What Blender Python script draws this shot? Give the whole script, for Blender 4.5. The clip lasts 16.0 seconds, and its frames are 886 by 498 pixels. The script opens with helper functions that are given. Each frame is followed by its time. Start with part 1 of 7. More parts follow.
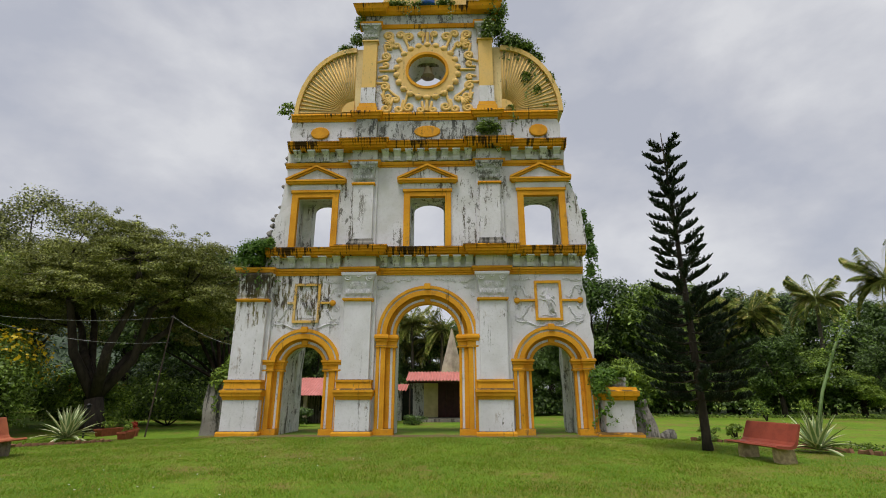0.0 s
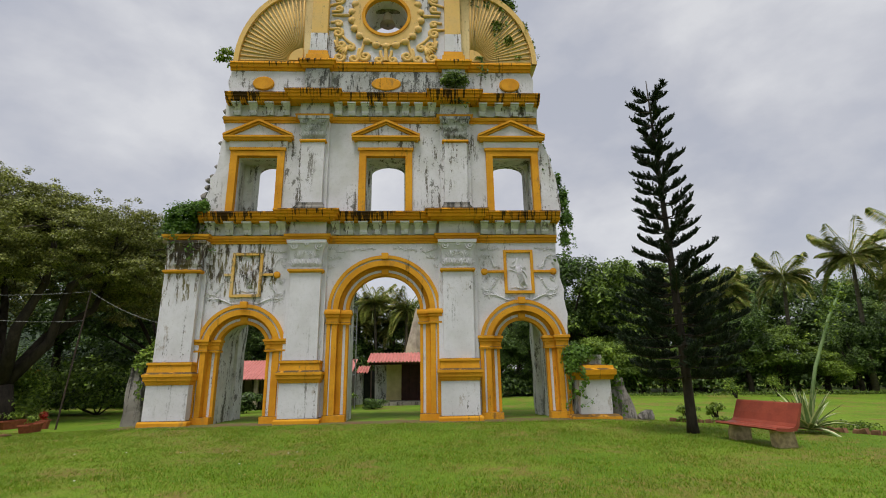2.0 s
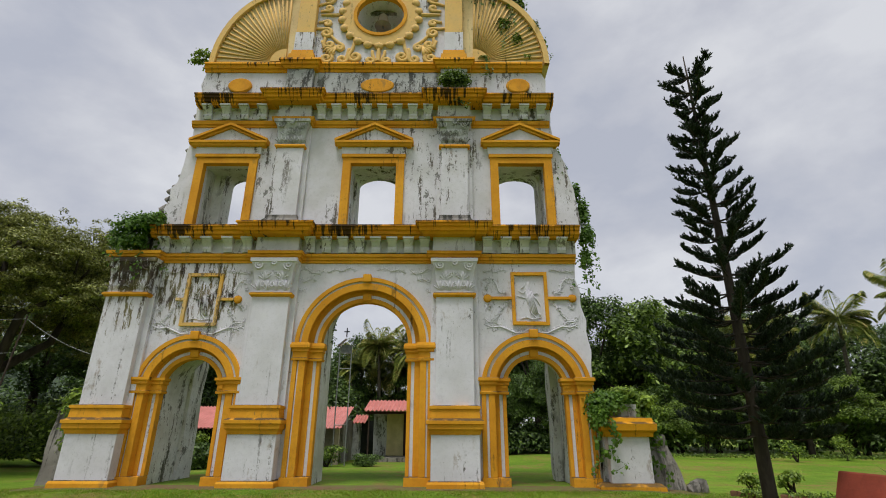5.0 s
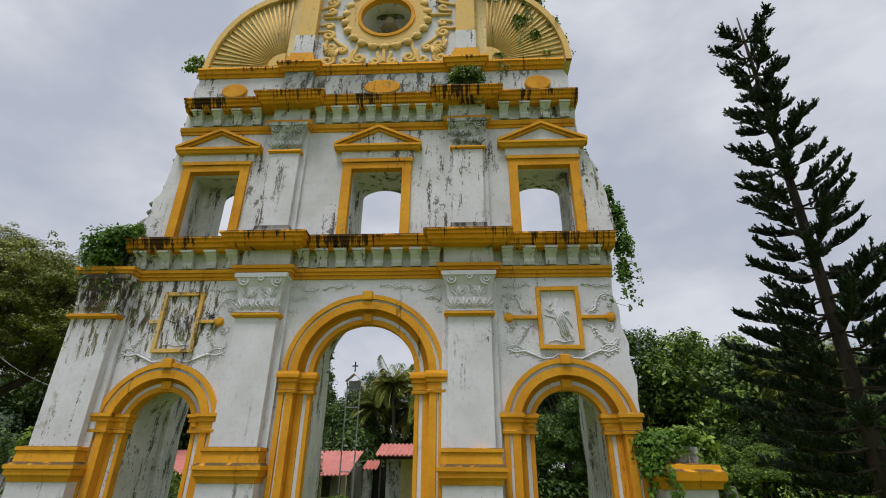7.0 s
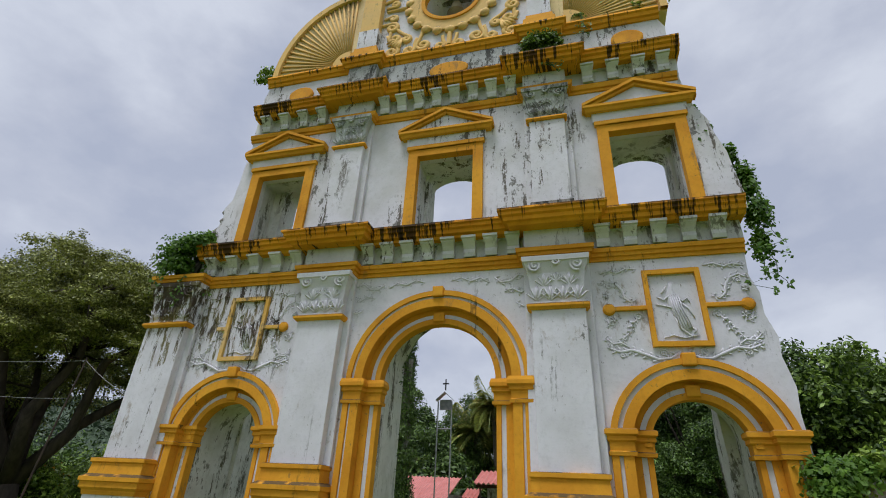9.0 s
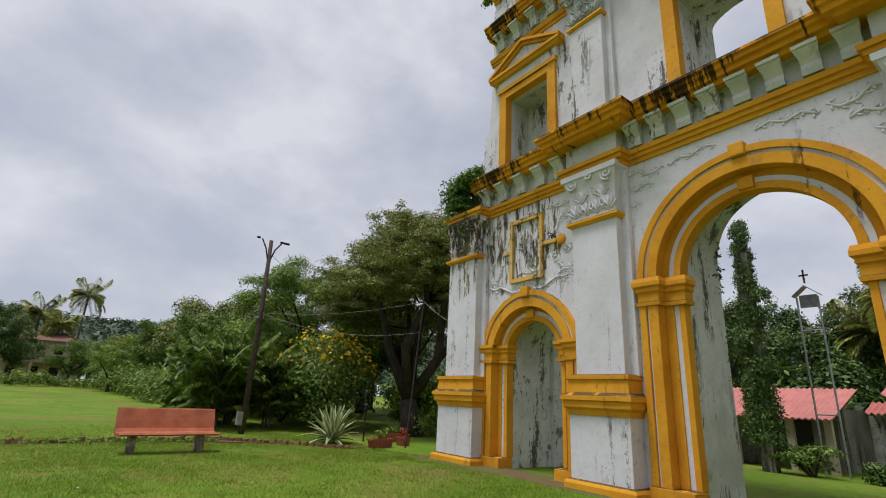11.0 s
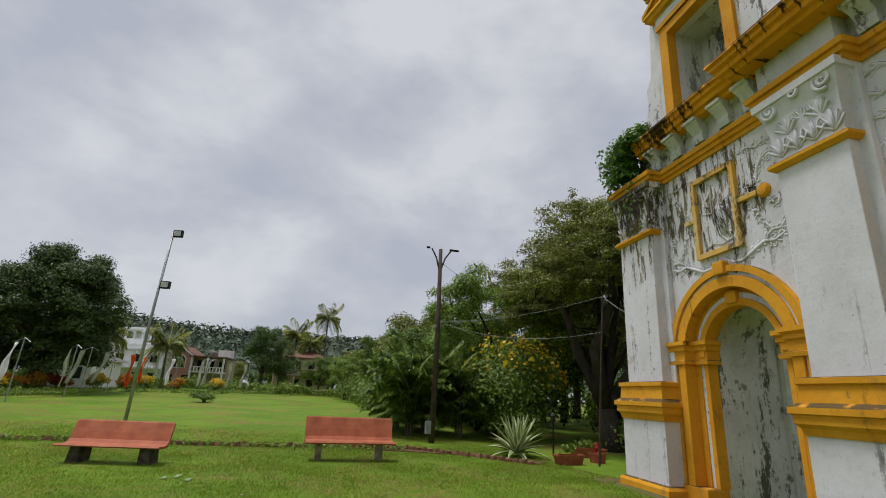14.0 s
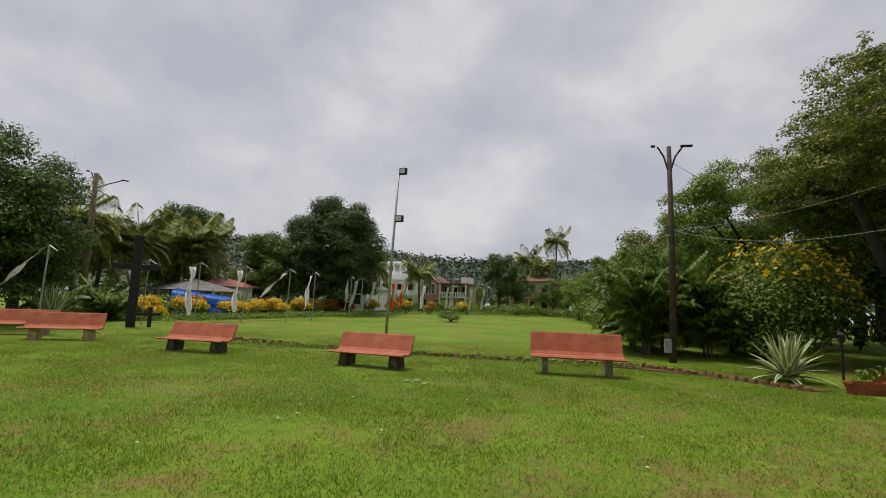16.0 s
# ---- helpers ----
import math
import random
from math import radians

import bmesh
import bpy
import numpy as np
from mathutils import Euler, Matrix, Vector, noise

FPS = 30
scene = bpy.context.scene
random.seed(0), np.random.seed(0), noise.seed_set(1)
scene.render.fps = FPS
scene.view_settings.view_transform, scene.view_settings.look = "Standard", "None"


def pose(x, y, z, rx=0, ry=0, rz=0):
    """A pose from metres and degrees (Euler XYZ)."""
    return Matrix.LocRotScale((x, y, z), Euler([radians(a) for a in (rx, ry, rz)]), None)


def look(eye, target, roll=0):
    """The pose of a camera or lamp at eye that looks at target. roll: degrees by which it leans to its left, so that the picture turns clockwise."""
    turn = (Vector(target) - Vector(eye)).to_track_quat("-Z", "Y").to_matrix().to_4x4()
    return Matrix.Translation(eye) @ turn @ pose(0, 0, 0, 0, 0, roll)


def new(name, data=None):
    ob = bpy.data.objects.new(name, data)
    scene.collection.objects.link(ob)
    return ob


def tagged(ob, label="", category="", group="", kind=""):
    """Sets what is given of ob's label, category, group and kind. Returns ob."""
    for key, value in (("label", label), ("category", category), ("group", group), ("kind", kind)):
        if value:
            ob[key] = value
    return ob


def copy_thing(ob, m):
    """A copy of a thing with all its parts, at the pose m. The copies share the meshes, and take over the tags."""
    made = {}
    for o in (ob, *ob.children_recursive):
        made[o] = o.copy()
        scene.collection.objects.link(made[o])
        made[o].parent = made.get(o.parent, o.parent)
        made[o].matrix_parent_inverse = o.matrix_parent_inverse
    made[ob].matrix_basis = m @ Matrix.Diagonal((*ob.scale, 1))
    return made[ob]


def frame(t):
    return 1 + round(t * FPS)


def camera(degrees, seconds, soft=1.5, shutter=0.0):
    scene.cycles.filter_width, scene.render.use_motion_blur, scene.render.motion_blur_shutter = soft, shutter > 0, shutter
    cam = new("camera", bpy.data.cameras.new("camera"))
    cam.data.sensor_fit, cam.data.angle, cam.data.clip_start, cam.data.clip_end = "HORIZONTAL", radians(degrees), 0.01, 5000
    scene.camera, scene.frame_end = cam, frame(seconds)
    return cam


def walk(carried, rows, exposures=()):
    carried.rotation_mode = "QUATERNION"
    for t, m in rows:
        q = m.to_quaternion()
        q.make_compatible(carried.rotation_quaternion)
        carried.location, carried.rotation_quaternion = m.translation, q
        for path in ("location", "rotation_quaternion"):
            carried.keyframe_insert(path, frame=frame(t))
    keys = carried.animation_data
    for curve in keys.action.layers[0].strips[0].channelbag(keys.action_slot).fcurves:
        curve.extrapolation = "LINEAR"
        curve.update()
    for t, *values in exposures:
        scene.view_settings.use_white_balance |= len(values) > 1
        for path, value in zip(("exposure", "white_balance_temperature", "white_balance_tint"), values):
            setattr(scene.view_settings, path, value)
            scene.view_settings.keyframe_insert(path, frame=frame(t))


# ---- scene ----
cam = camera(84.9, 16.0, soft=1.0)
PATH = [
    (0, (-0.175, -0.116, 1.865), (-0.225, 1.8, 2.435), -0.1),
    (0.5, (-0.131, 0.551, 1.848), (-0.162, 2.495, 2.317), -0.5),
    (1, (-0.047, 1.151, 1.836), (-0.066, 3.104, 2.263), -0.1),
    (1.5, (-0.002, 1.692, 1.842), (0.035, 3.636, 2.311), -0.4),
    (2, (0.136, 2.282, 1.817), (0.214, 4.216, 2.32), -0.9),
    (2.5, (0.279, 2.833, 1.819), (0.355, 4.751, 2.381), -0.7),
    (3, (0.406, 3.464, 1.852), (0.486, 5.366, 2.463), -1.0),
    (3.5, (0.605, 4.025, 1.828), (0.659, 5.919, 2.469), -0.5),
    (4, (0.757, 4.652, 1.824), (0.793, 6.542, 2.479), -0.2),
    (4.2, (0.845, 4.861, 1.826), (0.878, 6.75, 2.483), -0.2),
    (6.5, (1.358, 7.651, 1.809), (1.265, 9.481, 2.61), 0.9),
    (7, (1.354, 8.229, 1.855), (1.266, 10.042, 2.696), 0.4),
    (7.5, (1.41, 8.77, 1.867), (1.311, 10.546, 2.781), 0.4),
    (8, (1.45, 9.352, 1.841), (1.355, 11.086, 2.834), 0.2),
    (8.5, (1.569, 9.943, 1.826), (1.394, 11.668, 2.822), 0.6),
    (9, (1.728, 10.534, 1.812), (1.24, 12.239, 2.738), 2.9),
    (9.5, (1.809, 11.076, 1.77), (1.017, 12.715, 2.598), 3.3),
    (10, (1.936, 11.599, 1.725), (0.819, 13.086, 2.461), 3.1),
    (10.2, (2.0, 11.755, 1.736), (0.741, 13.149, 2.423), 3.3),
    (12.3, (1.485, 13.19, 1.835), (-0.146, 14.184, 2.436), 3.4),
    (12.5, (1.395, 13.337, 1.848), (-0.194, 14.374, 2.480), 3.6),
    (13, (1.248, 13.622, 1.866), (-0.300, 14.683, 2.556), 3.5),
    (13.5, (1.170, 14.02, 1.895), (-0.560, 14.775, 2.548), 4.2),
    (14, (1.040, 14.19, 1.905), (-0.838, 14.568, 2.483), 2.9),
    (14.5, (0.780, 14.35, 1.87), (-1.148, 14.491, 2.387), 2.0),
    (15, (0.589, 14.448, 1.76), (-1.358, 14.341, 2.204), 2.4),
    (15.5, (0.35, 14.659, 1.729), (-1.598, 14.345, 2.053), 2.2),
    (16, (0.115, 14.672, 1.727), (-1.802, 14.155, 1.966), 2.2),
]
LIGHTNESS = [(0.0, 0.0, 6500, 10), (4.2, 0.0, 6450, 10), (6.5, 0.0, 6300, 10), (7.3, -0.03, 6250, 10), (8.0, -0.16, 6150, 10), (9.0, -0.05, 5950, 11), (10.0, 0.02, 6150, 11), (13.0, 0.02, 6350, 10), (14.0, -0.10, 6400, 9), (15.0, -0.06, 6500, 9), (16.0, -0.06, 6700, 10)]
walk(cam, [(t, look(eye, target, roll)) for t, eye, target, roll in PATH], LIGHTNESS)

# ---- world, sun ----
world = bpy.data.worlds.new("overcast_sky")
scene.world = world
world.use_nodes = True
wn, wl = world.node_tree.nodes, world.node_tree.links
SUN_EL, SUN_AZ = 71.0, 205.0
sky = wn.new("ShaderNodeTexSky")
sky.sky_type = "NISHITA"
sky.sun_disc = False
sky.sun_elevation, sky.sun_rotation = radians(SUN_EL), radians(SUN_AZ)
sky_dim = wn.new("ShaderNodeVectorMath")
sky_dim.operation = "SCALE"
sky_dim.inputs["Scale"].default_value = 0.10
wl.new(sky.outputs[0], sky_dim.inputs[0])
w_tc = wn.new("ShaderNodeTexCoord")
w_map = wn.new("ShaderNodeMapping")
w_map.inputs["Scale"].default_value = (1.0, 1.0, 1.7)
w_map.inputs["Rotation"].default_value = (0.1, 0.15, 0.5)
wl.new(w_tc.outputs["Generated"], w_map.inputs["Vector"])
w_noise = wn.new("ShaderNodeTexNoise")
w_noise.inputs["Scale"].default_value = 3.1
w_noise.inputs["Detail"].default_value = 9.0
w_noise.inputs["Roughness"].default_value = 0.54
w_noise.inputs["Distortion"].default_value = 0.1
wl.new(w_map.outputs[0], w_noise.inputs["Vector"])
w_ramp = wn.new("ShaderNodeValToRGB")
w_ramp.color_ramp.elements[0].position = 0.36
w_ramp.color_ramp.elements[0].color = (0.49, 0.51, 0.58, 1)
w_ramp.color_ramp.elements[1].position = 0.64
w_ramp.color_ramp.elements[1].color = (0.735, 0.74, 0.765, 1)
w_mid = w_ramp.color_ramp.elements.new(0.48)
w_mid.color = (0.58, 0.59, 0.64, 1)
wl.new(w_noise.outputs[0], w_ramp.inputs[0])
w_mix = wn.new("ShaderNodeMix")
w_mix.data_type = "RGBA"
w_mix.inputs[0].default_value = 0.9
wl.new(sky_dim.outputs[0], w_mix.inputs[6])
wl.new(w_ramp.outputs[0], w_mix.inputs[7])
wl.new(w_mix.outputs[2], wn["Background"].inputs[0])
wn["Background"].inputs[1].default_value = 1.0

sun_data = bpy.data.lights.new("sun", "SUN")
sun_data.energy, sun_data.angle, sun_data.color = 2.8, radians(20), (1.0, 0.97, 0.92)
sun = new("sun", sun_data)
_az, _el = radians(SUN_AZ), radians(SUN_EL)
SUN_FROM = Vector((math.sin(_az) * math.cos(_el), math.cos(_az) * math.cos(_el), math.sin(_el)))
sun.matrix_world = look(SUN_FROM * 60, (0, 0, 0))

# ---- materials ----


def node(nt, kind, **kw):
    n = nt.nodes.new(kind)
    for key, value in kw.items():
        n.inputs[key.replace("_", " ")].default_value = value
    return n


def mixc(nt, fac, a, b, mode="MIX"):
    m = nt.nodes.new("ShaderNodeMix")
    m.data_type, m.blend_type = "RGBA", mode
    for i, v in ((0, fac), (6, a), (7, b)):
        if isinstance(v, (int, float)):
            m.inputs[i].default_value = v
        elif isinstance(v, tuple):
            m.inputs[i].default_value = (*v[:3], 1)
        else:
            nt.links.new(v, m.inputs[i])
    return m.outputs[2]


def ramp(nt, value, lo, hi):
    r = nt.nodes.new("ShaderNodeMapRange")
    r.interpolation_type = "SMOOTHSTEP"
    nt.links.new(value, r.inputs[0])
    r.inputs[1].default_value, r.inputs[2].default_value = lo, hi
    return r.outputs[0]


def calc(nt, op, a, b):
    m = nt.nodes.new("ShaderNodeMath")
    m.operation, m.use_clamp = op, True
    for i, v in ((0, a), (1, b)):
        if isinstance(v, (int, float)):
            m.inputs[i].default_value = v
        else:
            nt.links.new(v, m.inputs[i])
    return m.outputs[0]


def noise_tex(nt, scale, detail=5, rough=0.55, stretch=(1, 1, 1), coord="Object", offset=(0, 0, 0)):
    tc = nt.nodes.new("ShaderNodeTexCoord")
    mp = nt.nodes.new("ShaderNodeMapping")
    mp.inputs["Scale"].default_value = stretch
    mp.inputs["Location"].default_value = offset
    nt.links.new(tc.outputs[coord], mp.inputs[0])
    n = node(nt, "ShaderNodeTexNoise", Scale=scale, Detail=detail, Roughness=rough)
    nt.links.new(mp.outputs[0], n.inputs["Vector"])
    return n.outputs[0]


def base_mat(name, rough=0.8, spec=0.3):
    m = bpy.data.materials.new(name)
    m.use_nodes = True
    p = m.node_tree.nodes["Principled BSDF"]
    p.inputs["Roughness"].default_value = rough
    p.inputs["Specular IOR Level"].default_value = spec
    return m, m.node_tree, p


def bump(nt, p, height, strength, dist=0.02):
    b = node(nt, "ShaderNodeBump", Strength=strength, Distance=dist)
    nt.links.new(height, b.inputs["Height"])
    nt.links.new(b.outputs[0], p.inputs["Normal"])


def plaster(name, base, worn, dirt, drip=(0.60, 0.74), patch=(0.45, 0.65), drip_scale=(5, 1.2, 0.3), left_mould=0.0, ledge=0.9, chip=(0.70, 0.74), rims=()):
    """Old limewash or oil paint on lime plaster: blotches, black rain streaks, moss on ledges, flaked spots."""
    m, nt, p = base_mat(name, 0.85, 0.2)
    blotch = noise_tex(nt, 0.8, 6)
    col = mixc(nt, ramp(nt, blotch, 0.35, 0.7), base, worn)
    fine = noise_tex(nt, 9, 8, 0.7)
    col = mixc(nt, calc(nt, "MULTIPLY", ramp(nt, fine, 0.45, 0.75), 0.35), col, tuple(c * 0.72 for c in worn))
    streak = noise_tex(nt, 1.0, 8, 0.65, drip_scale)
    area = noise_tex(nt, 0.45, 4, 0.5, (1, 1, 0.8), offset=(7, 3, 1))
    grit = noise_tex(nt, 14, 6, 0.75, (1, 1, 0.6), offset=(3, 3, 3))
    s = calc(nt, "ADD", calc(nt, "SUBTRACT", streak, 0.22), calc(nt, "MULTIPLY", grit, 0.44))
    streak = s
    if left_mould:
        tc = nt.nodes.new("ShaderNodeTexCoord")
        xyz = nt.nodes.new("ShaderNodeSeparateXYZ")
        nt.links.new(tc.outputs["Object"], xyz.inputs[0])
        west = ramp(nt, xyz.outputs[0], -4.9, -6.3)
        top = ramp(nt, xyz.outputs[2], 3.2, 6.0)
        mould = calc(nt, "MULTIPLY", calc(nt, "MULTIPLY", west, top), left_mould)
        speck = calc(nt, "ADD", noise_tex(nt, 3.4, 12, 0.80, (1.9, 1.0, 0.34), offset=(5, 2, 7)), mould)
        crust = calc(nt, "MULTIPLY", ramp(nt, xyz.outputs[0], -8.2, -9.0), ramp(nt, xyz.outputs[2], 5.7, 7.0))
        speck = calc(nt, "ADD", speck, calc(nt, "MULTIPLY", crust, 0.115))
        hue = mixc(nt, ramp(nt, noise_tex(nt, 1.3, 4, 0.5, offset=(1, 8, 3)), 0.42, 0.58), (0.045, 0.027, 0.014), (0.15, 0.125, 0.04))
        col = mixc(nt, calc(nt, "MULTIPLY", ramp(nt, speck, 0.645, 0.695), 0.95), col, hue)
        area = calc(nt, "ADD", area, calc(nt, "MULTIPLY", west, 0.06))
    fac = calc(nt, "MULTIPLY", ramp(nt, s, *drip), ramp(nt, area, *patch))
    col = mixc(nt, calc(nt, "MULTIPLY", fac, 0.88), col, dirt)
    if rims:
        # black runs hang from the cornices' upper rims
        tc = nt.nodes.new("ShaderNodeTexCoord")
        xyz = nt.nodes.new("ShaderNodeSeparateXYZ")
        nt.links.new(tc.outputs["Object"], xyz.inputs[0])
        run = noise_tex(nt, 1.0, 4, 0.6, (11.0, 1.5, 0.05), offset=(1, 5, 2))
        sets = noise_tex(nt, 1.0, 2, 0.5, (0.55, 0.3, 0.3), offset=(6, 2, 8))
        run = calc(nt, "ADD", calc(nt, "SUBTRACT", run, 0.3), calc(nt, "MULTIPLY", calc(nt, "SUBTRACT", sets, 0.25), 0.7))
        grime = ramp(nt, noise_tex(nt, 2.4, 8, 0.7, (1, 1, 0.3), offset=(4, 4, 1)), 0.40, 0.52)
        for rim, fall in rims:
            crown = calc(nt, "MULTIPLY", ramp(nt, xyz.outputs[2], rim + 0.0, rim + 0.07), ramp(nt, xyz.outputs[2], rim + 0.25, rim + 0.2))
            col = mixc(nt, calc(nt, "MULTIPLY", calc(nt, "MULTIPLY", crown, grime), 0.85), col, dirt)
            near = calc(nt, "MULTIPLY", ramp(nt, xyz.outputs[2], rim - fall, rim), ramp(nt, xyz.outputs[2], rim + 0.25, rim + 0.2))
            hang = ramp(nt, calc(nt, "ADD", run, calc(nt, "MULTIPLY", near, 0.15)), 0.575, 0.635)
            col = mixc(nt, calc(nt, "MULTIPLY", calc(nt, "MULTIPLY", hang, ramp(nt, near, 0.0, 0.15)), 0.93), col, dirt)
    tide = calc(nt, "MULTIPLY", ramp(nt, noise_tex(nt, 1.9, 10, 0.78, (1.3, 1, 0.55), offset=(8, 4, 6)), 0.56, 0.66), ramp(nt, area, 0.44, 0.60))
    col = mixc(nt, calc(nt, "MULTIPLY", tide, 0.55), col, (0.24, 0.15, 0.075))
    flake = noise_tex(nt, 2.6, 10, 0.72, (1, 1, 0.7), offset=(2, 9, 4))
    fl = calc(nt, "MULTIPLY", ramp(nt, flake, *chip), ramp(nt, area, 0.40, 0.58))
    col = mixc(nt, calc(nt, "MULTIPLY", fl, 0.8), col, (0.10, 0.095, 0.075))
    pits = calc(nt, "MULTIPLY", ramp(nt, noise_tex(nt, 13, 8, 0.75, (1, 1, 0.55), offset=(6, 1, 3)), 0.60, 0.68), ramp(nt, area, 0.38, 0.58))
    col = mixc(nt, calc(nt, "MULTIPLY", pits, 0.75), col, (0.13, 0.10, 0.06))
    geo = nt.nodes.new("ShaderNodeNewGeometry")
    sep = nt.nodes.new("ShaderNodeSeparateXYZ")
    nt.links.new(geo.outputs["Normal"], sep.inputs[0])
    moss = calc(nt, "MULTIPLY", ramp(nt, sep.outputs[2], 0.5, 0.85), ramp(nt, noise_tex(nt, 3, 6), 0.30, 0.50))
    col = mixc(nt, calc(nt, "MULTIPLY", moss, ledge), col, (0.045, 0.045, 0.03))
    nt.links.new(col, p.inputs["Base Color"])
    bump(nt, p, calc(nt, "ADD", calc(nt, "MULTIPLY", fine, 0.5), blotch), 0.35, 0.03)
    return m


WHITE = plaster("limewash_white", (0.775, 0.752, 0.81), (0.67, 0.65, 0.685), (0.045, 0.036, 0.022), (0.585, 0.67), (0.50, 0.62), left_mould=0.158, chip=(0.64, 0.68))
WHITE_UP = plaster("limewash_white_weathered", (0.77, 0.745, 0.79), (0.64, 0.62, 0.62), (0.075, 0.055, 0.03), (0.555, 0.62), (0.42, 0.54), (6, 2.0, 0.75), chip=(0.575, 0.61))
WHITE_MOULD = plaster("limewash_moulded", (0.55, 0.56, 0.55), (0.40, 0.40, 0.38), (0.03, 0.03, 0.024), (0.50, 0.60), (0.34, 0.52), (3.0, 3.0, 0.7), chip=(0.53, 0.58))
YELLOW = plaster("ochre_paint", (0.80, 0.38, 0.028), (0.66, 0.28, 0.018), (0.06, 0.035, 0.015), (0.59, 0.70), (0.46, 0.62), chip=(0.65, 0.70))
YELLOW_DRIP = plaster("ochre_paint_streaked", (0.84, 0.38, 0.018), (0.68, 0.27, 0.014), (0.022, 0.015, 0.010), (0.57, 0.64), (0.46, 0.58), (7.5, 0.5, 0.10), chip=(0.64, 0.69), rims=((8.2, 0.5), (13.62, 0.6), (15.46, 0.3), (21.88, 0.4)))
YELLOW_PALE = plaster("faded_ochre_paint", (0.83, 0.53, 0.17), (0.76, 0.51, 0.20), (0.06, 0.045, 0.025), (0.59, 0.68), (0.42, 0.60), chip=(0.62, 0.67))
CREAM = plaster("cream_fan_plaster", (0.84, 0.66, 0.35), (0.72, 0.54, 0.27), (0.07, 0.055, 0.03), (0.57, 0.68), (0.42, 0.60), chip=(0.60, 0.65))
YELLOW_WORN = plaster("worn_ochre_paint", (0.78, 0.42, 0.05), (0.70, 0.55, 0.30), (0.09, 0.06, 0.03), (0.54, 0.62), (0.38, 0.52), chip=(0.56, 0.61))
GREY_STONE = plaster("bare_laterite_rubble", (0.30, 0.28, 0.25), (0.19, 0.17, 0.15), (0.03, 0.03, 0.025), (0.45, 0.6), (0.3, 0.5))
REVEAL = plaster("damp_plaster_reveal", (0.76, 0.76, 0.74), (0.52, 0.52, 0.46), (0.055, 0.05, 0.025), (0.52, 0.61), (0.32, 0.46), (3.5, 3.5, 0.6), chip=(0.56, 0.61))
FRIEZE = plaster("frieze_limewash_moulded", (0.72, 0.71, 0.70), (0.56, 0.56, 0.53), (0.05, 0.036, 0.02), (0.55, 0.63), (0.40, 0.54), (5, 3.0, 1.0), chip=(0.58, 0.63))


def simple_mat(name, a, b, scale=4.0, rough=0.7, metal=0.0, bump_s=0.25, stretch=(1, 1, 1), per_object=0.0):
    m, nt, p = base_mat(name, rough)
    p.inputs["Metallic"].default_value = metal
    n1 = noise_tex(nt, scale, 6, 0.6, stretch)
    n2 = noise_tex(nt, scale * 7, 6, 0.65, stretch)
    col = mixc(nt, ramp(nt, n1, 0.35, 0.65), a, b)
    col = mixc(nt, calc(nt, "MULTIPLY", ramp(nt, n2, 0.5, 0.8), 0.4), col, tuple(c * 0.55 for c in b))
    if per_object:
        oi = nt.nodes.new("ShaderNodeObjectInfo")
        col = mixc(nt, calc(nt, "MULTIPLY", oi.outputs["Random"], per_object), col, tuple(c * 0.5 for c in a))
    nt.links.new(col, p.inputs["Base Color"])
    bump(nt, p, n2, bump_s, 0.01)
    return m


def leaf_mat(name, dark, light, accent=None, translucent=0.38):
    """Foliage: each leaf its own tone, some light passes through."""
    m, nt, p = base_mat(name, 0.5, 0.35)
    geo = nt.nodes.new("ShaderNodeNewGeometry")
    col = mixc(nt, calc(nt, "POWER", geo.outputs["Random Per Island"], 1.5), dark, light)
    big = noise_tex(nt, 0.5, 3)
    col = mixc(nt, calc(nt, "MULTIPLY", ramp(nt, big, 0.4, 0.65), 0.3), col, tuple(c * 0.7 for c in dark))
    oi = nt.nodes.new("ShaderNodeObjectInfo")
    col = mixc(nt, calc(nt, "MULTIPLY", oi.outputs["Random"], 0.3), col, tuple(c * 0.6 for c in light))
    if accent:
        col = mixc(nt, ramp(nt, geo.outputs["Random Per Island"], 0.86, 0.88), col, accent)
    nt.links.new(col, p.inputs["Base Color"])
    tr = nt.nodes.new("ShaderNodeBsdfTranslucent")
    nt.links.new(col, tr.inputs[0])
    mx = nt.nodes.new("ShaderNodeMixShader")
    mx.inputs[0].default_value = translucent
    nt.links.new(p.outputs[0], mx.inputs[1])
    nt.links.new(tr.outputs[0], mx.inputs[2])
    nt.links.new(mx.outputs[0], nt.nodes["Material Output"].inputs[0])
    return m


PATCHES = ((-7.0, 17.6, 1.5, 1.0), (-5.4, 16.0, 1.1, 0.7), (-5.1, 14.3, 0.7, 0.6), (-6.9, 13.2, 1.0, 0.6), (-8.2, 19.2, 1.7, 0.8), (-3.4, 15.2, 0.8, 0.5))


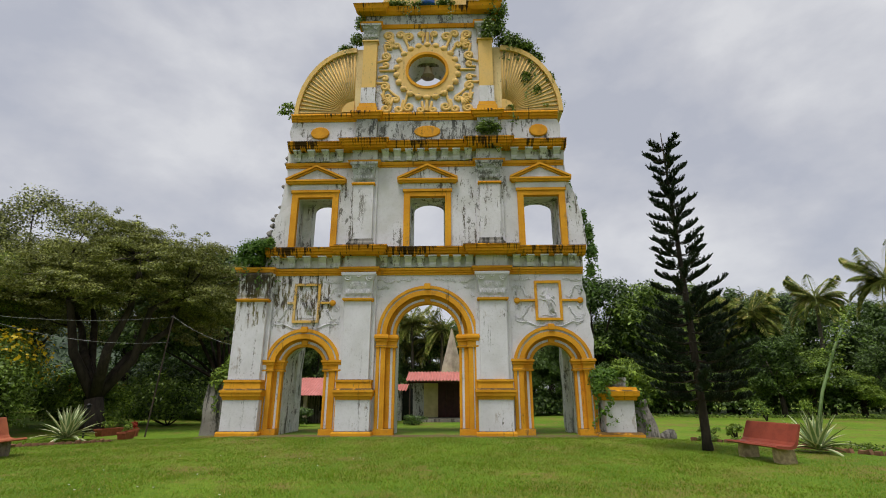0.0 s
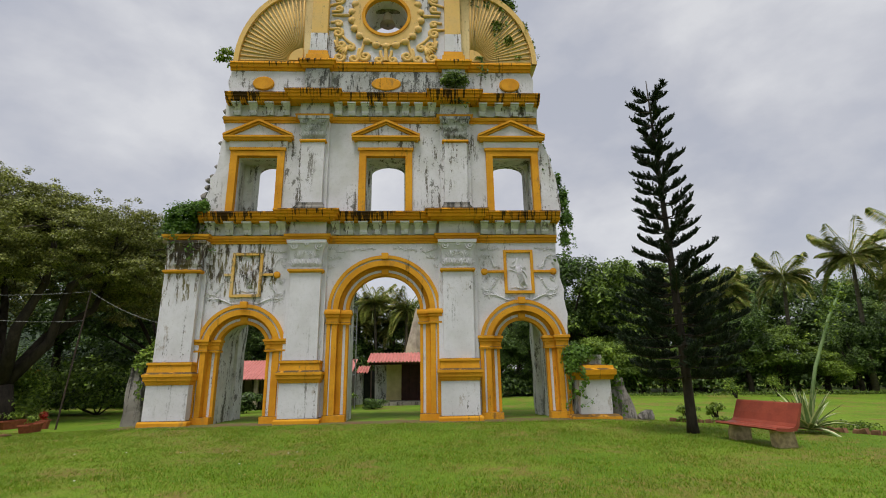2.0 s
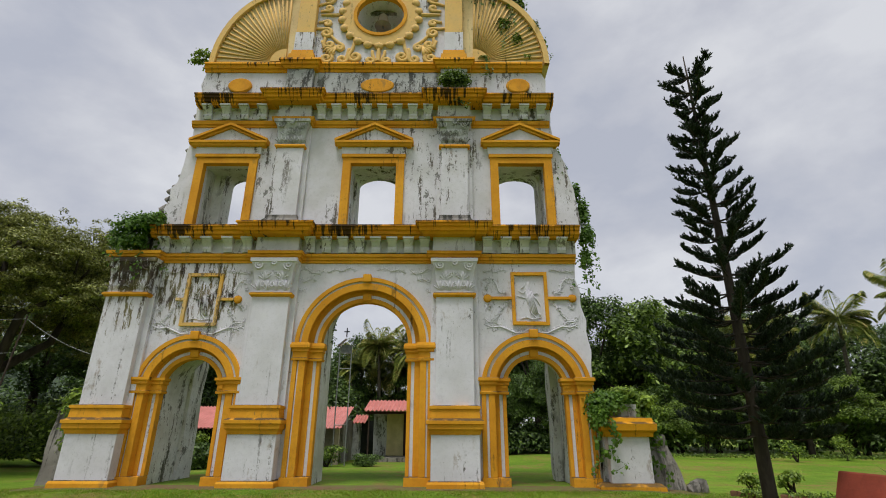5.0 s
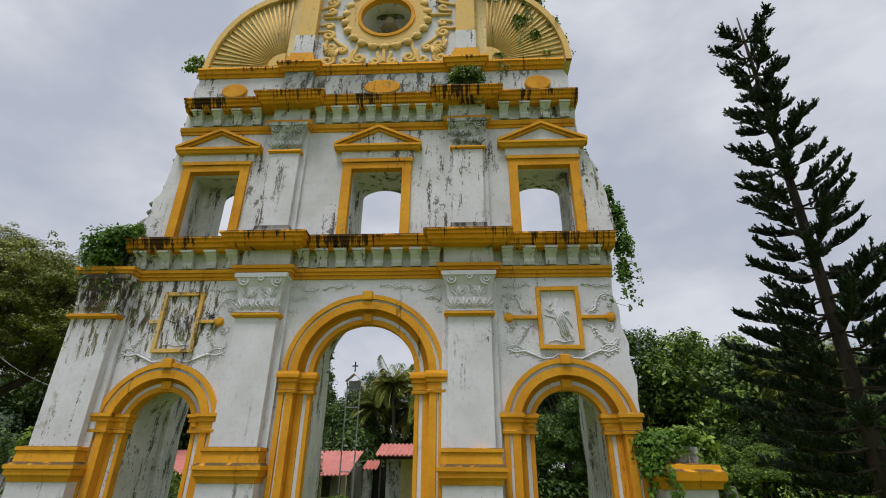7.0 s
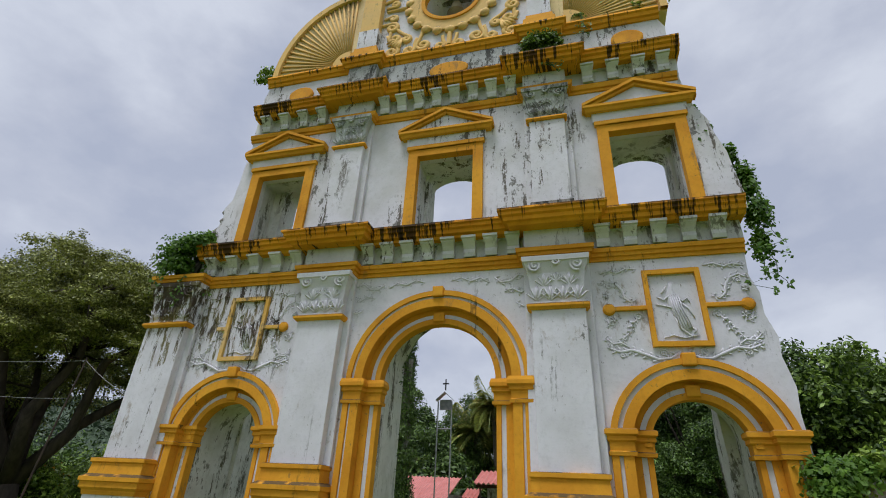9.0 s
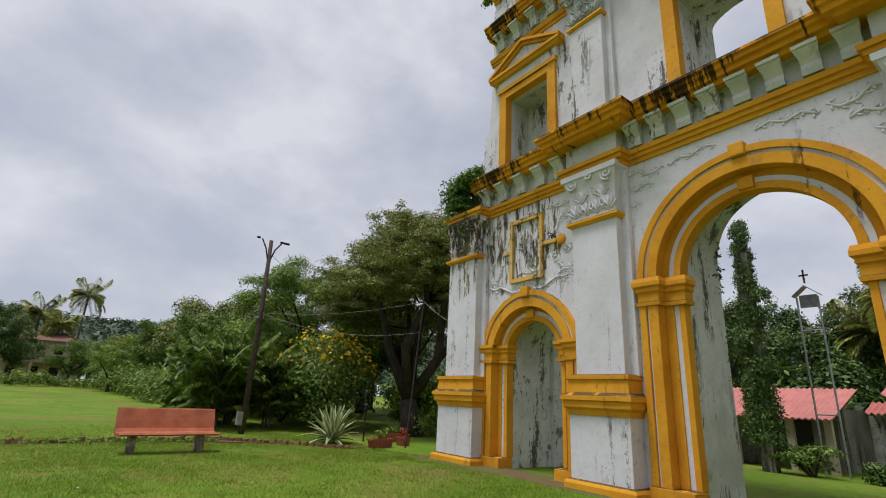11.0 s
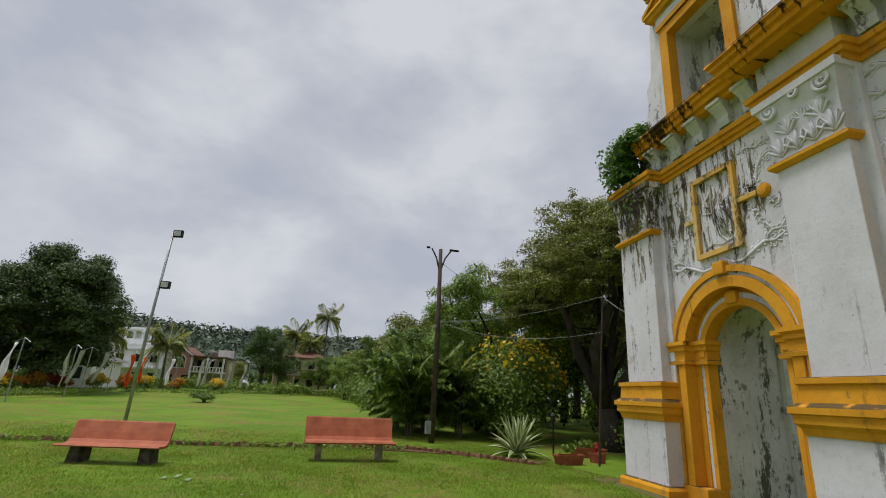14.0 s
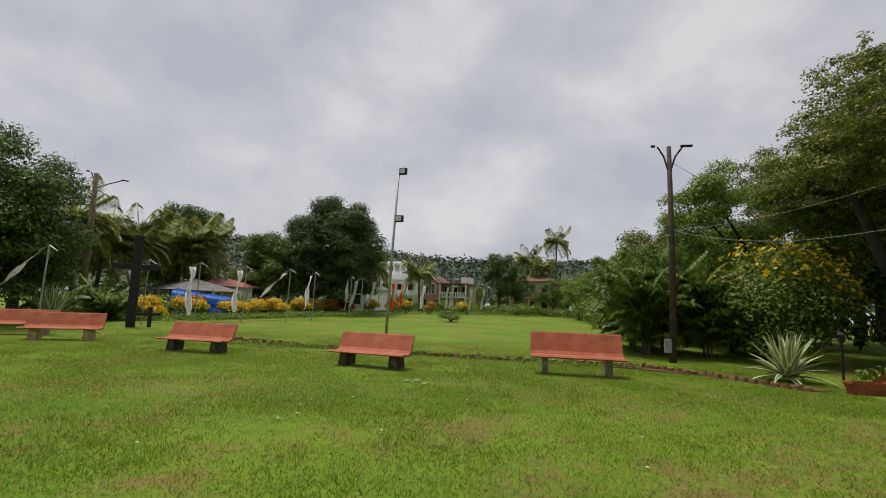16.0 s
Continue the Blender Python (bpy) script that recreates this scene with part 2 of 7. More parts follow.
def grass_mat():
    m, nt, p = base_mat("mown_lawn", 0.85, 0.15)
    a = noise_tex(nt, 0.22, 5)
    b = noise_tex(nt, 2.2, 6, 0.65)
    c = noise_tex(nt, 22, 6, 0.75)
    col = mixc(nt, ramp(nt, a, 0.38, 0.62), (0.108, 0.20, 0.012), (0.165, 0.265, 0.02))
    col = mixc(nt, calc(nt, "MULTIPLY", ramp(nt, b, 0.45, 0.7), 0.6), col, (0.08, 0.135, 0.014))
    dry = calc(nt, "MULTIPLY", ramp(nt, noise_tex(nt, 0.38, 6, 0.6, offset=(4, 1.5, 0)), 0.46, 0.60), ramp(nt, b, 0.38, 0.60))
    col = mixc(nt, calc(nt, "MULTIPLY", dry, 0.9), col, (0.24, 0.165, 0.055))
    col = mixc(nt, calc(nt, "MULTIPLY", ramp(nt, c, 0.46, 0.66), 0.55), col, (0.065, 0.12, 0.010))
    tc = nt.nodes.new("ShaderNodeTexCoord")
    crumbs = noise_tex(nt, 5.0, 9, 0.78, offset=(2, 6, 0))
    for x, y, rx_, ry_ in PATCHES:
        mp = nt.nodes.new("ShaderNodeMapping")
        mp.inputs["Location"].default_value = (-x / rx_, -y / ry_, 0)
        mp.inputs["Scale"].default_value = (1 / rx_, 1 / ry_, 0)
        nt.links.new(tc.outputs["Object"], mp.inputs[0])
        ln = nt.nodes.new("ShaderNodeVectorMath")
        ln.operation = "LENGTH"
        nt.links.new(mp.outputs[0], ln.inputs[0])
        worn = calc(nt, "MULTIPLY", ramp(nt, ln.outputs["Value"], 1.5, 0.1), ramp(nt, crumbs, 0.42, 0.58))
        col = mixc(nt, calc(nt, "MULTIPLY", worn, 0.8), col, (0.19, 0.12, 0.05))
    tuft = noise_tex(nt, 7.5, 8, 0.8)
    col = mixc(nt, calc(nt, "MULTIPLY", ramp(nt, tuft, 0.53, 0.64), 0.6), col, (0.055, 0.10, 0.008))
    col = mixc(nt, calc(nt, "MULTIPLY", ramp(nt, tuft, 0.46, 0.36), 0.5), col, (0.27, 0.35, 0.045))
    nt.links.new(col, p.inputs["Base Color"])
    bump(nt, p, calc(nt, "ADD", c, calc(nt, "MULTIPLY", b, 0.6)), 0.5, 0.04)
    return m


LAWN = grass_mat()
BLADE = leaf_mat("grass_blade", (0.10, 0.19, 0.009), (0.34, 0.50, 0.026), (0.45, 0.35, 0.10), 0.4)
LEAF_DARK = leaf_mat("dark_leaf", (0.014, 0.034, 0.009), (0.19, 0.31, 0.055), translucent=0.2)
LEAF_MID = leaf_mat("green_leaf", (0.026, 0.058, 0.010), (0.31, 0.45, 0.06), translucent=0.22)
LEAF_MANGO = leaf_mat("mango_leaf", (0.008, 0.022, 0.007), (0.15, 0.235, 0.045), translucent=0.12)
LEAF_RAIN = leaf_mat("rain_tree_leaf", (0.022, 0.036, 0.009), (0.50, 0.53, 0.12), translucent=0.2)
LEAF_LIGHT = leaf_mat("light_green_leaf", (0.05, 0.11, 0.014), (0.40, 0.54, 0.065), translucent=0.25)
LEAF_IVY = leaf_mat("creeper_leaf", (0.06, 0.14, 0.016), (0.20, 0.35, 0.04))
LEAF_PINE = leaf_mat("pine_needle", (0.010, 0.020, 0.011), (0.042, 0.068, 0.032), translucent=0.06)
LEAF_PALM = leaf_mat("palm_leaflet", (0.09, 0.14, 0.03), (0.54, 0.58, 0.13), (0.58, 0.49, 0.18), 0.38)
FLOWER_Y = leaf_mat("yellow_blossom", (0.75, 0.48, 0.01), (0.85, 0.62, 0.03))
FLOWER_O = leaf_mat("orange_croton_leaf", (0.45, 0.14, 0.01), (0.60, 0.30, 0.03))
FLOWER_R = leaf_mat("red_leaf", (0.30, 0.03, 0.02), (0.45, 0.06, 0.03))
AGAVE_G = simple_mat("agave_green", (0.24, 0.33, 0.14), (0.17, 0.26, 0.10), 3, 0.5)
AGAVE_C = simple_mat("agave_cream_margin", (0.68, 0.68, 0.42), (0.6, 0.6, 0.34), 3, 0.5)
BARK = simple_mat("bark", (0.06, 0.047, 0.035), (0.03, 0.024, 0.018), 5, 0.9, bump_s=0.6, stretch=(1, 1, 0.3))
PALM_BARK = simple_mat("palm_trunk_bark", (0.15, 0.13, 0.10), (0.09, 0.075, 0.06), 4, 0.9, stretch=(1, 1, 3))
BENCH_RED = simple_mat("red_oxide_concrete", (0.50, 0.155, 0.075), (0.36, 0.10, 0.05), 2.2, 0.65, bump_s=0.5)
BENCH_DEEP = simple_mat("deep_red_painted_concrete", (0.33, 0.075, 0.045), (0.24, 0.055, 0.035), 2.2, 0.4, bump_s=0.4)
LEG_DARK = simple_mat("mossy_dark_concrete", (0.13, 0.11, 0.085), (0.05, 0.045, 0.035), 7, 0.95, bump_s=0.8)
LEG_PALE = simple_mat("pale_yellowed_concrete", (0.58, 0.46, 0.27), (0.34, 0.26, 0.15), 7, 0.95, bump_s=0.8)
OLD_WOOD = simple_mat("weathered_pole_wood", (0.20, 0.14, 0.09), (0.10, 0.07, 0.045), 4, 0.9, bump_s=0.6, stretch=(3, 3, 0.3))
BENCH_LEG = simple_mat("weathered_concrete", (0.40, 0.34, 0.26), (0.14, 0.12, 0.09), 5, 0.9, bump_s=0.5)
TERRACOTTA = simple_mat("terracotta", (0.36, 0.10, 0.05), (0.25, 0.065, 0.035), 5, 0.8)
SOIL = simple_mat("red_soil", (0.16, 0.075, 0.04), (0.09, 0.045, 0.025), 6, 0.95, bump_s=0.6)
SOIL_GRASS = simple_mat("worn_soil_and_grass", (0.115, 0.13, 0.03), (0.14, 0.085, 0.045), 2.2, 0.95, bump_s=0.6)
EDGING = simple_mat("laterite_edging", (0.30, 0.15, 0.08), (0.17, 0.09, 0.055), 6, 0.95, bump_s=0.6, per_object=0.6)
RUST_POLE = simple_mat("rusty_steel_pole", (0.085, 0.055, 0.04), (0.045, 0.033, 0.028), 4, 0.75)
GALV = simple_mat("galvanised_steel", (0.42, 0.43, 0.44), (0.30, 0.31, 0.32), 5, 0.5, metal=0.6)
BLACK = simple_mat("black_paint", (0.012, 0.012, 0.013), (0.022, 0.021, 0.02), 5, 0.6)
WIRE = simple_mat("grey_cable", (0.28, 0.28, 0.28), (0.2, 0.2, 0.2), 5, 0.6)
CLOTH = simple_mat("white_flag_cloth", (0.78, 0.77, 0.75), (0.66, 0.65, 0.64), 3, 0.85)
CLOTH_O = simple_mat("orange_cloth", (0.75, 0.16, 0.03), (0.6, 0.1, 0.02), 3, 0.85)
CLOTH_R = simple_mat("red_cloth", (0.55, 0.05, 0.04), (0.4, 0.03, 0.03), 3, 0.85)
TARP = simple_mat("blue_tarpaulin", (0.03, 0.22, 0.78), (0.02, 0.15, 0.60), 2, 0.4, bump_s=0.5)
ROOF_RED = simple_mat("red_metal_roof", (0.62, 0.23, 0.20), (0.52, 0.18, 0.155), 1.5, 0.45)
ROOF_TILE = simple_mat("brown_tile_roof", (0.22, 0.11, 0.075), (0.14, 0.075, 0.055), 3, 0.85)
ROOF_GREY = simple_mat("grey_sheet_roof", (0.22, 0.21, 0.20), (0.15, 0.14, 0.13), 3, 0.8)
HOUSE_WHITE = simple_mat("white_house_paint", (0.86, 0.86, 0.86), (0.76, 0.76, 0.76), 1.5, 0.8)
HOUSE_PINK = simple_mat("pink_house_paint", (0.60, 0.32, 0.25), (0.5, 0.26, 0.20), 1.5, 0.8)
HOUSE_TAN = simple_mat("tan_house_paint", (0.45, 0.38, 0.28), (0.37, 0.3, 0.22), 1.5, 0.8)
CHAPEL_Y = simple_mat("pale_yellow_wall_paint", (0.68, 0.60, 0.30), (0.56, 0.49, 0.24), 1.5, 0.85)
DARK_WOOD = simple_mat("dark_door_wood", (0.055, 0.018, 0.014), (0.035, 0.012, 0.01), 5, 0.6)
# near-black for window panes, and for the shade painted into the chapel's side gap
WINDOW_AND_SHADE_DARK = simple_mat("dark_glass_and_opening_shade", (0.02, 0.022, 0.025), (0.03, 0.032, 0.035), 2, 0.15)
BLUE_PAINT = simple_mat("blue_paint", (0.02, 0.10, 0.42), (0.02, 0.08, 0.33), 3, 0.6)
SPIRE = simple_mat("weathered_tan_spire", (0.50, 0.44, 0.34), (0.30, 0.26, 0.20), 1.2, 0.9)
HILL = leaf_mat("far_hill_wood", (0.035, 0.06, 0.032), (0.085, 0.125, 0.058), translucent=0.15)
LAMP_GLASS = simple_mat("lamp_lens", (0.6, 0.62, 0.64), (0.5, 0.52, 0.54), 5, 0.25)

# ---- mesh helpers ----
RNG = np.random.default_rng(7)


def thing(name, label, category, at=(0, 0, 0), rz=0.0, group="", kind=""):
    ob = new(name)
    ob.empty_display_size = 0.2
    ob.matrix_basis = pose(*at, 0, 0, rz)
    return tagged(ob, label, category, group, kind)


def part(name, bm, material, parent, label="", local=False, smooth=False):
    """One mesh object under parent. Vertices are in the world unless local."""
    if isinstance(bm, bpy.types.Mesh):
        me = bm
    else:
        bmesh.ops.recalc_face_normals(bm, faces=bm.faces)
        me = bpy.data.meshes.new(name)
        bm.to_mesh(me)
        bm.free()
    if smooth:
        me.polygons.foreach_set("use_smooth", [True] * len(me.polygons))
    for mm in material if isinstance(material, (list, tuple)) else [material]:
        me.materials.append(mm)
    ob = new(name, me)
    if parent is not None:
        ob.parent = parent
        if not local:
            top = parent
            m = top.matrix_basis.copy()
            while top.parent:
                m = top.parent.matrix_basis @ top.matrix_parent_inverse @ m
                top = top.parent
            ob.matrix_parent_inverse = m.inverted()
    if label:
        ob["label"] = label
    return ob


def mesh_of(name, verts, faces):
    me = bpy.data.meshes.new(name)
    verts, faces = np.asarray(verts, dtype=np.float32), np.asarray(faces, dtype=np.int32)
    k = faces.shape[1]
    me.vertices.add(len(verts))
    me.vertices.foreach_set("co", verts.ravel())
    me.loops.add(faces.size)
    me.loops.foreach_set("vertex_index", faces.ravel())
    me.polygons.add(len(faces))
    me.polygons.foreach_set("loop_start", np.arange(0, faces.size, k, dtype=np.int32))
    me.update(calc_edges=True)
    return me


def box(bm, x0, x1, y0, y1, z0, z1, bev=0.0, taper=0.0):
    vs = [bm.verts.new(((x0 if i < 1 else x1) + (taper if i < 1 else -taper) * k, (y0 if j < 1 else y1) + (taper * k if j < 1 else 0), z0 if k < 1 else z1))
          for i in (0, 1) for j in (0, 1) for k in (0, 1)]
    fs = [bm.faces.new([vs[i] for i in f]) for f in ((0, 1, 3, 2), (4, 6, 7, 5), (0, 4, 5, 1), (2, 3, 7, 6), (0, 2, 6, 4), (1, 5, 7, 3))]
    if bev:
        es = list({e for f in fs for e in f.edges})
        bmesh.ops.bevel(bm, geom=es, offset=bev, segments=2, profile=0.6, affect="EDGES")


def new_box(*a, **k):
    bm = bmesh.new()
    box(bm, *a, **k)
    return bm


def sweep_plan(bm, path, profile):
    """A moulding: the closed profile of (proud, z) run along a plan polyline, outward to its right."""
    path = [Vector(p) for p in path]
    rings = []
    for i, p in enumerate(path):
        ns = []
        for a, b in ((i - 1, i), (i, i + 1)):
            if 0 <= a and b < len(path):
                d = (path[b] - path[a]).normalized()
                ns.append(Vector((d.y, -d.x)))
        m = ns[0] if len(ns) == 1 else (ns[0] + ns[1]) / (1 + ns[0].dot(ns[1]))
        rings.append([bm.verts.new((p.x + m.x * pr, p.y + m.y * pr, z)) for pr, z in profile])
    n = len(profile)
    for r0, r1 in zip(rings, rings[1:]):
        for i in range(n):
            bm.faces.new((r0[i], r1[i], r1[(i + 1) % n], r0[(i + 1) % n]))
    bm.faces.new(rings[0])
    bm.faces.new(rings[-1][::-1])
    return bm


def tube(bm, pts, radii, segs=8, flat=1.0, cap=True):
    """A round bar along points; flat squeezes it in y."""
    pts = [Vector(p) for p in pts]
    if isinstance(radii, (int, float)):
        radii = [radii] * len(pts)
    rings = []
    for i, p in enumerate(pts):
        d = (pts[min(i + 1, len(pts) - 1)] - pts[max(i - 1, 0)]).normalized()
        ref = Vector((0, 1, 0)) if abs(d.y) < 0.9 else Vector((1, 0, 0))
        u = d.cross(ref).normalized()
        v = d.cross(u).normalized()
        ring = []
        for k in range(segs):
            a = 2 * math.pi * k / segs
            o = (u * math.cos(a) + v * math.sin(a)) * radii[i]
            o.y *= flat
            ring.append(bm.verts.new(p + o))
        rings.append(ring)
    for r0, r1 in zip(rings, rings[1:]):
        for k in range(segs):
            bm.faces.new((r0[k], r0[(k + 1) % segs], r1[(k + 1) % segs], r1[k]))
    if cap:
        bm.faces.new(rings[0][::-1])
        bm.faces.new(rings[-1])
    return bm


def new_tube(pts, radii, segs=8, flat=1.0):
    return tube(bmesh.new(), pts, radii, segs, flat)


def lathe(bm, profile, c, segs=20):
    rings = [[bm.verts.new((c[0] + r * math.cos(2 * math.pi * k / segs), c[1] + r * math.sin(2 * math.pi * k / segs), c[2] + z)) for k in range(segs)] for r, z in profile]
    for r0, r1 in zip(rings, rings[1:]):
        for k in range(segs):
            bm.faces.new((r0[k], r0[(k + 1) % segs], r1[(k + 1) % segs], r1[k]))
    bm.faces.new(rings[0][::-1])
    bm.faces.new(rings[-1])
    return bm


def slab(bm, outline, holes, y0, y1):
    """A wall slab: an outline in x and z with holes, from y0 to y1."""
    edges = []
    for loop in [outline, *holes]:
        vs = [bm.verts.new((x, y0, z)) for x, z in loop]
        edges += [bm.edges.new((a, b)) for a, b in zip(vs, vs[1:] + vs[:1])]
    geom = bmesh.ops.triangle_fill(bm, use_beauty=True, use_dissolve=False, edges=edges)
    faces = [g for g in geom["geom"] if isinstance(g, bmesh.types.BMFace)]
    ext = bmesh.ops.extrude_face_region(bm, geom=faces, use_keep_orig=True)
    for v in ext["geom"]:
        if isinstance(v, bmesh.types.BMVert):
            v.co.y = y1
    return bm


def arch_loop(cx, r, zc, z0, n=24):
    return [(cx - r, z0), *[(cx - r * math.cos(math.pi * i / n), zc + r * math.sin(math.pi * i / n)) for i in range(n + 1)], (cx + r, z0)]


def annulus(bm, cx, zc, r0, r1, y0, y1, a0=0.0, a1=math.pi, n=32):
    """A flat ring, or a part of one, in the wall's plane."""
    full = abs(a1 - a0) > 6.2
    rings = []
    for i in range(n if full else n + 1):
        a = a0 + (a1 - a0) * i / n
        c, s = math.cos(a), math.sin(a)
        rings.append([bm.verts.new((cx + r * c, y, zc + r * s)) for r, y in ((r0, y0), (r1, y0), (r1, y1), (r0, y1))])
    for i in range(len(rings) - (0 if full else 1)):
        p, q = rings[i], rings[(i + 1) % len(rings)]
        for k in range(4):
            bm.faces.new((p[k], q[k], q[(k + 1) % 4], p[(k + 1) % 4]))
    if not full:
        bm.faces.new(rings[0])
        bm.faces.new(rings[-1][::-1])
    return bm


def rough_up(bm, amount, scale=1.5, cuts=0):
    """Uneven old surfaces: vertices shifted by noise."""
    if cuts:
        bmesh.ops.subdivide_edges(bm, edges=bm.edges[:], cuts=cuts, use_grid_fill=True)
    for v in bm.verts:
        v.co += noise.noise_vector(v.co * scale) * amount
    return bm


def scroll(cx, cz, r, turns, start, turn=1, y=21.48, tail=0.0, n=26):
    """A spiral in the wall's plane, with a tail that swings out from its rim."""
    pts = []
    for i in range(n + 1):
        k = i / n
        a = start + turn * turns * 2 * math.pi * k
        rr = r * (0.12 + 0.88 * k)
        pts.append((cx + rr * math.cos(a), y, cz + rr * math.sin(a)))
    if tail:
        a = start + turn * turns * 2 * math.pi
        tx, tz = -math.sin(a) * turn, math.cos(a) * turn
        ex, ez = pts[-1][0], pts[-1][2]
        for i in range(1, 8):
            k = i / 7
            pts.append((ex + tx * tail * k - math.cos(a) * tail * 0.25 * k * k * -1, y, ez + tz * tail * k + math.sin(a) * tail * 0.25 * k * k))
    return pts


def rand_dirs(n, rng):
    d = rng.normal(size=(n, 3))
    return d / np.linalg.norm(d, axis=1, keepdims=True)


def leaves(pts, normals, size, rng, aspect=0.45, droop=0.0):
    """Diamond leaves, folded along the rib, at points, facing roughly along normals."""
    n = len(pts)
    nr = normals + rng.normal(size=(n, 3)) * 0.55
    nr /= np.linalg.norm(nr, axis=1, keepdims=True)
    t = np.cross(nr, rand_dirs(n, rng))
    t[:, 2] -= droop
    t /= np.linalg.norm(t, axis=1, keepdims=True) + 1e-9
    s = np.cross(nr, t)
    ln = size * rng.uniform(0.6, 1.3, (n, 1))
    a, c = pts - t * ln * 0.5, pts + t * ln * 0.5
    b = pts + s * ln * aspect * 0.5 + nr * ln * 0.08
    d = pts - s * ln * aspect * 0.5 + nr * ln * 0.08
    v = np.stack([a, b, c, d], axis=1).reshape(-1, 3)
    f = np.arange(4 * n).reshape(-1, 4)
    return v, f


def cloud(blobs, n, size, rng, shell=0.55, aspect=0.45, droop=0.2, up=0.5, under=-0.35):
    """Leaves spread over the outer shells of blobs (x, y, z, rx, ry, rz)."""
    blobs = np.asarray(blobs, dtype=float)
    area = blobs[:, 3] * blobs[:, 4] + blobs[:, 3] * blobs[:, 5]
    pick = rng.choice(len(blobs), n, p=area / area.sum())
    d = rand_dirs(n, rng)
    d[:, 2] = np.where(d[:, 2] < under, -d[:, 2], d[:, 2])
    rad = (shell + (1 - shell) * rng.random(n) ** 0.6)[:, None] * (1 + 0.15 * rng.normal(size=(n, 1)))
    p = blobs[pick, :3] + d * blobs[pick, 3:6] * rad
    nr = d.copy()
    nr[:, 2] += up
    return leaves(p, nr, size, rng, aspect, droop)


def crown_blobs(c, r, k, rng, sub=0.38, low=-0.5, top=1.0):
    """k lumps spread through an ellipsoid."""
    out = []
    while len(out) < k:
        d = rng.uniform(-1, 1, 3)
        q = np.linalg.norm(d)
        if q > 1 or q < 0.35 or d[2] < low or d[2] > top:
            continue
        s = sub * rng.uniform(0.7, 1.25)
        out.append((*(np.array(c) + d * np.array(r) * (1 - s * 0.6)), r[0] * s, r[1] * s, r[2] * s * 0.85))
    return out


def gz(x, y):
    """Height of the lawn."""
    def ss(v, a, b):
        k = min(1.0, max(0.0, (v - a) / (b - a)))
        return k * k * (3 - 2 * k)
    z = 0.15 * ss(y, 15, 20.5) * (1 - ss(y, 24, 30)) * ss(x, -14, -9) * (1 - ss(x, 6, 10))
    z += min(max(0.0, -18 - x), 60.0) * 0.019
    z -= 0.30 * ss(y, 26, 40) * (1 - ss(x, -2, 12)) * ss(x, -30, -12)
    return z

# ---- ground ----
gx = np.unique(np.concatenate([np.linspace(-1500, -100, 15), np.linspace(-100, -30, 36), np.linspace(-30, 20, 101), np.linspace(20, 80, 25), np.linspace(80, 1500, 15)]))
gy = np.unique(np.concatenate([np.linspace(-1500, -60, 15), np.linspace(-60, -10, 26), np.linspace(-10, 50, 121), np.linspace(50, 120, 15), np.linspace(120, 1500, 15)]))
gv = [(x, y, gz(x, y) + (0.02 * noise.noise((x * 0.6, y * 0.6, 0)) if -40 < x < 30 and -20 < y < 50 else 0)) for y in gy for x in gx]
gn = len(gx)
gf = [(j * gn + i, j * gn + i + 1, (j + 1) * gn + i + 1, (j + 1) * gn + i) for j in range(len(gy) - 1) for i in range(gn - 1)]
ground = part("ground", mesh_of("ground", gv, gf), LAWN, None, smooth=True)
tagged(ground, "short green mown lawn with dry brown patches", "lawn", kind="structure")

nb = 1100000
bx, by = RNG.uniform(-24, 13, nb), RNG.uniform(-8, 21.5, nb)
fade = np.clip((np.minimum(bx + 24, 13 - bx)) / 7, 0, 1) * np.clip((by + 8) / 8, 0, 1)
keep = ~((bx > -10.6) & (bx < 8) & (by > 20.9)) & (RNG.random(nb) < fade) & ~((bx > 3) & (by < 8))
for px_, py_, a, b in PATCHES:
    keep &= RNG.random(nb) < np.clip(((bx - px_) / a) ** 2 + ((by - py_) / b) ** 2, 0.55, 1)
bx, by = bx[keep], by[keep]
bz = np.array([gz(a, b) for a, b in zip(bx, by)])
ba, bh = RNG.uniform(0, 6.28, len(bx)), RNG.uniform(0.015, 0.06, len(bx)) * np.array([0.75 + 0.9 * max(0.0, noise.noise((a * 2.2, b * 2.2, 4.0))) for a, b in zip(bx, by)])
lean = RNG.normal(0, 0.032, (len(bx), 2))
p0 = np.stack([bx + 0.008 * np.cos(ba), by + 0.008 * np.sin(ba), bz - 0.01], 1)
p1 = np.stack([bx - 0.008 * np.cos(ba), by - 0.008 * np.sin(ba), bz - 0.01], 1)
p2 = np.stack([bx + lean[:, 0], by + lean[:, 1], bz + bh], 1)
grass = part("grass", mesh_of("grass", np.stack([p0, p1, p2], 1).reshape(-1, 3), np.arange(3 * len(bx)).reshape(-1, 3)), BLADE, None)
tagged(grass, "short green grass blades of a mown lawn", "grass", kind="stuff")

# worn soil along the foot of the church front
sv, sf = [], []
for i in range(190):
    x = -11.0 + 19.4 * i / 189
    for k, (y, dz) in enumerate(((20.55 - 0.28 * noise.noise((x * 1.1, 0, 0)) - 0.12 * noise.noise((x * 4, 3, 0)), 0.0), (20.75, 0.022), (21.7, 0.03))):
        sv.append((x, y, gz(x, y) + dz - (0.03 if k == 0 else 0)))
    if i:
        for k in range(2):
            a = 3 * (i - 1) + k
            sf.append((a, a + 1, a + 4, a + 3))
tagged(part("worn_soil", mesh_of("worn_soil", sv, sf), SOIL_GRASS, None, smooth=True), "worn brown soil at the foot of the church", "soil", kind="structure")

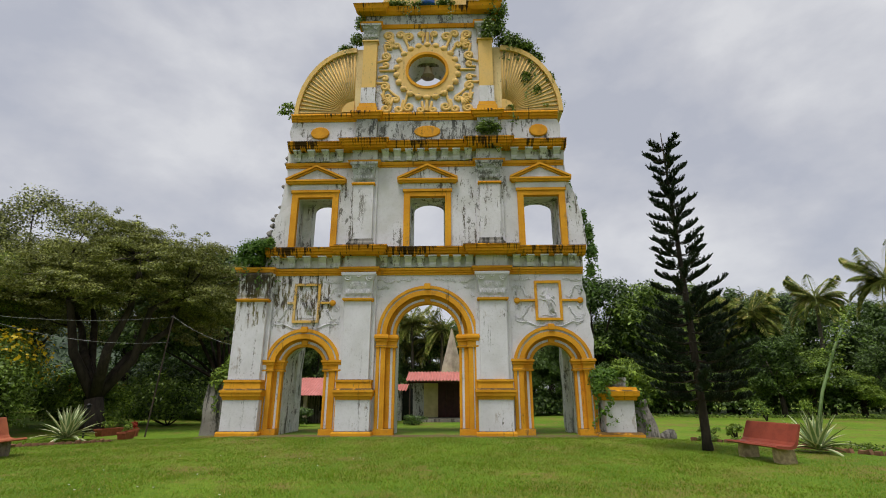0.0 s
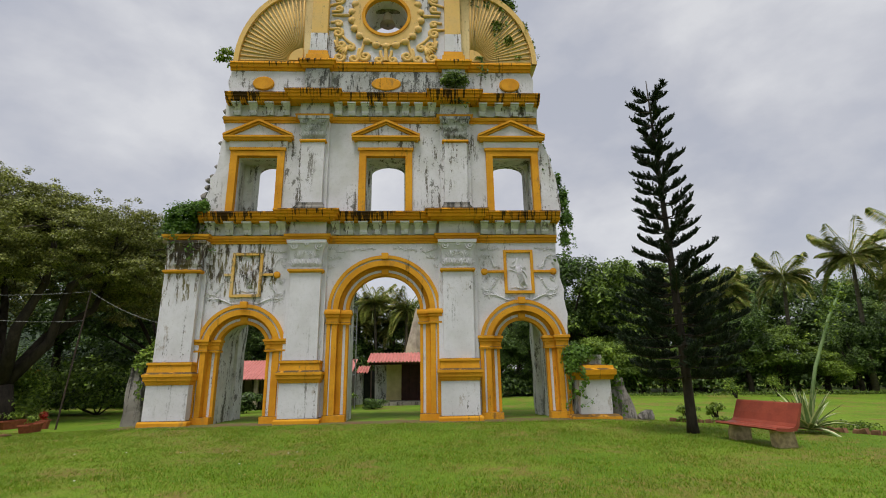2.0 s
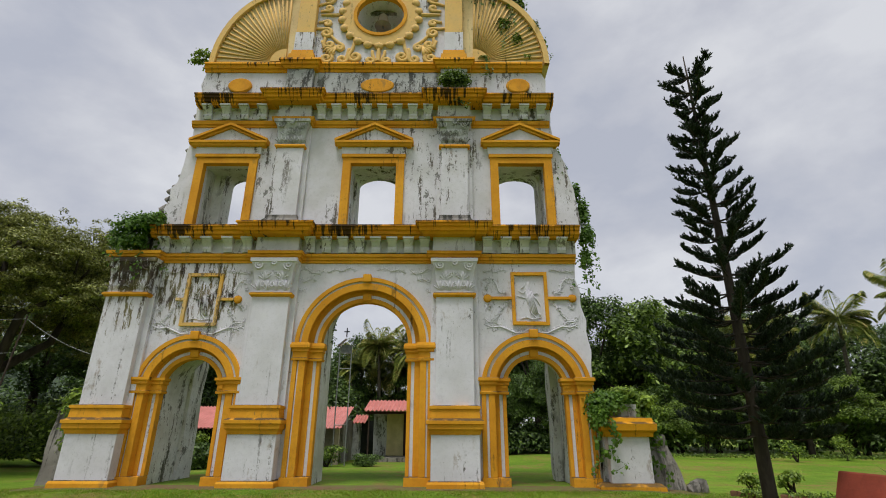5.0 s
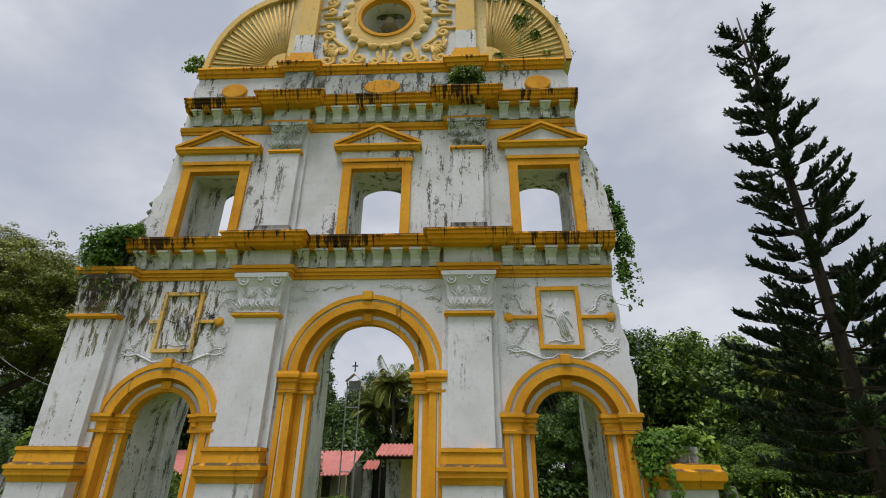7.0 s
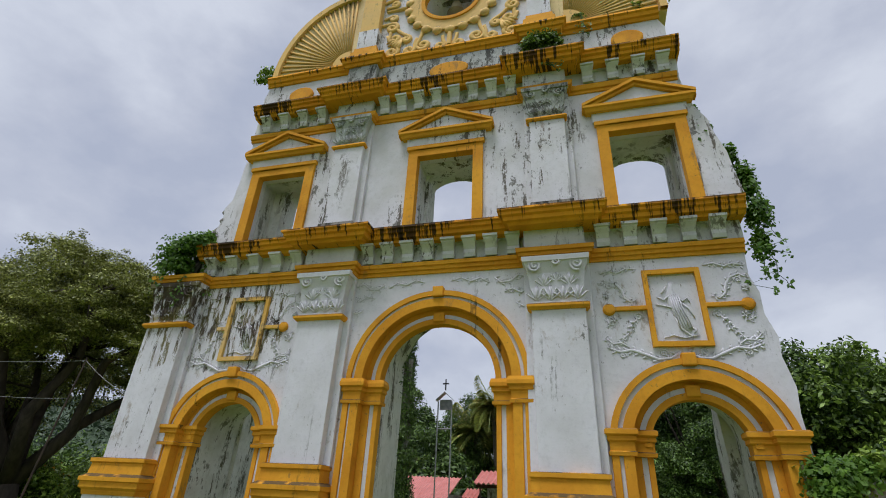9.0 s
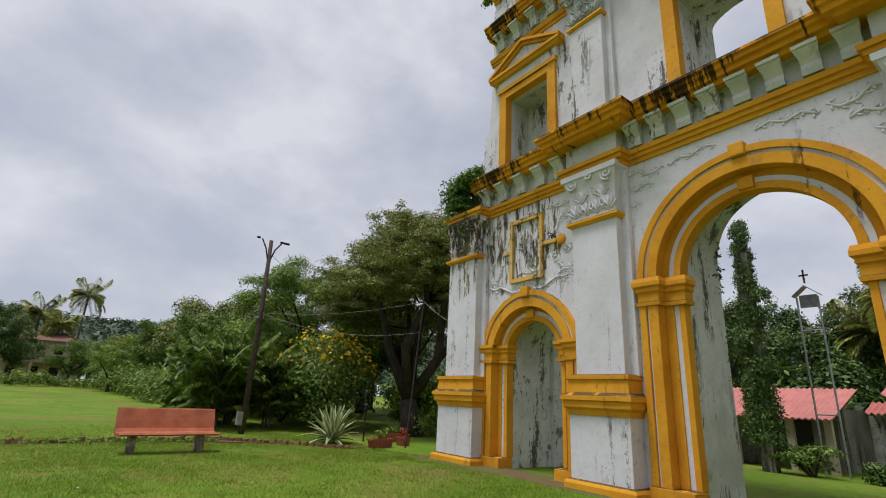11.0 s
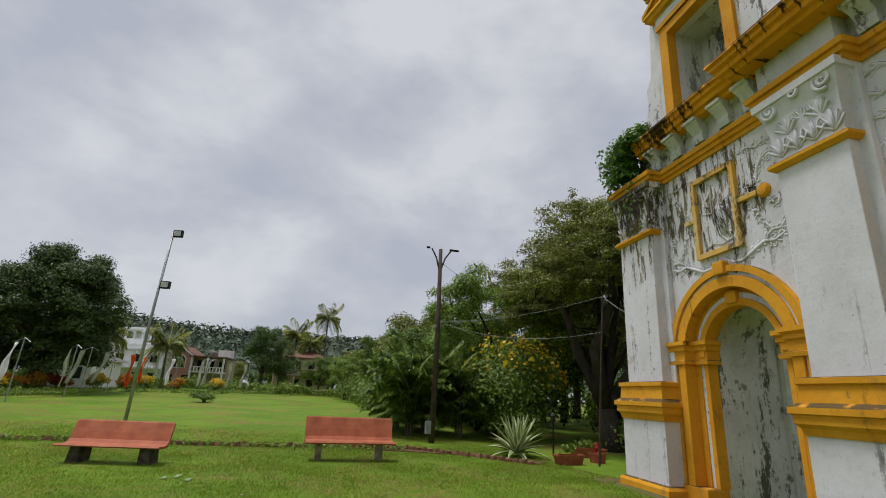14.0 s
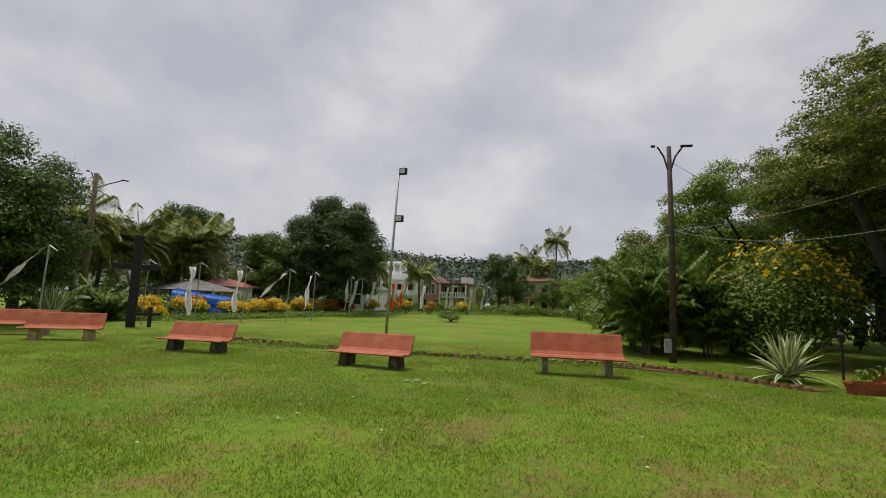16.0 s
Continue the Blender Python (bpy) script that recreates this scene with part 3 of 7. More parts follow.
# ---- church facade ----
C, W, BACK = -1.49, 21.5, 23.4
church = thing("church_facade", "ruined white and ochre baroque church front on a lawn", "church", (C, 22.2, 0.1))
PX1 = (-9.28, -4.53, 1.47)          # lower pilasters
PX2 = (-4.55, 1.50)                 # upper pilasters
AX = (-6.90, -1.48, 3.95)           # bays
ARCH = ((-6.91, 0.94, 2.93, 1.30), (-1.45, 1.43, 4.32, 1.84), (4.02, 0.94, 2.97, 1.32))   # centre, inner radius, spring, outer order radius

right1 = [(5.80, -0.1), (5.82, 2.9), (5.80, 3.6), (5.86, 4.1), (5.76, 4.7), (5.80, 5.1), (5.66, 5.6), (5.68, 6.1), (5.56, 6.5), (5.60, 7.1)]


def arch_outline(outline_right, x_left, ztop, arches, zbot=-0.1):
    """Outline of a wall whose arches run down to the ground, so that they notch its foot."""
    pts = [(x_left, ztop), (x_left, zbot)]
    for cx, r, zc in arches:
        pts += arch_loop(cx, r, zc, zbot)
    return pts + outline_right


w1 = part("lower_wall", rough_up(slab(bmesh.new(), arch_outline(right1, -9.98, 7.1, [(a[0], a[3], a[2]) for a in ARCH]), [], W, W + 0.32), 0.012), WHITE, church, "white limewashed wall stained with black mould")
c1 = part("lower_wall_core", rough_up(slab(bmesh.new(), arch_outline([(x - 0.08, z) for x, z in right1], -9.9, 8.2, [(ARCH[0][0], ARCH[0][1], ARCH[0][2] + 0.25), (ARCH[1][0], ARCH[1][1] + 0.03, ARCH[1][2] + 0.62), (ARCH[2][0] + 0.08, 1.0, ARCH[2][2] + 0.25)]), [], W + 0.321, BACK), 0.02), REVEAL, church, "damp stained plaster inside the arches")

left2 = [(-8.92, 8.2), (-8.84, 8.7), (-8.88, 9.1), (-8.76, 9.5), (-8.80, 9.9), (-8.60, 10.2), (-8.52, 10.9), (-8.50, 11.5), (-8.38, 12.0), (-8.44, 12.7)]
right2 = [(5.92, 8.2), (5.94, 8.7), (5.86, 9.3), (5.82, 9.9), (5.66, 10.5), (5.58, 11.0), (5.34, 11.5), (5.24, 12.0), (5.16, 12.7)]
win_rect = [[(c - 0.86, 8.46), (c + 0.86, 8.46), (c + 0.86, 10.94), (c - 0.86, 10.94)] for c in AX]


def segment_loop(c, hw, z0, z1, rise, n=10):
    return [(c - hw, z0), (c + hw, z0), *[(c + hw * math.cos(math.pi * i / n), z1 + rise * math.sin(math.pi * i / n)) for i in range(n + 1)]]


part("upper_wall", rough_up(slab(bmesh.new(), left2[::-1] + right2, win_rect, W, W + 0.35), 0.012), WHITE_UP, church, "white upper wall with flaking mouldy paint")
part("upper_wall_middle", rough_up(slab(bmesh.new(), [(x + 0.06, z) for x, z in left2[::-1]] + [(x - 0.06, z) for x, z in right2], [[(c - 0.84, 8.46), (c + 0.84, 8.46), (c + 0.84, 10.92), (c - 0.84, 10.92)] for c in AX], W + 0.351, W + 0.899), 0.02), REVEAL, church, "damp plaster inside the window openings")
part("upper_wall_core", rough_up(slab(bmesh.new(), [(x + 0.1, z) for x, z in left2[::-1]] + [(x - 0.1, z) for x, z in right2], [segment_loop(AX[0] + 0.16, 0.60, 8.46, 10.74, 0.34), *[segment_loop(c, 0.76, 8.46, 10.74, 0.38) for c in AX[1:]]], W + 0.9, BACK - 0.25), 0.02), REVEAL, church, "damp plaster reveals of the windows")
w3l = [(-8.40, 12.7), (-8.46, 13.3), (-8.36, 14.0), (-8.50, 14.5), (-8.38, 15.0), (-8.42, 15.2)]
w3r = [(5.18, 12.7), (5.22, 13.4), (5.10, 14.2), (5.14, 14.7), (5.0, 15.0), (4.98, 15.2)]
part("attic_band_wall", rough_up(slab(bmesh.new(), w3l[::-1] + w3r, [], W, BACK - 0.15), 0.012), WHITE_UP, church, "white attic band with black mould")
hole = [(C - 0.06 + 1.02 * math.cos(2 * math.pi * i / 40), 18.0 + 1.02 * math.sin(2 * math.pi * i / 40)) for i in range(40)]
part("gable_wall", slab(bmesh.new(), [(-4.2, 15.2), (1.15, 15.2), (1.15, 22.0), (-4.2, 22.0)], [hole], W + 0.02, W + 1.9), WHITE_UP, church, "white gable wall pierced by a round window")

# stepped arches: stripes of ochre and white in two orders
def arch_set(cx, r_in, zc, r_step, r_out, name, imp0, imp1):
    a = part(name, annulus(bmesh.new(), cx, zc, r_out - 0.13, r_out, W - 0.11, W + 0.02, n=40), YELLOW, church, "ochre and white moulded arch")
    part("outer_order", annulus(bmesh.new(), cx, zc, r_step + 0.17, r_out - 0.128, W - 0.05, W + 0.02, n=40), WHITE, a)
    part("roll", annulus(bmesh.new(), cx, zc, r_step - 0.04, r_step + 0.172, W - 0.10, W + 0.31, n=40), YELLOW, a)
    part("inner_order", annulus(bmesh.new(), cx, zc, r_in + 0.12, r_step - 0.038, W + 0.16, W + 0.33, n=40), YELLOW, a)
    part("inner_band", annulus(bmesh.new(), cx, zc, r_in + 0.10, r_in + 0.22, W + 0.13, W + 0.2, n=40), WHITE, a)
    part("inner_ring", annulus(bmesh.new(), cx, zc, r_in - 0.02, r_in + 0.115, W + 0.10, W + 0.40, n=40), YELLOW, a)
    for zk, y0, r0 in ((zc + r_out - 0.17, W - 0.17, 0.13), (zc + r_in + 0.02, W + 0.04, 0.10)):
        part("keystone", new_box(cx - 0.14, cx + 0.14, y0, y0 + 0.3, zk, zk + r0 + 0.14, bev=0.03), YELLOW, a)
    foot = 0.42
    for s in (-1, 1):
        def bar(x0, x1, y0, y1, z0, z1, m, nm):
            xa, xb = sorted((cx + s * x0, cx + s * x1))
            return part(nm, new_box(xa, xb, y0, y1, z0, z1, bev=0.012), m, a)
        o0, o1 = r_step - 0.02, r_out
        bar(o1 - 0.14, o1, W - 0.10, W + 0.3, foot, imp0, YELLOW, "jamb_stripe")
        bar(o0 + 0.20, o1 - 0.142, W - 0.05, W + 0.3, foot, imp0, WHITE, "jamb_panel")
        bar(o0, o0 + 0.202, W - 0.10, W + 0.3, foot, imp0, YELLOW, "jamb_stripe")
        i0, i1 = r_in - 0.015, r_step - 0.022
        bar(i0 + 0.22, i1, W + 0.16, W + 0.4, foot, imp0, YELLOW, "jamb_stripe")
        bar(i0 + 0.11, i0 + 0.222, W + 0.19, W + 0.4, foot, imp0, WHITE, "jamb_panel")
        bar(i0, i0 + 0.112, W + 0.16, W + 0.4, foot, imp0, YELLOW, "jamb_stripe")
        bar(r_in - 0.03, r_out + 0.03, W - 0.14, W + 0.35, -0.05, foot, YELLOW, "jamb_plinth")
        # impost with mouldings that step back with the orders
        bm = bmesh.new()
        xo, xm, xi = o1, o0 - 0.02, r_in - 0.05
        path = [(cx + s * xo, W + 0.1), (cx + s * xo, W - 0.09), (cx + s * xm, W - 0.09), (cx + s * xm, W + 0.14), (cx + s * xi, W + 0.14), (cx + s * xi, W + 0.42)]
        prof = [(-0.12, imp0), (0.04, imp0), (0.05, imp0 + 0.07), (0.015, imp0 + 0.09), (0.02, imp0 + 0.25), (0.06, imp0 + 0.29), (0.05, imp0 + 0.36), (0.10, imp0 + 0.40), (0.10, imp0 + 0.48), (0.07, imp1), (-0.12, imp1)]
        sweep_plan(bm, path if s < 0 else path[::-1], prof)
        part("impost", bm, YELLOW, a, "ochre moulded impost")
    return a


arch_set(*ARCH[0], 1.68, "side_arch", 2.78, 3.26)
arch_set(*ARCH[1], 2.22, "main_arch", 3.79, 4.36)
arch_set(*ARCH[2], 1.72, "side_arch", 2.78, 3.29)


def vine(pts, r):
    """A leafy stem in low relief with pointed leaflets along both sides and a curl at its end."""
    bm = bmesh.new()
    n = len(pts)
    tube(bm, pts, [r * (0.5 + 0.6 * math.sin(math.pi * (i + 0.4) / n)) for i in range(n)], 7, 0.7)
    for i in range(n - 1):
        a, b = Vector(pts[i]), Vector(pts[i + 1])
        d = (b - a).normalized()
        for k in (0.1, 0.45, 0.8):
            p = a + (b - a) * k
            q = -1 if (i + int(k * 3)) % 2 else 1
            nrm = Vector((-d.z * q, 0, d.x * q))
            tip = p + nrm * (0.06 + r) + d * 0.07
            tube(bm, [p, (p + tip) / 2 + nrm * 0.015, tip], [r * 0.4, r * 0.75, r * 0.2], 6, 0.6)
    a, b = Vector(pts[-2]), Vector(pts[-1])
    side = 1 if b.x > a.x else -1
    tube(bm, scroll(b.x, b.z + r * 1.6, r * 1.7, 1.2, -math.pi / 2, side, b.y), r * 0.45, 6, 0.8)
    return bm


def capital(parent, cx, z0, z1, w, y, m):
    """A bell with corner volutes and leaves."""
    bm = bmesh.new()
    h = z1 - z0
    prof = [(w / 2, 0), (w / 2 + 0.01, 0.35), (w / 2 + 0.05, 0.65), (w / 2 + 0.13, 0.88), (w / 2 + 0.17, 0.89), (w / 2 + 0.18, 1.0)]
    rings = []
    for hw, k in prof:
        g = hw - w / 2
        rings.append([bm.verts.new(p) for p in ((cx - hw, W, z0 + h * k), (cx - hw, y - g, z0 + h * k), (cx + hw, y - g, z0 + h * k), (cx + hw, W, z0 + h * k))])
    for r0, r1 in zip(rings, rings[1:]):
        for i in range(3):
            bm.faces.new((r0[i], r0[i + 1], r1[i + 1], r1[i]))
    bm.faces.new(rings[0])
    bm.faces.new(rings[-1])
    cap = part("capital", bm, m, parent, "carved white plaster capital with volutes")
    for s in (-1, 1):
        part("volute", new_tube(scroll(cx + s * w * 0.40, z0 + h * 0.80, h * 0.15, 1.8, 0, s, y - 0.11), 0.032, 6), m, cap, smooth=True)
        bm = bmesh.new()
        for fx, fz, size in ((0.12, 0.06, 0.34), (0.38, 0.06, 0.34), (0.24, 0.36, 0.30), (0.02, 0.44, 0.22)):
            lx, zb = cx + s * w * fx, z0 + h * fz
            for k in range(5):
                a = math.radians(-52 + 26 * k)
                ln = h * size * (1.0 - 0.12 * abs(k - 2))
                at = lambda q, o: (lx + q * ln * math.sin(a), y - o, zb + q * ln * math.cos(a))
                tube(bm, [(lx, y + 0.005, zb), at(0.5, 0.022), at(0.9, 0.05), (lx + ln * math.sin(a), y - 0.07, zb + 0.84 * ln * math.cos(a))], [0.016, 0.026, 0.026, 0.010], 6, 0.8)
        part("acanthus_leaf", rough_up(bm, 0.014, 9.0), m, cap, smooth=True)
    bm = bmesh.new()
    tube(bm, scroll(cx, z0 + h * 0.86, h * 0.09, 1.2, 0, 1, y - 0.14), 0.03, 6)
    part("rosette", bm, m, cap, smooth=True)


def pilaster1(cx, m=WHITE, w=1.20):
    y = W - 0.34
    p = part("pilaster", new_box(cx - w / 2, cx + w / 2, y, W, 2.35, 5.86, bev=0.02), m, church, "white plastered pilaster")
    part("backing_strip", new_box(cx - w / 2 - 0.17, cx + w / 2 + 0.17, W - 0.13, W, 2.35, 7.08, bev=0.02), m, p)
    plan = lambda k, d: [(cx - k, W), (cx - k, y - d), (cx + k, y - d), (cx + k, W)]
    part("pedestal", sweep_plan(bmesh.new(), plan(w / 2 + 0.12, 0.12), [(-0.3, 0.36), (0.0, 0.36), (0.0, 1.64), (-0.3, 1.64)]), m, p, "white pedestal")
    part("plinth", sweep_plan(bmesh.new(), plan(w / 2 + 0.12, 0.12), [(-0.3, -0.05), (0.11, -0.05), (0.11, 0.28), (0.08, 0.34), (0.02, 0.36), (-0.3, 0.36)]), YELLOW, p, "ochre painted plinth")
    part("pedestal_cap", sweep_plan(bmesh.new(), plan(w / 2 + 0.10, 0.10), [(-0.3, 1.60), (0.04, 1.60), (0.06, 1.70), (0.12, 1.76), (0.12, 1.88), (0.16, 1.90), (0.16, 1.99), (0.05, 2.06), (0.03, 2.30), (0.07, 2.33), (0.07, 2.41), (-0.04, 2.43), (-0.3, 2.43)]), YELLOW, p, "ochre moulded pedestal cap")
    part("astragal", sweep_plan(bmesh.new(), plan(w / 2 + 0.0, 0.0), [(-0.1, 5.80), (0.04, 5.80), (0.10, 5.86), (0.10, 5.91), (0.05, 5.95), (-0.1, 5.95)]), YELLOW, p)
    capital(p, cx, 5.95, 7.10, w, y, m)


for cx in PX1:
    pilaster1(cx, WHITE, 1.30 if cx < -9 else 1.20)


def pilaster2(cx, m):
    y, w = W - 0.28, 0.98
    p = part("pilaster", new_box(cx - w / 2, cx + w / 2, y, W, 8.72, 11.52, bev=0.02), m, church, "white mouldy upper pilaster")
    part("backing_strip", new_box(cx - w / 2 - 0.16, cx + w / 2 + 0.16, W - 0.12, W, 8.3, 12.62, bev=0.02), m, p)
    plan = lambda k, d: [(cx - k, W), (cx - k, y - d), (cx + k, y - d), (cx + k, W)]
    part("base", sweep_plan(bmesh.new(), plan(w / 2, 0), [(-0.2, 8.28), (0.14, 8.28), (0.15, 8.50), (0.10, 8.56), (0.06, 8.62), (0.05, 8.74), (-0.2, 8.76)]), GREY_STONE, p)
    part("astragal", sweep_plan(bmesh.new(), plan(w / 2, 0), [(-0.1, 11.46), (0.04, 11.46), (0.08, 11.51), (0.05, 11.58), (-0.1, 11.58)]), YELLOW_DRIP, p)
    capital(p, cx, 11.58, 12.62, w, y, WHITE_MOULD)


pilaster2(PX2[0], WHITE_UP)
pilaster2(PX2[1], WHITE_UP)


def breaks(xs, x0, x1, hw, dy):
    """Plan line along the wall that steps forward over the pilasters."""
    pts = [(x0, W)]
    for cx in xs:
        if cx - hw > x0:
            pts += [(cx - hw, W), (cx - hw, W - dy)]
        else:
            pts = [(cx - hw, W), (cx - hw, W - dy)] if cx - hw < x0 + 1 else pts
        pts += [(cx + hw, W - dy), (cx + hw, W)]
    return pts + [(x1, W)]


# lower entablature
ent1 = part("lower_architrave", rough_up(sweep_plan(bmesh.new(), breaks(PX1, -10.1, 5.62, 0.76, 0.34), [(-0.2, 7.06), (0.05, 7.06), (0.05, 7.15), (0.10, 7.16), (0.10, 7.25), (0.15, 7.26), (0.16, 7.36), (-0.2, 7.38)]), 0.01), YELLOW, church, "ochre triple-stepped architrave band")
part("lower_frieze", sweep_plan(bmesh.new(), breaks(PX1[1:], -9.0, 5.66, 0.70, 0.32), [(-0.3, 7.37), (0.02, 7.37), (0.02, 7.96), (-0.3, 7.97)]), FRIEZE, church, "white plaster frieze with dark mould")
prof_c = [(-0.4, 7.90), (0.30, 7.90), (0.34, 7.97), (0.42, 7.99), (0.43, 8.09), (0.50, 8.12), (0.50, 8.20), (0.56, 8.23), (0.55, 8.29), (-0.4, 8.33)]
part("lower_cornice", rough_up(sweep_plan(bmesh.new(), breaks(PX1[1:], -8.9, 5.74, 0.74, 0.36), prof_c), 0.014, 2.0), YELLOW_DRIP, church, "ochre cornice streaked with black drips")


def corbel(x, z0, z1, yb):
    """A scrolled bracket under a cornice."""
    bm = bmesh.new()
    w, h = 0.15, z1 - z0
    prof = [(0.0, 0.0), (-0.07, 0.0), (-0.10, 0.2), (-0.08, 0.4), (-0.15, 0.6), (-0.24, 0.78), (-0.25, 0.86), (-0.30, 0.87), (-0.30, 1.0), (0.0, 1.0)]
    loops = [[bm.verts.new((x + s * (w + (0.04 if k > 0.8 and dy < -0.2 else 0)), yb + dy, z0 + h * k)) for dy, k in prof] for s in (-1, 1)]
    for i in range(len(prof)):
        j = (i + 1) % len(prof)
        bm.faces.new((loops[0][i], loops[0][j], loops[1][j], loops[1][i]))
    bm.faces.new(loops[0])
    bm.faces.new(loops[1][::-1])
    return bm


def corbels(xs, z0, z1, m):
    for x in xs:
        part("corbel", corbel(x, z0, z1, W - 0.10), m, church)
    for a, b in zip(xs, xs[1:]):
        if b - a < 1.0:
            # a shallow arched niche between two brackets
            c, hw, zs = (a + b) / 2, (b - a) / 2 - 0.13, z1 - 0.16
            loop = [(c - hw, z0 + 0.02), (c + hw, z0 + 0.02), *[(c + hw * math.cos(math.pi * i / 10), zs + 0.13 * math.sin(math.pi * i / 10)) for i in range(11)]]
            part("niche_surround", slab(bmesh.new(), [(a, z0), (b, z0), (b, z1), (a, z1)], [loop], W - 0.10, W - 0.02), m, church)


corb1 = [-8.45, -7.72, -7.0, -6.28, -5.62, *[-3.45 + 0.56 * i for i in range(8)], 2.62, 3.24, 3.88, 4.52, 5.14]
corbels(corb1, 7.40, 7.91, FRIEZE)
# upper entablature
part("upper_architrave", rough_up(sweep_plan(bmesh.new(), breaks(PX2, -8.48, 5.12, 0.66, 0.28), [(-0.2, 12.50), (0.04, 12.50), (0.05, 12.58), (0.10, 12.60), (0.14, 12.74), (-0.2, 12.76)]), 0.01), YELLOW, church, "ochre architrave band of the upper storey")
part("upper_frieze", sweep_plan(bmesh.new(), breaks(PX2, -8.44, 5.14, 0.60, 0.27), [(-0.3, 12.75), (0.02, 12.75), (0.02, 13.36), (-0.3, 13.37)]), FRIEZE, church, "white upper frieze with mould")
part("upper_cornice", rough_up(sweep_plan(bmesh.new(), breaks(PX2, -8.36, 5.26, 0.66, 0.30), [(p, z + 5.42) for p, z in prof_c]), 0.014, 2.0), YELLOW_DRIP, church, "ochre upper cornice streaked with black drips")
corbels([-7.9, -7.2, -6.5, -5.8, *[-3.55 + 0.58 * i for i in range(8)], 2.75, 3.45, 4.15, 4.8], 12.80, 13.33, FRIEZE)
# attic band: pilaster blocks, ovals, string course
for cx in PX2:
    part("attic_block", new_box(cx - 0.52, cx + 0.52, W - 0.25, W, 13.7, 15.1, bev=0.02), WHITE_MOULD, church)
part("attic_panel", new_box(-3.9, 0.85, W - 0.06, W, 13.7, 15.05, bev=0.02), WHITE_MOULD, church, "black-moulded attic panel")
part("attic_string_course", rough_up(sweep_plan(bmesh.new(), breaks(PX2, -8.42, 5.02, 0.60, 0.26), [(-0.2, 15.08), (0.05, 15.08), (0.08, 15.18), (0.14, 15.20), (0.16, 15.32), (0.22, 15.36), (0.20, 15.45), (-0.2, 15.47)]), 0.012), YELLOW_DRIP, church, "ochre string course")
for cx, hw in ((-6.92, 0.46), (C - 0.02, 0.66), (4.02, 0.46)):
    bm = bmesh.new()
    rings = [[bm.verts.new((cx + hw * q * math.cos(2 * math.pi * i / 28), W - y, 14.42 + 0.33 * q * math.sin(2 * math.pi * i / 28))) for i in range(28)] for q, y in ((1.0, 0.0), (1.0, 0.08), (0.9, 0.10))]
    for r0, r1 in zip(rings, rings[1:]):
        for i in range(28):
            bm.faces.new((r0[i], r0[(i + 1) % 28], r1[(i + 1) % 28], r1[i]))
    bm.faces.new(rings[-1])
    part("oval_boss", bm, YELLOW, church, "ochre oval plaster boss")

# windows of the upper storey
for k, cx in enumerate(AX):
    bm = bmesh.new()
    hw, fo = 0.84, 1.13
    for x0, x1, z0, z1 in ((cx - fo, cx - hw, 8.34, 11.26), (cx + hw, cx + fo, 8.34, 11.26), (cx - hw, cx + hw, 10.93, 11.26)):
        box(bm, x0, x1, W - 0.09, W + 0.16, z0, z1)
        box(bm, x0 - (0.05 if x0 < cx - 1 else 0), x1 + (0.05 if x1 > cx + 1 else 0), W - 0.13, W - 0.085, z0 if z1 - z0 > 1 else z1 - 0.1, z1) if z1 - z0 < 1 else None
    fr = part("window_frame", bm, YELLOW, church, "ochre window surround")
    part("lintel", new_box(cx - 1.18, cx + 1.18, W - 0.14, W, 11.16, 11.30, bev=0.02), YELLOW, fr)
    part("entablature", new_box(cx - 1.22, cx + 1.22, W - 0.10, W, 11.30, 11.62, bev=0.02), WHITE_UP, fr)
    part("pediment_base", sweep_plan(bmesh.new(), [(cx - 1.28, W), (cx - 1.28, W - 0.12), (cx + 1.28, W - 0.12), (cx + 1.28, W)], [(-0.1, 11.60), (0.08, 11.60), (0.12, 11.68), (0.17, 11.71), (0.17, 11.79), (-0.1, 11.80)]), YELLOW, fr)
    part("tympanum", slab(bmesh.new(), [(cx - 1.2, 11.78), (cx + 1.2, 11.78), (cx, 12.36)], [], W - 0.14, W), WHITE_UP, fr)
    for s in (-1, 1):
        bm = bmesh.new()
        for o, y0, t in ((0.0, W - 0.30, 0.10), (-0.10, W - 0.22, 0.09)):
            ring = []
            for x, z in ((cx + s * 1.46, 11.77), (cx, 12.46)):
                ring.append([bm.verts.new(q) for q in ((x, y0, z + o), (x, y0, z + o + t), (x, W, z + o + t), (x, W, z + o))])
            for i in range(4):
                bm.faces.new((ring[0][i], ring[1][i], ring[1][(i + 1) % 4], ring[0][(i + 1) % 4]))
            bm.faces.new(ring[0]); bm.faces.new(ring[1][::-1])
        part("raking_moulding", bm, YELLOW, fr)

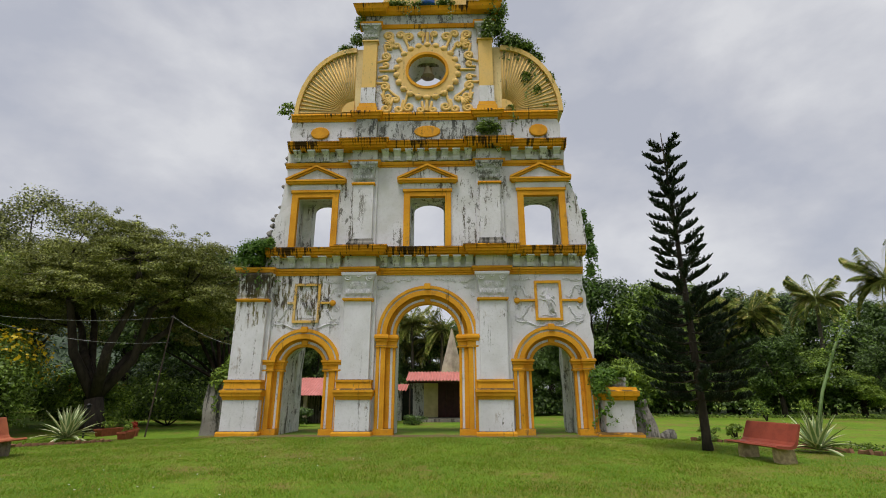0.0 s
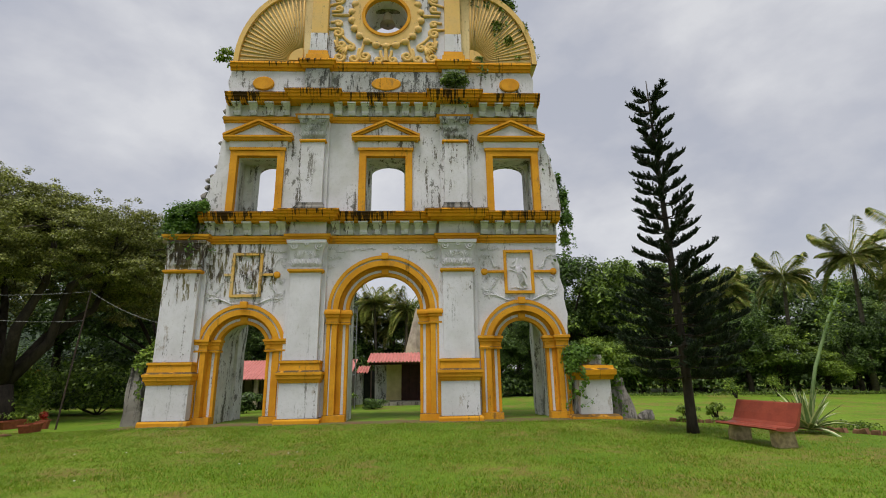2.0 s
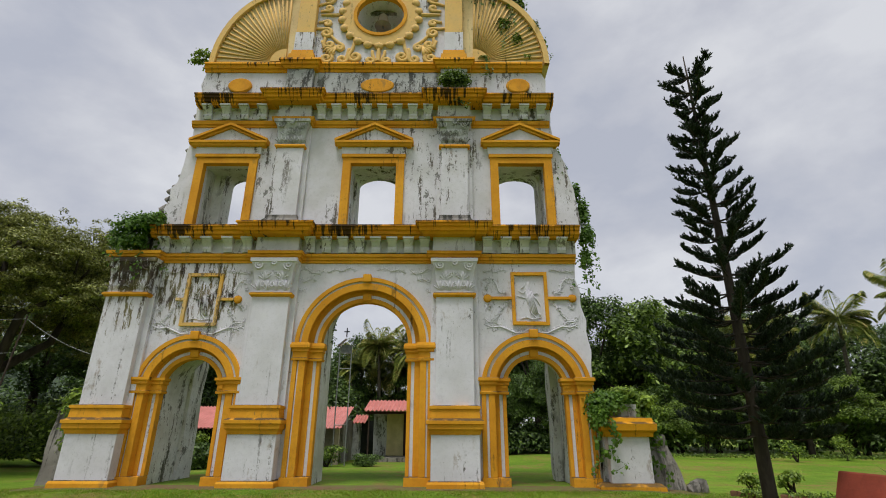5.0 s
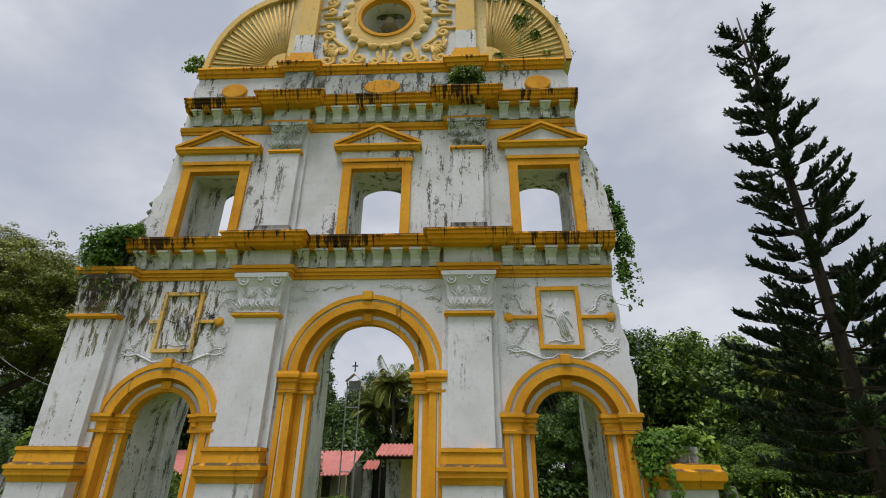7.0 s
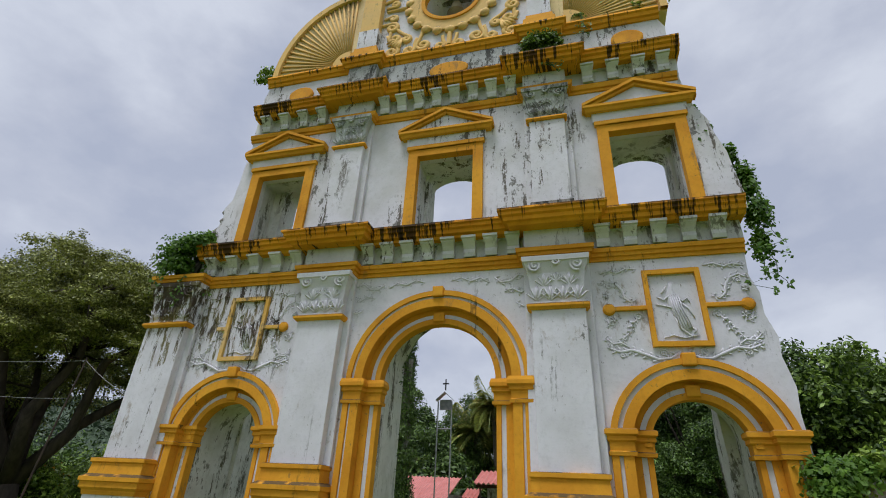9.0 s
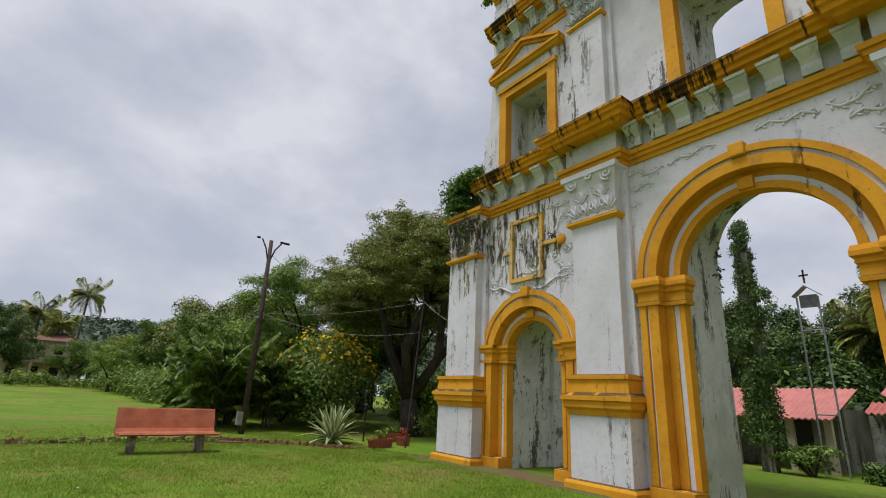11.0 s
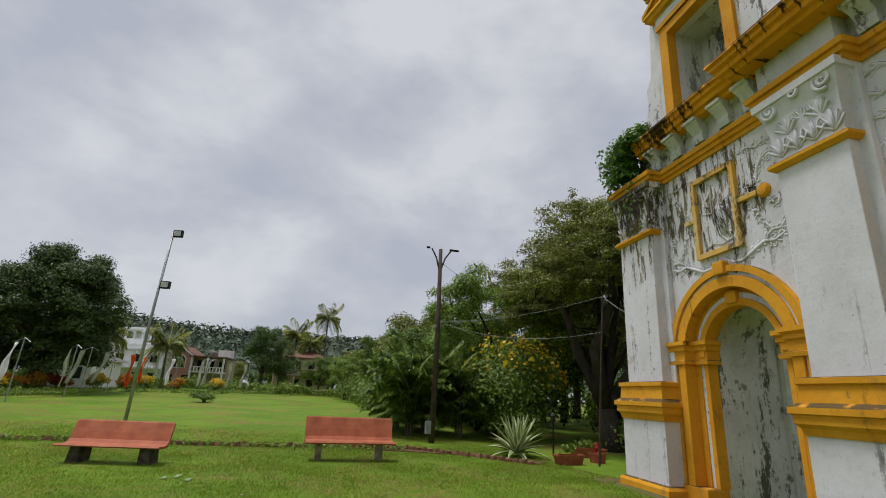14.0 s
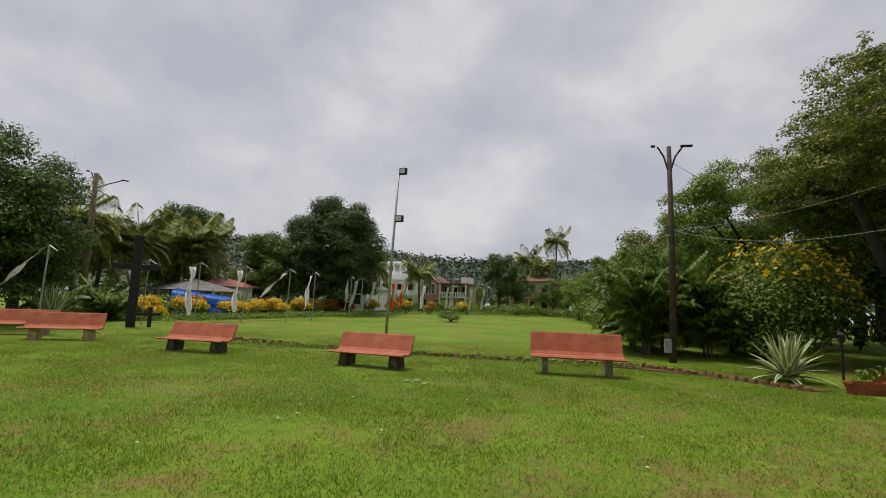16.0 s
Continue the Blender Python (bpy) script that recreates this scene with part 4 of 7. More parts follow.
# relief panels over the side arches
for cx, z0, arm in ((-6.92, 4.89, (0.36, 0.58)), (3.98, 4.95, (0.80, 0.82))):
    hw, h, fw = 0.60, 1.79, 0.105
    y = W - 0.09
    bm = bmesh.new()
    for x0, x1, a, b in ((cx - hw, cx - hw + fw, z0, z0 + h), (cx + hw - fw, cx + hw, z0, z0 + h), (cx - hw + fw, cx + hw - fw, z0, z0 + fw), (cx - hw + fw, cx + hw - fw, z0 + h - fw, z0 + h)):
        box(bm, x0, x1, y, W, a, b)
    fr = part("relief_panel", rough_up(bm, 0.012, 3.0, cuts=3), YELLOW_WORN if cx < 0 else YELLOW, church, "ochre framed plaster relief panel")
    zc = z0 + h * 0.5
    for s, ln in zip((-1, 1), arm):
        x0, x1 = sorted((cx + s * (hw - 0.01), cx + s * (hw + ln - 0.08)))
        part("panel_arm", new_box(x0, x1, y + 0.01, W, zc - 0.05, zc + 0.05, bev=0.015), YELLOW_WORN if cx < 0 else YELLOW, fr)
        if ln < 0.5:
            continue
        bm = bmesh.new()
        lathe(bm, [(0.14, 0), (0.14, 0.04), (0.10, 0.08), (0.04, 0.09)], (0, 0, 0), 12)
        bmesh.ops.rotate(bm, verts=bm.verts[:], cent=(0, 0, 0), matrix=Matrix.Rotation(radians(90), 3, "X"))
        bmesh.ops.translate(bm, verts=bm.verts[:], vec=(cx + s * (hw + ln), W, zc))
        part("panel_knob", bm, YELLOW, fr)
    # worn low relief: a draped plain form with a slanting staff and a ground line
    bm = bmesh.new()
    sway = [(-0.02, 1.50), (-0.04, 1.36), (-0.06, 1.16), (-0.03, 0.95), (0.03, 0.74), (0.10, 0.52), (0.16, 0.34)]
    tube(bm, [(cx + a, W + 0.005, z0 + b) for a, b in sway], [0.05, 0.035, 0.10, 0.12, 0.11, 0.12, 0.10], 8, 0.32)
    for k in range(5):
        o = -0.08 + 0.045 * k
        tube(bm, [(cx + o - 0.02, W - 0.03, z0 + 1.18), (cx + o + 0.02, W - 0.045, z0 + 0.86), (cx + o * 1.3 + 0.13, W - 0.03, z0 + 0.36)], [0.010, 0.018, 0.010], 5, 0.8)
    for pts in ([(-0.08, 1.20), (-0.22, 1.06), (-0.36, 1.16)], [(0.03, 1.18), (0.16, 1.02), (0.26, 1.10), (0.30, 0.98)], [(0.06, 1.06), (0.24, 0.86), (0.34, 0.62)], [(-0.40, 0.98), (-0.12, 0.90), (0.06, 0.80)], [(-0.06, 0.66), (0.02, 0.42), (0.20, 0.22), (0.36, 0.24)],
                [(-0.34, 0.20), (-0.14, 0.26), (0.06, 0.19), (0.30, 0.22)], [(-0.14, 1.40), (-0.18, 1.30), (-0.26, 1.22)], [(0.24, 0.44), (0.32, 0.36), (0.26, 0.28)]):
        tube(bm, [(cx + a, W - 0.012, z0 + b) for a, b in pts], [0.014, *[0.026] * (len(pts) - 2), 0.012], 6, 0.7)
    part("relief_figure", bm, WHITE, fr, "worn white plaster figure in low relief", smooth=True)
    for s in (-1, 1):
        for pts, r in (([(0.76, 1.12), (0.92, 1.06), (1.04, 1.16), (1.08, 1.36), (1.20, 1.54), (1.38, 1.60), (1.52, 1.50)], 0.030), ([(0.70, 1.86), (0.92, 1.90), (1.12, 1.80), (1.30, 1.86), (1.5, 1.80)], 0.028),
                       ([(0.06, -0.10), (0.28, -0.24), (0.52, -0.26), (0.78, -0.14), (1.02, -0.04), (1.26, -0.08), (1.46, 0.0)], 0.040), ([(1.06, 0.0), (1.22, 0.12), (1.40, 0.10), (1.50, 0.22)], 0.026), ([(0.84, 0.66), (0.96, 0.52), (1.0, 0.36), (1.14, 0.24), (1.22, 0.10)], 0.024), ([(1.30, 0.52), (1.44, 0.56), (1.46, 0.70)], 0.022)):
            part("relief_scroll", vine([(cx + s * a, W - 0.006, z0 + b) for a, b in pts], r), WHITE, fr, smooth=True)
        for ox, oz, rr in ((0.80, 0.70, 0.10), (0.40, -0.12, 0.09), (1.34, 1.46, 0.08), (1.22, -0.16, 0.07)):
            part("roundel", new_tube(scroll(cx + s * ox, z0 + oz, rr, 1.4, 1.0 if s > 0 else math.pi - 1.0, s, W - 0.004), 0.020, 6, 0.8), WHITE, fr, smooth=True)
        for i in range(5):
            bm = bmesh.new()
            bmesh.ops.create_uvsphere(bm, u_segments=8, v_segments=5, radius=0.045 - 0.005 * i)
            bmesh.ops.translate(bm, verts=bm.verts[:], vec=(cx + s * (0.94 + 0.05 * i), W - 0.012, z0 + 0.58 - 0.10 * i))
            part("bead", bm, WHITE, fr, smooth=True)
        for fx, fz in ((1.32, 0.66), (1.44, 1.26)):
            for q in range(5):
                an = 2 * math.pi * q / 5
                part("flower_petal", new_tube([(cx + s * fx, W - 0.006, z0 + fz), (cx + s * fx + 0.08 * math.cos(an), W - 0.02, z0 + fz + 0.08 * math.sin(an))], [0.014, 0.026], 5, 0.7), WHITE, fr, smooth=True)
# spandrels of the main arch
for s in (-1, 1):
    for pts, r in (([(0.35, 6.82), (0.60, 6.90), (0.85, 6.78), (1.10, 6.86), (1.30, 6.72)], 0.03), ([(1.45, 6.85), (1.62, 6.70), (1.85, 6.72), (2.05, 6.88), (2.28, 6.80)], 0.035), ([(1.70, 6.45), (1.90, 6.52), (2.10, 6.40), (2.25, 6.50), (2.38, 6.36)], 0.035),
                   ([(1.98, 6.15), (2.15, 6.05), (2.35, 6.12), (2.42, 5.92)], 0.032), ([(2.20, 5.70), (2.34, 5.58), (2.30, 5.36), (2.42, 5.22)], 0.028)):
        part("spandrel_scroll", vine([(C + s * a, W - 0.006, b) for a, b in pts], r), WHITE, church, smooth=True)

# gable: fans, pilasters, rose window
def fan(s):
    cx, zc = (-5.28, 15.62) if s < 0 else (2.28, 15.62)
    edge = [(cx + s * r * math.cos(a), zc - 0.15 + r2 * math.sin(a)) for a, r, r2 in [(math.pi / 2 * i / 14, 3.05, 3.98) for i in range(15)]]
    outline = [(cx, zc - 0.2), *edge, (cx - s * 0.9, zc + 3.85), (cx - s * 0.9, zc - 0.2)]
    f = part("fan_wing", rough_up(slab(bmesh.new(), outline, [], W + 0.03, BACK - 0.35), 0.02), CREAM, church, "faded ochre scalloped fan wing")
    bm = bmesh.new()
    rings = [[(e[0] - cx) * q + cx, (e[1] - zc) * q + zc] for q in (1.0, 0.93) for e in edge]
    n = len(edge)
    vs = [[bm.verts.new((rings[i + n * q][0], y, rings[i + n * q][1])) for i in range(n)] for q, y in ((0, W + 0.02), (0, W - 0.12), (1, W - 0.12), (1, W + 0.02))]
    for a, b in zip(vs, vs[1:] + vs[:1]):
        for i in range(n - 1):
            bm.faces.new((a[i], a[i + 1], b[i + 1], b[i]))
    part("fan_rim", bm, YELLOW_PALE, f)
    for i in range(22):
        a = math.pi / 2 * (i + 0.4) / 22
        r1 = 0.92
        p0 = (cx + s * 0.62 * math.cos(a), W + 0.01, zc + 0.62 * math.sin(a))
        p1 = (cx + s * 3.05 * r1 * math.cos(a), W - 0.01, zc - 0.1 + 3.95 * r1 * math.sin(a))
        part("fan_rib", new_tube([p0, p1], [0.022, 0.05], 6, 0.7), YELLOW_PALE, f, smooth=True)
    bm = bmesh.new()
    annulus(bm, cx, zc, 0.02, 0.62, W - 0.06, W + 0.05, 0 if s > 0 else math.pi / 2, math.pi / 2 if s > 0 else math.pi, 12)
    part("fan_shell", bm, YELLOW_PALE, f)


fan(-1)
fan(1)
for cx in PX2:
    y, w = W - 0.26, 0.72
    p = part("gable_pilaster", new_box(cx - w / 2, cx + w / 2, y, W + 0.05, 16.9, 19.7, bev=0.02), YELLOW_PALE, church, "faded ochre gable pilaster")
    part("pilaster_foot", new_box(cx - w / 2 - 0.02, cx + w / 2 + 0.02, y - 0.02, W + 0.05, 15.95, 16.9, bev=0.02), WHITE_UP, p)
    part("pilaster_base", sweep_plan(bmesh.new(), [(cx - w / 2, W), (cx - w / 2, y), (cx + w / 2, y), (cx + w / 2, W)], [(-0.2, 15.46), (0.16, 15.46), (0.14, 15.7), (0.08, 15.76), (0.06, 15.95), (-0.2, 15.96)]), YELLOW, p)
    part("astragal", sweep_plan(bmesh.new(), [(cx - w / 2, W), (cx - w / 2, y), (cx + w / 2, y), (cx + w / 2, W)], [(-0.1, 19.7), (0.07, 19.7), (0.07, 19.78), (-0.1, 19.8)]), YELLOW_PALE, p)
    capital(p, cx, 19.8, 20.75, w, y, WHITE_MOULD)
part("gable_architrave", sweep_plan(bmesh.new(), breaks(PX2, -5.2, 2.2, 0.5, 0.26), [(-0.2, 20.72), (0.06, 20.72), (0.12, 20.92), (-0.2, 20.94)]), YELLOW_DRIP, church)
part("gable_frieze", new_box(-4.9, 1.85, W - 0.10, W + 0.5, 20.9, 21.55), WHITE_MOULD, church, "black-moulded top frieze")
part("gable_cornice", rough_up(sweep_plan(bmesh.new(), breaks(PX2, -5.2, 2.2, 0.56, 0.28), [(-0.4, 21.5), (0.2, 21.5), (0.3, 21.62), (0.34, 21.8), (0.4, 21.86), (-0.4, 21.9)]), 0.012), YELLOW_DRIP, church, "ochre top cornice")
part("niche_wall", slab(bmesh.new(), [(-4.2, 21.9), (1.2, 21.9), (0.9, 23.2), (-0.2, 24.2), (C, 24.8), (-2.8, 24.2), (-3.9, 23.2)], [], W + 0.1, W + 0.9), YELLOW_PALE, church, "ochre crowning gable")

rx, rz = C - 0.06, 18.0
rose = part("rose_ring", annulus(bmesh.new(), rx, rz, 1.0, 1.58, W - 0.09, W + 0.1, 0, 2 * math.pi, 48), YELLOW_PALE, church, "ochre ring of the round window")
part("ring_lip", annulus(bmesh.new(), rx, rz, 0.98, 1.12, W - 0.14, W + 0.1, 0, 2 * math.pi, 48), YELLOW, rose)
for i in range(22):
    a = 2 * math.pi * (i + 0.5) / 22
    c = (rx + 1.60 * math.cos(a), rz + 1.60 * math.sin(a))
    part("petal", new_tube([(c[0] - 0.12 * math.cos(a), W - 0.02, c[1] - 0.12 * math.sin(a)), (c[0], W - 0.06, c[1]), (c[0] + 0.10 * math.cos(a), W - 0.04, c[1] + 0.10 * math.sin(a)), (c[0] + 0.16 * math.cos(a), W, c[1] + 0.16 * math.sin(a))], [0.17, 0.20, 0.17, 0.06], 8, 0.45), YELLOW_PALE, rose, smooth=True)
for s in (-1, 1):
    for ox, oz, r, t, st, turn, tail in ((2.1, 2.25, 0.25, 1.5, 0.3, 1, 0.8), (2.1, -2.2, 0.25, 1.5, 5.5, -1, 0.8), (2.2, 0.95, 0.24, 1.5, 1.5, 1, 0.5), (2.2, -0.9, 0.24, 1.5, 4.5, -1, 0.5), (2.2, 0.42, 0.15, 1.3, 3.0, 1, 0.3), (2.2, -0.4, 0.15, 1.3, 3.0, -1, 0.3), (2.05, 1.55, 0.22, 1.4, 2.2, -1, 0.5), (2.05, -1.52, 0.22, 1.4, 4.0, 1, 0.5), (1.45, 2.3, 0.2, 1.4, 0.5, 1, 0.5), (1.45, -2.25, 0.2, 1.4, 5.5, -1, 0.5),
                                         (1.0, 2.15, 0.26, 1.5, 2.6, -1, 0.8), (0.95, -2.12, 0.26, 1.5, 3.6, 1, 0.8), (0.35, 2.3, 0.17, 1.4, 1.0, 1, 0.4), (0.32, -2.3, 0.17, 1.4, 5.2, -1, 0.4), (1.65, 1.6, 0.16, 1.3, 1.0, 1, 0.7), (1.6, -1.65, 0.16, 1.3, 4.0, -1, 0.7)):
        pts = scroll(rx + ox, rz + oz, r, t, st, turn, W - 0.02, tail)
        if s < 0:
            pts = [(2 * rx - p[0], p[1], p[2]) for p in pts]
        part("scroll", new_tube(pts, [0.10 - 0.04 * abs(2 * i / len(pts) - 1) for i in range(len(pts))], 7, 0.6), YELLOW_PALE, rose, smooth=True)
    for zq in (0.06, ):
        part("arm", new_tube([(rx + s * 1.7, W - 0.02, rz + zq), (rx + s * 2.5, W - 0.02, rz + zq)], [0.08, 0.05], 7), YELLOW_PALE, rose)
for zq in (-1, 1):
    part("leaf_stem", new_tube([(rx, W - 0.03, rz + zq * 1.7), (rx, W - 0.04, rz + zq * 2.4)], [0.08, 0.10], 7), YELLOW_PALE, rose)
    for s in (-1, 1):
        for i in range(5):
            a = 0.25 + 0.28 * i
            part("palmette_leaf", new_tube([(rx + s * 1.75, W - 0.01, rz + zq * 1.55), (rx + s * (1.75 + 0.42 * math.cos(a)), W - 0.06, rz + zq * (1.55 + 0.42 * math.sin(a))), (rx + s * (1.75 + 0.62 * math.cos(a)), W - 0.01, rz + zq * (1.55 + 0.62 * math.sin(a)))], [0.04, 0.075, 0.03], 6, 0.6), YELLOW_PALE, rose, smooth=True)

statue = part("statue", lathe(bmesh.new(), [(0.45, 0), (0.42, 0.2), (0.36, 0.6), (0.33, 1.0), (0.30, 1.3), (0.14, 1.45), (0.16, 1.6), (0.15, 1.75), (0.05, 1.85)], (C - 0.05, W - 0.12, 21.9), 16), BLUE_PAINT, None, smooth=True)
tagged(statue, "blue painted draped statue on the church gable", "statue")

# side stubs of the nave walls behind the front
for x0, x1, y1, h in ((-8.75, -7.75, 24.4, 6.8), (4.85, 5.7, 24.0, 4.8)):
    part("nave_wall_stub", rough_up(new_box(x0, x1, BACK, y1, -0.1, h), 0.12, 0.8, cuts=6), REVEAL, church, "broken stub of the nave wall")
# broken upper left shoulder
part("broken_shoulder", rough_up(new_box(-9.75, -8.55, W + 0.05, BACK - 0.2, 7.2, 8.6, taper=0.28), 0.16, 1.3, cuts=5), GREY_STONE, church, "crumbled grey masonry overgrown with moss")
for x, z, r in ((-9.15, 8.75, 0.32), (-9.02, 9.2, 0.24), (-9.35, 8.6, 0.38), (-8.98, 9.62, 0.17), (-9.0, 9.95, 0.15), (-8.86, 10.15, 0.13), (-8.72, 10.6, 0.12), (-8.66, 11.7, 0.12), (-8.55, 11.2, 0.15), (-8.5, 12.1, 0.13), (-8.5, 13.2, 0.22), (-8.55, 12.9, 0.18)):
    bm = bmesh.new()
    bmesh.ops.create_icosphere(bm, subdivisions=2, radius=r)
    rough_up(bm, r * 0.5, 3.0)
    bmesh.ops.translate(bm, verts=bm.verts[:], vec=(x, W + 0.35, z))
    part("broken_stone", bm, GREY_STONE, church)

# ruined pedestal beside the front
ruin = thing("ruined_pedestal", "broken white pedestal with an ochre cap, overgrown with creeper", "pedestal", (6.6, 21.2, 0.1))
yy = W - 0.46
part("die", sweep_plan(bmesh.new(), [(5.95, W + 0.5), (5.95, yy), (7.15, yy), (7.15, W + 0.5)], [(-0.3, 0.3), (0.0, 0.3), (0.0, 1.6), (-0.3, 1.6)]), WHITE, ruin)
part("plinth", sweep_plan(bmesh.new(), [(5.75, W + 0.4), (5.75, yy), (7.2, yy), (7.2, W + 0.4)], [(-0.3, -0.05), (0.2, -0.05), (0.2, 0.24), (0.1, 0.32), (-0.3, 0.33)]), YELLOW, ruin)
part("cap", sweep_plan(bmesh.new(), [(5.9, W + 0.4), (5.9, yy), (7.2, yy), (7.2, W + 0.4)], [(-0.5, 1.56), (0.06, 1.56), (0.08, 1.68), (0.16, 1.74), (0.18, 1.92), (0.1, 1.98), (0.08, 2.08), (-0.5, 2.14)]), YELLOW_DRIP, ruin)
part("core", rough_up(new_box(5.8, 7.2, W - 0.2, BACK, -0.1, 2.5, taper=0.15), 0.08, 1.2, cuts=4), WHITE_MOULD, ruin)
part("broken_flank", rough_up(new_box(7.1, 8.3, W - 0.05, BACK, -0.1, 1.55, taper=0.35), 0.16, 1.3, cuts=5), GREY_STONE, ruin, "crumbled grey rubble flank")
for x, y, r in ((8.6, 21.5, 0.28), (8.35, 21.3, 0.22), (8.85, 21.8, 0.2), (-10.75, 22.7, 0.3)):
    bm = bmesh.new()
    bmesh.ops.create_icosphere(bm, subdivisions=2, radius=r)
    rough_up(bm, r * 0.5, 2.5)
    bmesh.ops.translate(bm, verts=bm.verts[:], vec=(x, y, gz(x, y) + r * 0.45))
    tagged(part("rubble_stone", bm, GREY_STONE, None), "grey fallen rubble stone on the grass", "stone", "rubble beside the church")
wall_l = part("broken_wall", rough_up(new_box(-11.5, -10.5, 22.2, 23.2, -0.1, 2.3, taper=0.12), 0.14, 1.2, cuts=5), GREY_STONE, None)
tagged(wall_l, "low broken grey wall beside the church", "wall")

# the bell in the round window
bell_up = thing("church_bell", "pale weathered bell hanging in the round window", "bell", (rx, W + 0.7, rz + 0.2))
part("yoke", new_box(rx - 0.62, rx + 0.62, W + 0.62, W + 0.78, rz + 0.84, rz + 0.98, bev=0.02), GREY_STONE, bell_up)
part("bell_body", lathe(bmesh.new(), [(0.36, 0.0), (0.34, 0.04), (0.27, 0.18), (0.22, 0.40), (0.19, 0.54), (0.10, 0.62), (0.06, 0.72)], (rx, W + 0.7, rz + 0.16), 20), HOUSE_TAN, bell_up, smooth=True)
part("clapper", new_tube([(rx, W + 0.7, rz + 0.4), (rx, W + 0.7, rz + 0.08)], [0.02, 0.05], 8), GREY_STONE, bell_up)

# ---- plants ----


def limbs(base, h, r0, tips, rng, bend=0.25):
    """A tapered trunk that divides into limbs towards the tips."""
    bm = bmesh.new()
    bx0, by0, bz0 = base
    fork = (bx0 + rng.normal() * 0.1 * h * 0.3, by0 + rng.normal() * 0.1 * h * 0.3, bz0 + h)
    tube(bm, [(bx0, by0, bz0 - 0.1), (bx0 + 0.02 * h, by0, bz0 + 0.15 * h), ((bx0 + fork[0]) / 2 + 0.04 * h, (by0 + fork[1]) / 2, bz0 + 0.55 * h), fork], [r0 * 1.35, r0, r0 * 0.85, r0 * 0.75], 9)
    for tip in tips:
        mid = [(fork[i] * 0.55 + tip[i] * 0.45) for i in range(3)]
        mid[2] += bend * (tip[2] - fork[2]) * 0.3 - 0.1
        mid[0] += rng.normal() * 0.15
        tube(bm, [fork, mid, tip], [r0 * 0.5, r0 * 0.3, r0 * 0.08], 6)
    return bm


def tree_at(name, label, x, y, h_trunk, r0, c, r, k, n, leaf, m, sub=0.38, low=-0.5, seed=1, category="tree", group="", shell=0.5, extra=(), bark=None, droop=0.2, top=1.0, under=-0.35, flat=1.0):
    rng = np.random.default_rng(seed)
    z = gz(x, y)
    t = thing(name, label, category, (x, y, z), 0, group)
    bl = [(*b[:5], b[5] * flat) for b in crown_blobs((x + c[0], y + c[1], z + c[2]), r, k, rng, sub, low, top)]
    tips = [bl[i][:3] for i in rng.choice(len(bl), min(len(bl), 9), replace=False)]
    part("trunk", limbs((x, y, z), h_trunk, r0, tips, rng), bark or BARK, t, smooth=True)
    v, f = cloud(bl + list(extra), n, leaf, rng, shell, droop=droop, under=under)
    part("crown", mesh_of("crown", v, f), m, t)
    return t


def shrub(name, label, x, y, r, n, leaf, m, seed=1, group="", k=7, flowers=None, nf=0, category="shrub", kind="", z=None, fsize=0.09):
    rng = np.random.default_rng(seed)
    z = gz(x, y) if z is None else z
    t = thing(name, label, category, (x, y, z), 0, group, kind)
    bl = crown_blobs((x, y, z + r[2] * 0.45), (r[0], r[1], r[2] * 0.62), k, rng, 0.5, -0.75)
    bm = bmesh.new()
    for i in range(min(5, len(bl))):
        tube(bm, [(x + rng.normal() * 0.05, y, z - 0.05), ((x + bl[i][0]) / 2, (y + bl[i][1]) / 2, (z + bl[i][2]) / 2 - 0.05), bl[i][:3]], [0.05, 0.035, 0.015], 5)
    part("stem", bm, BARK, t)
    v, f = cloud(bl, n, leaf, rng, 0.45)
    part("foliage", mesh_of("foliage", v, f), m, t)
    if flowers:
        top = sorted(bl, key=lambda b: -b[2])[:max(3, len(bl) // 3)]
        v, f = cloud([(b[0], b[1], b[2] + 0.1, b[3] * 1.08, b[4] * 1.08, b[5] * 1.1) for b in top], nf, fsize, rng, 0.92, aspect=0.9)
        part("blossom", mesh_of("blossom", v, f), flowers, t)
    return t


def frond(rng, n=34, length=3.0, up=0.6, droop=1.3, leaf=0.55, width=0.05):
    """One feather leaf along +x: leaflets hang from a bending rib."""
    vs, fs = [], []
    ks = np.linspace(0.06, 1, n)
    def rib(k):
        return np.array([length * k * (1 - 0.22 * k * k), 0.0, up * length * k - droop * length * 0.5 * k * k])
    for k in ks:
        p = rib(k)
        l = leaf * (math.sin(math.pi * min(0.97, 0.12 + 0.86 * k)) ** 0.7 + 0.08)
        for s in (-1, 1):
            tip = p + np.array([l * 0.55, s * l * 0.72, -l * (0.18 + 0.40 * k)]) + rng.normal(0, 0.03, 3)
            w = np.array([width, 0, 0.0])
            i = len(vs)
            midp = (p + tip) / 2 + np.array([0, 0, 0.08 * l])
            vs += [p - w * 0.6, midp - w, tip, midp + w]
            fs.append((i, i + 1, i + 2, i + 3))
    for a, b in zip(ks[:-1:3], ks[3::3]):
        p, q = rib(a), rib(b)
        i = len(vs)
        t = 0.035 * length / 3
        vs += [p + (0, t, 0.01), p + (0, -t, 0.01), q + (0, -t, 0.01), q + (0, t, 0.01)]
        fs.append((i, i + 1, i + 2, i + 3))
    return np.array(vs), np.array(fs)


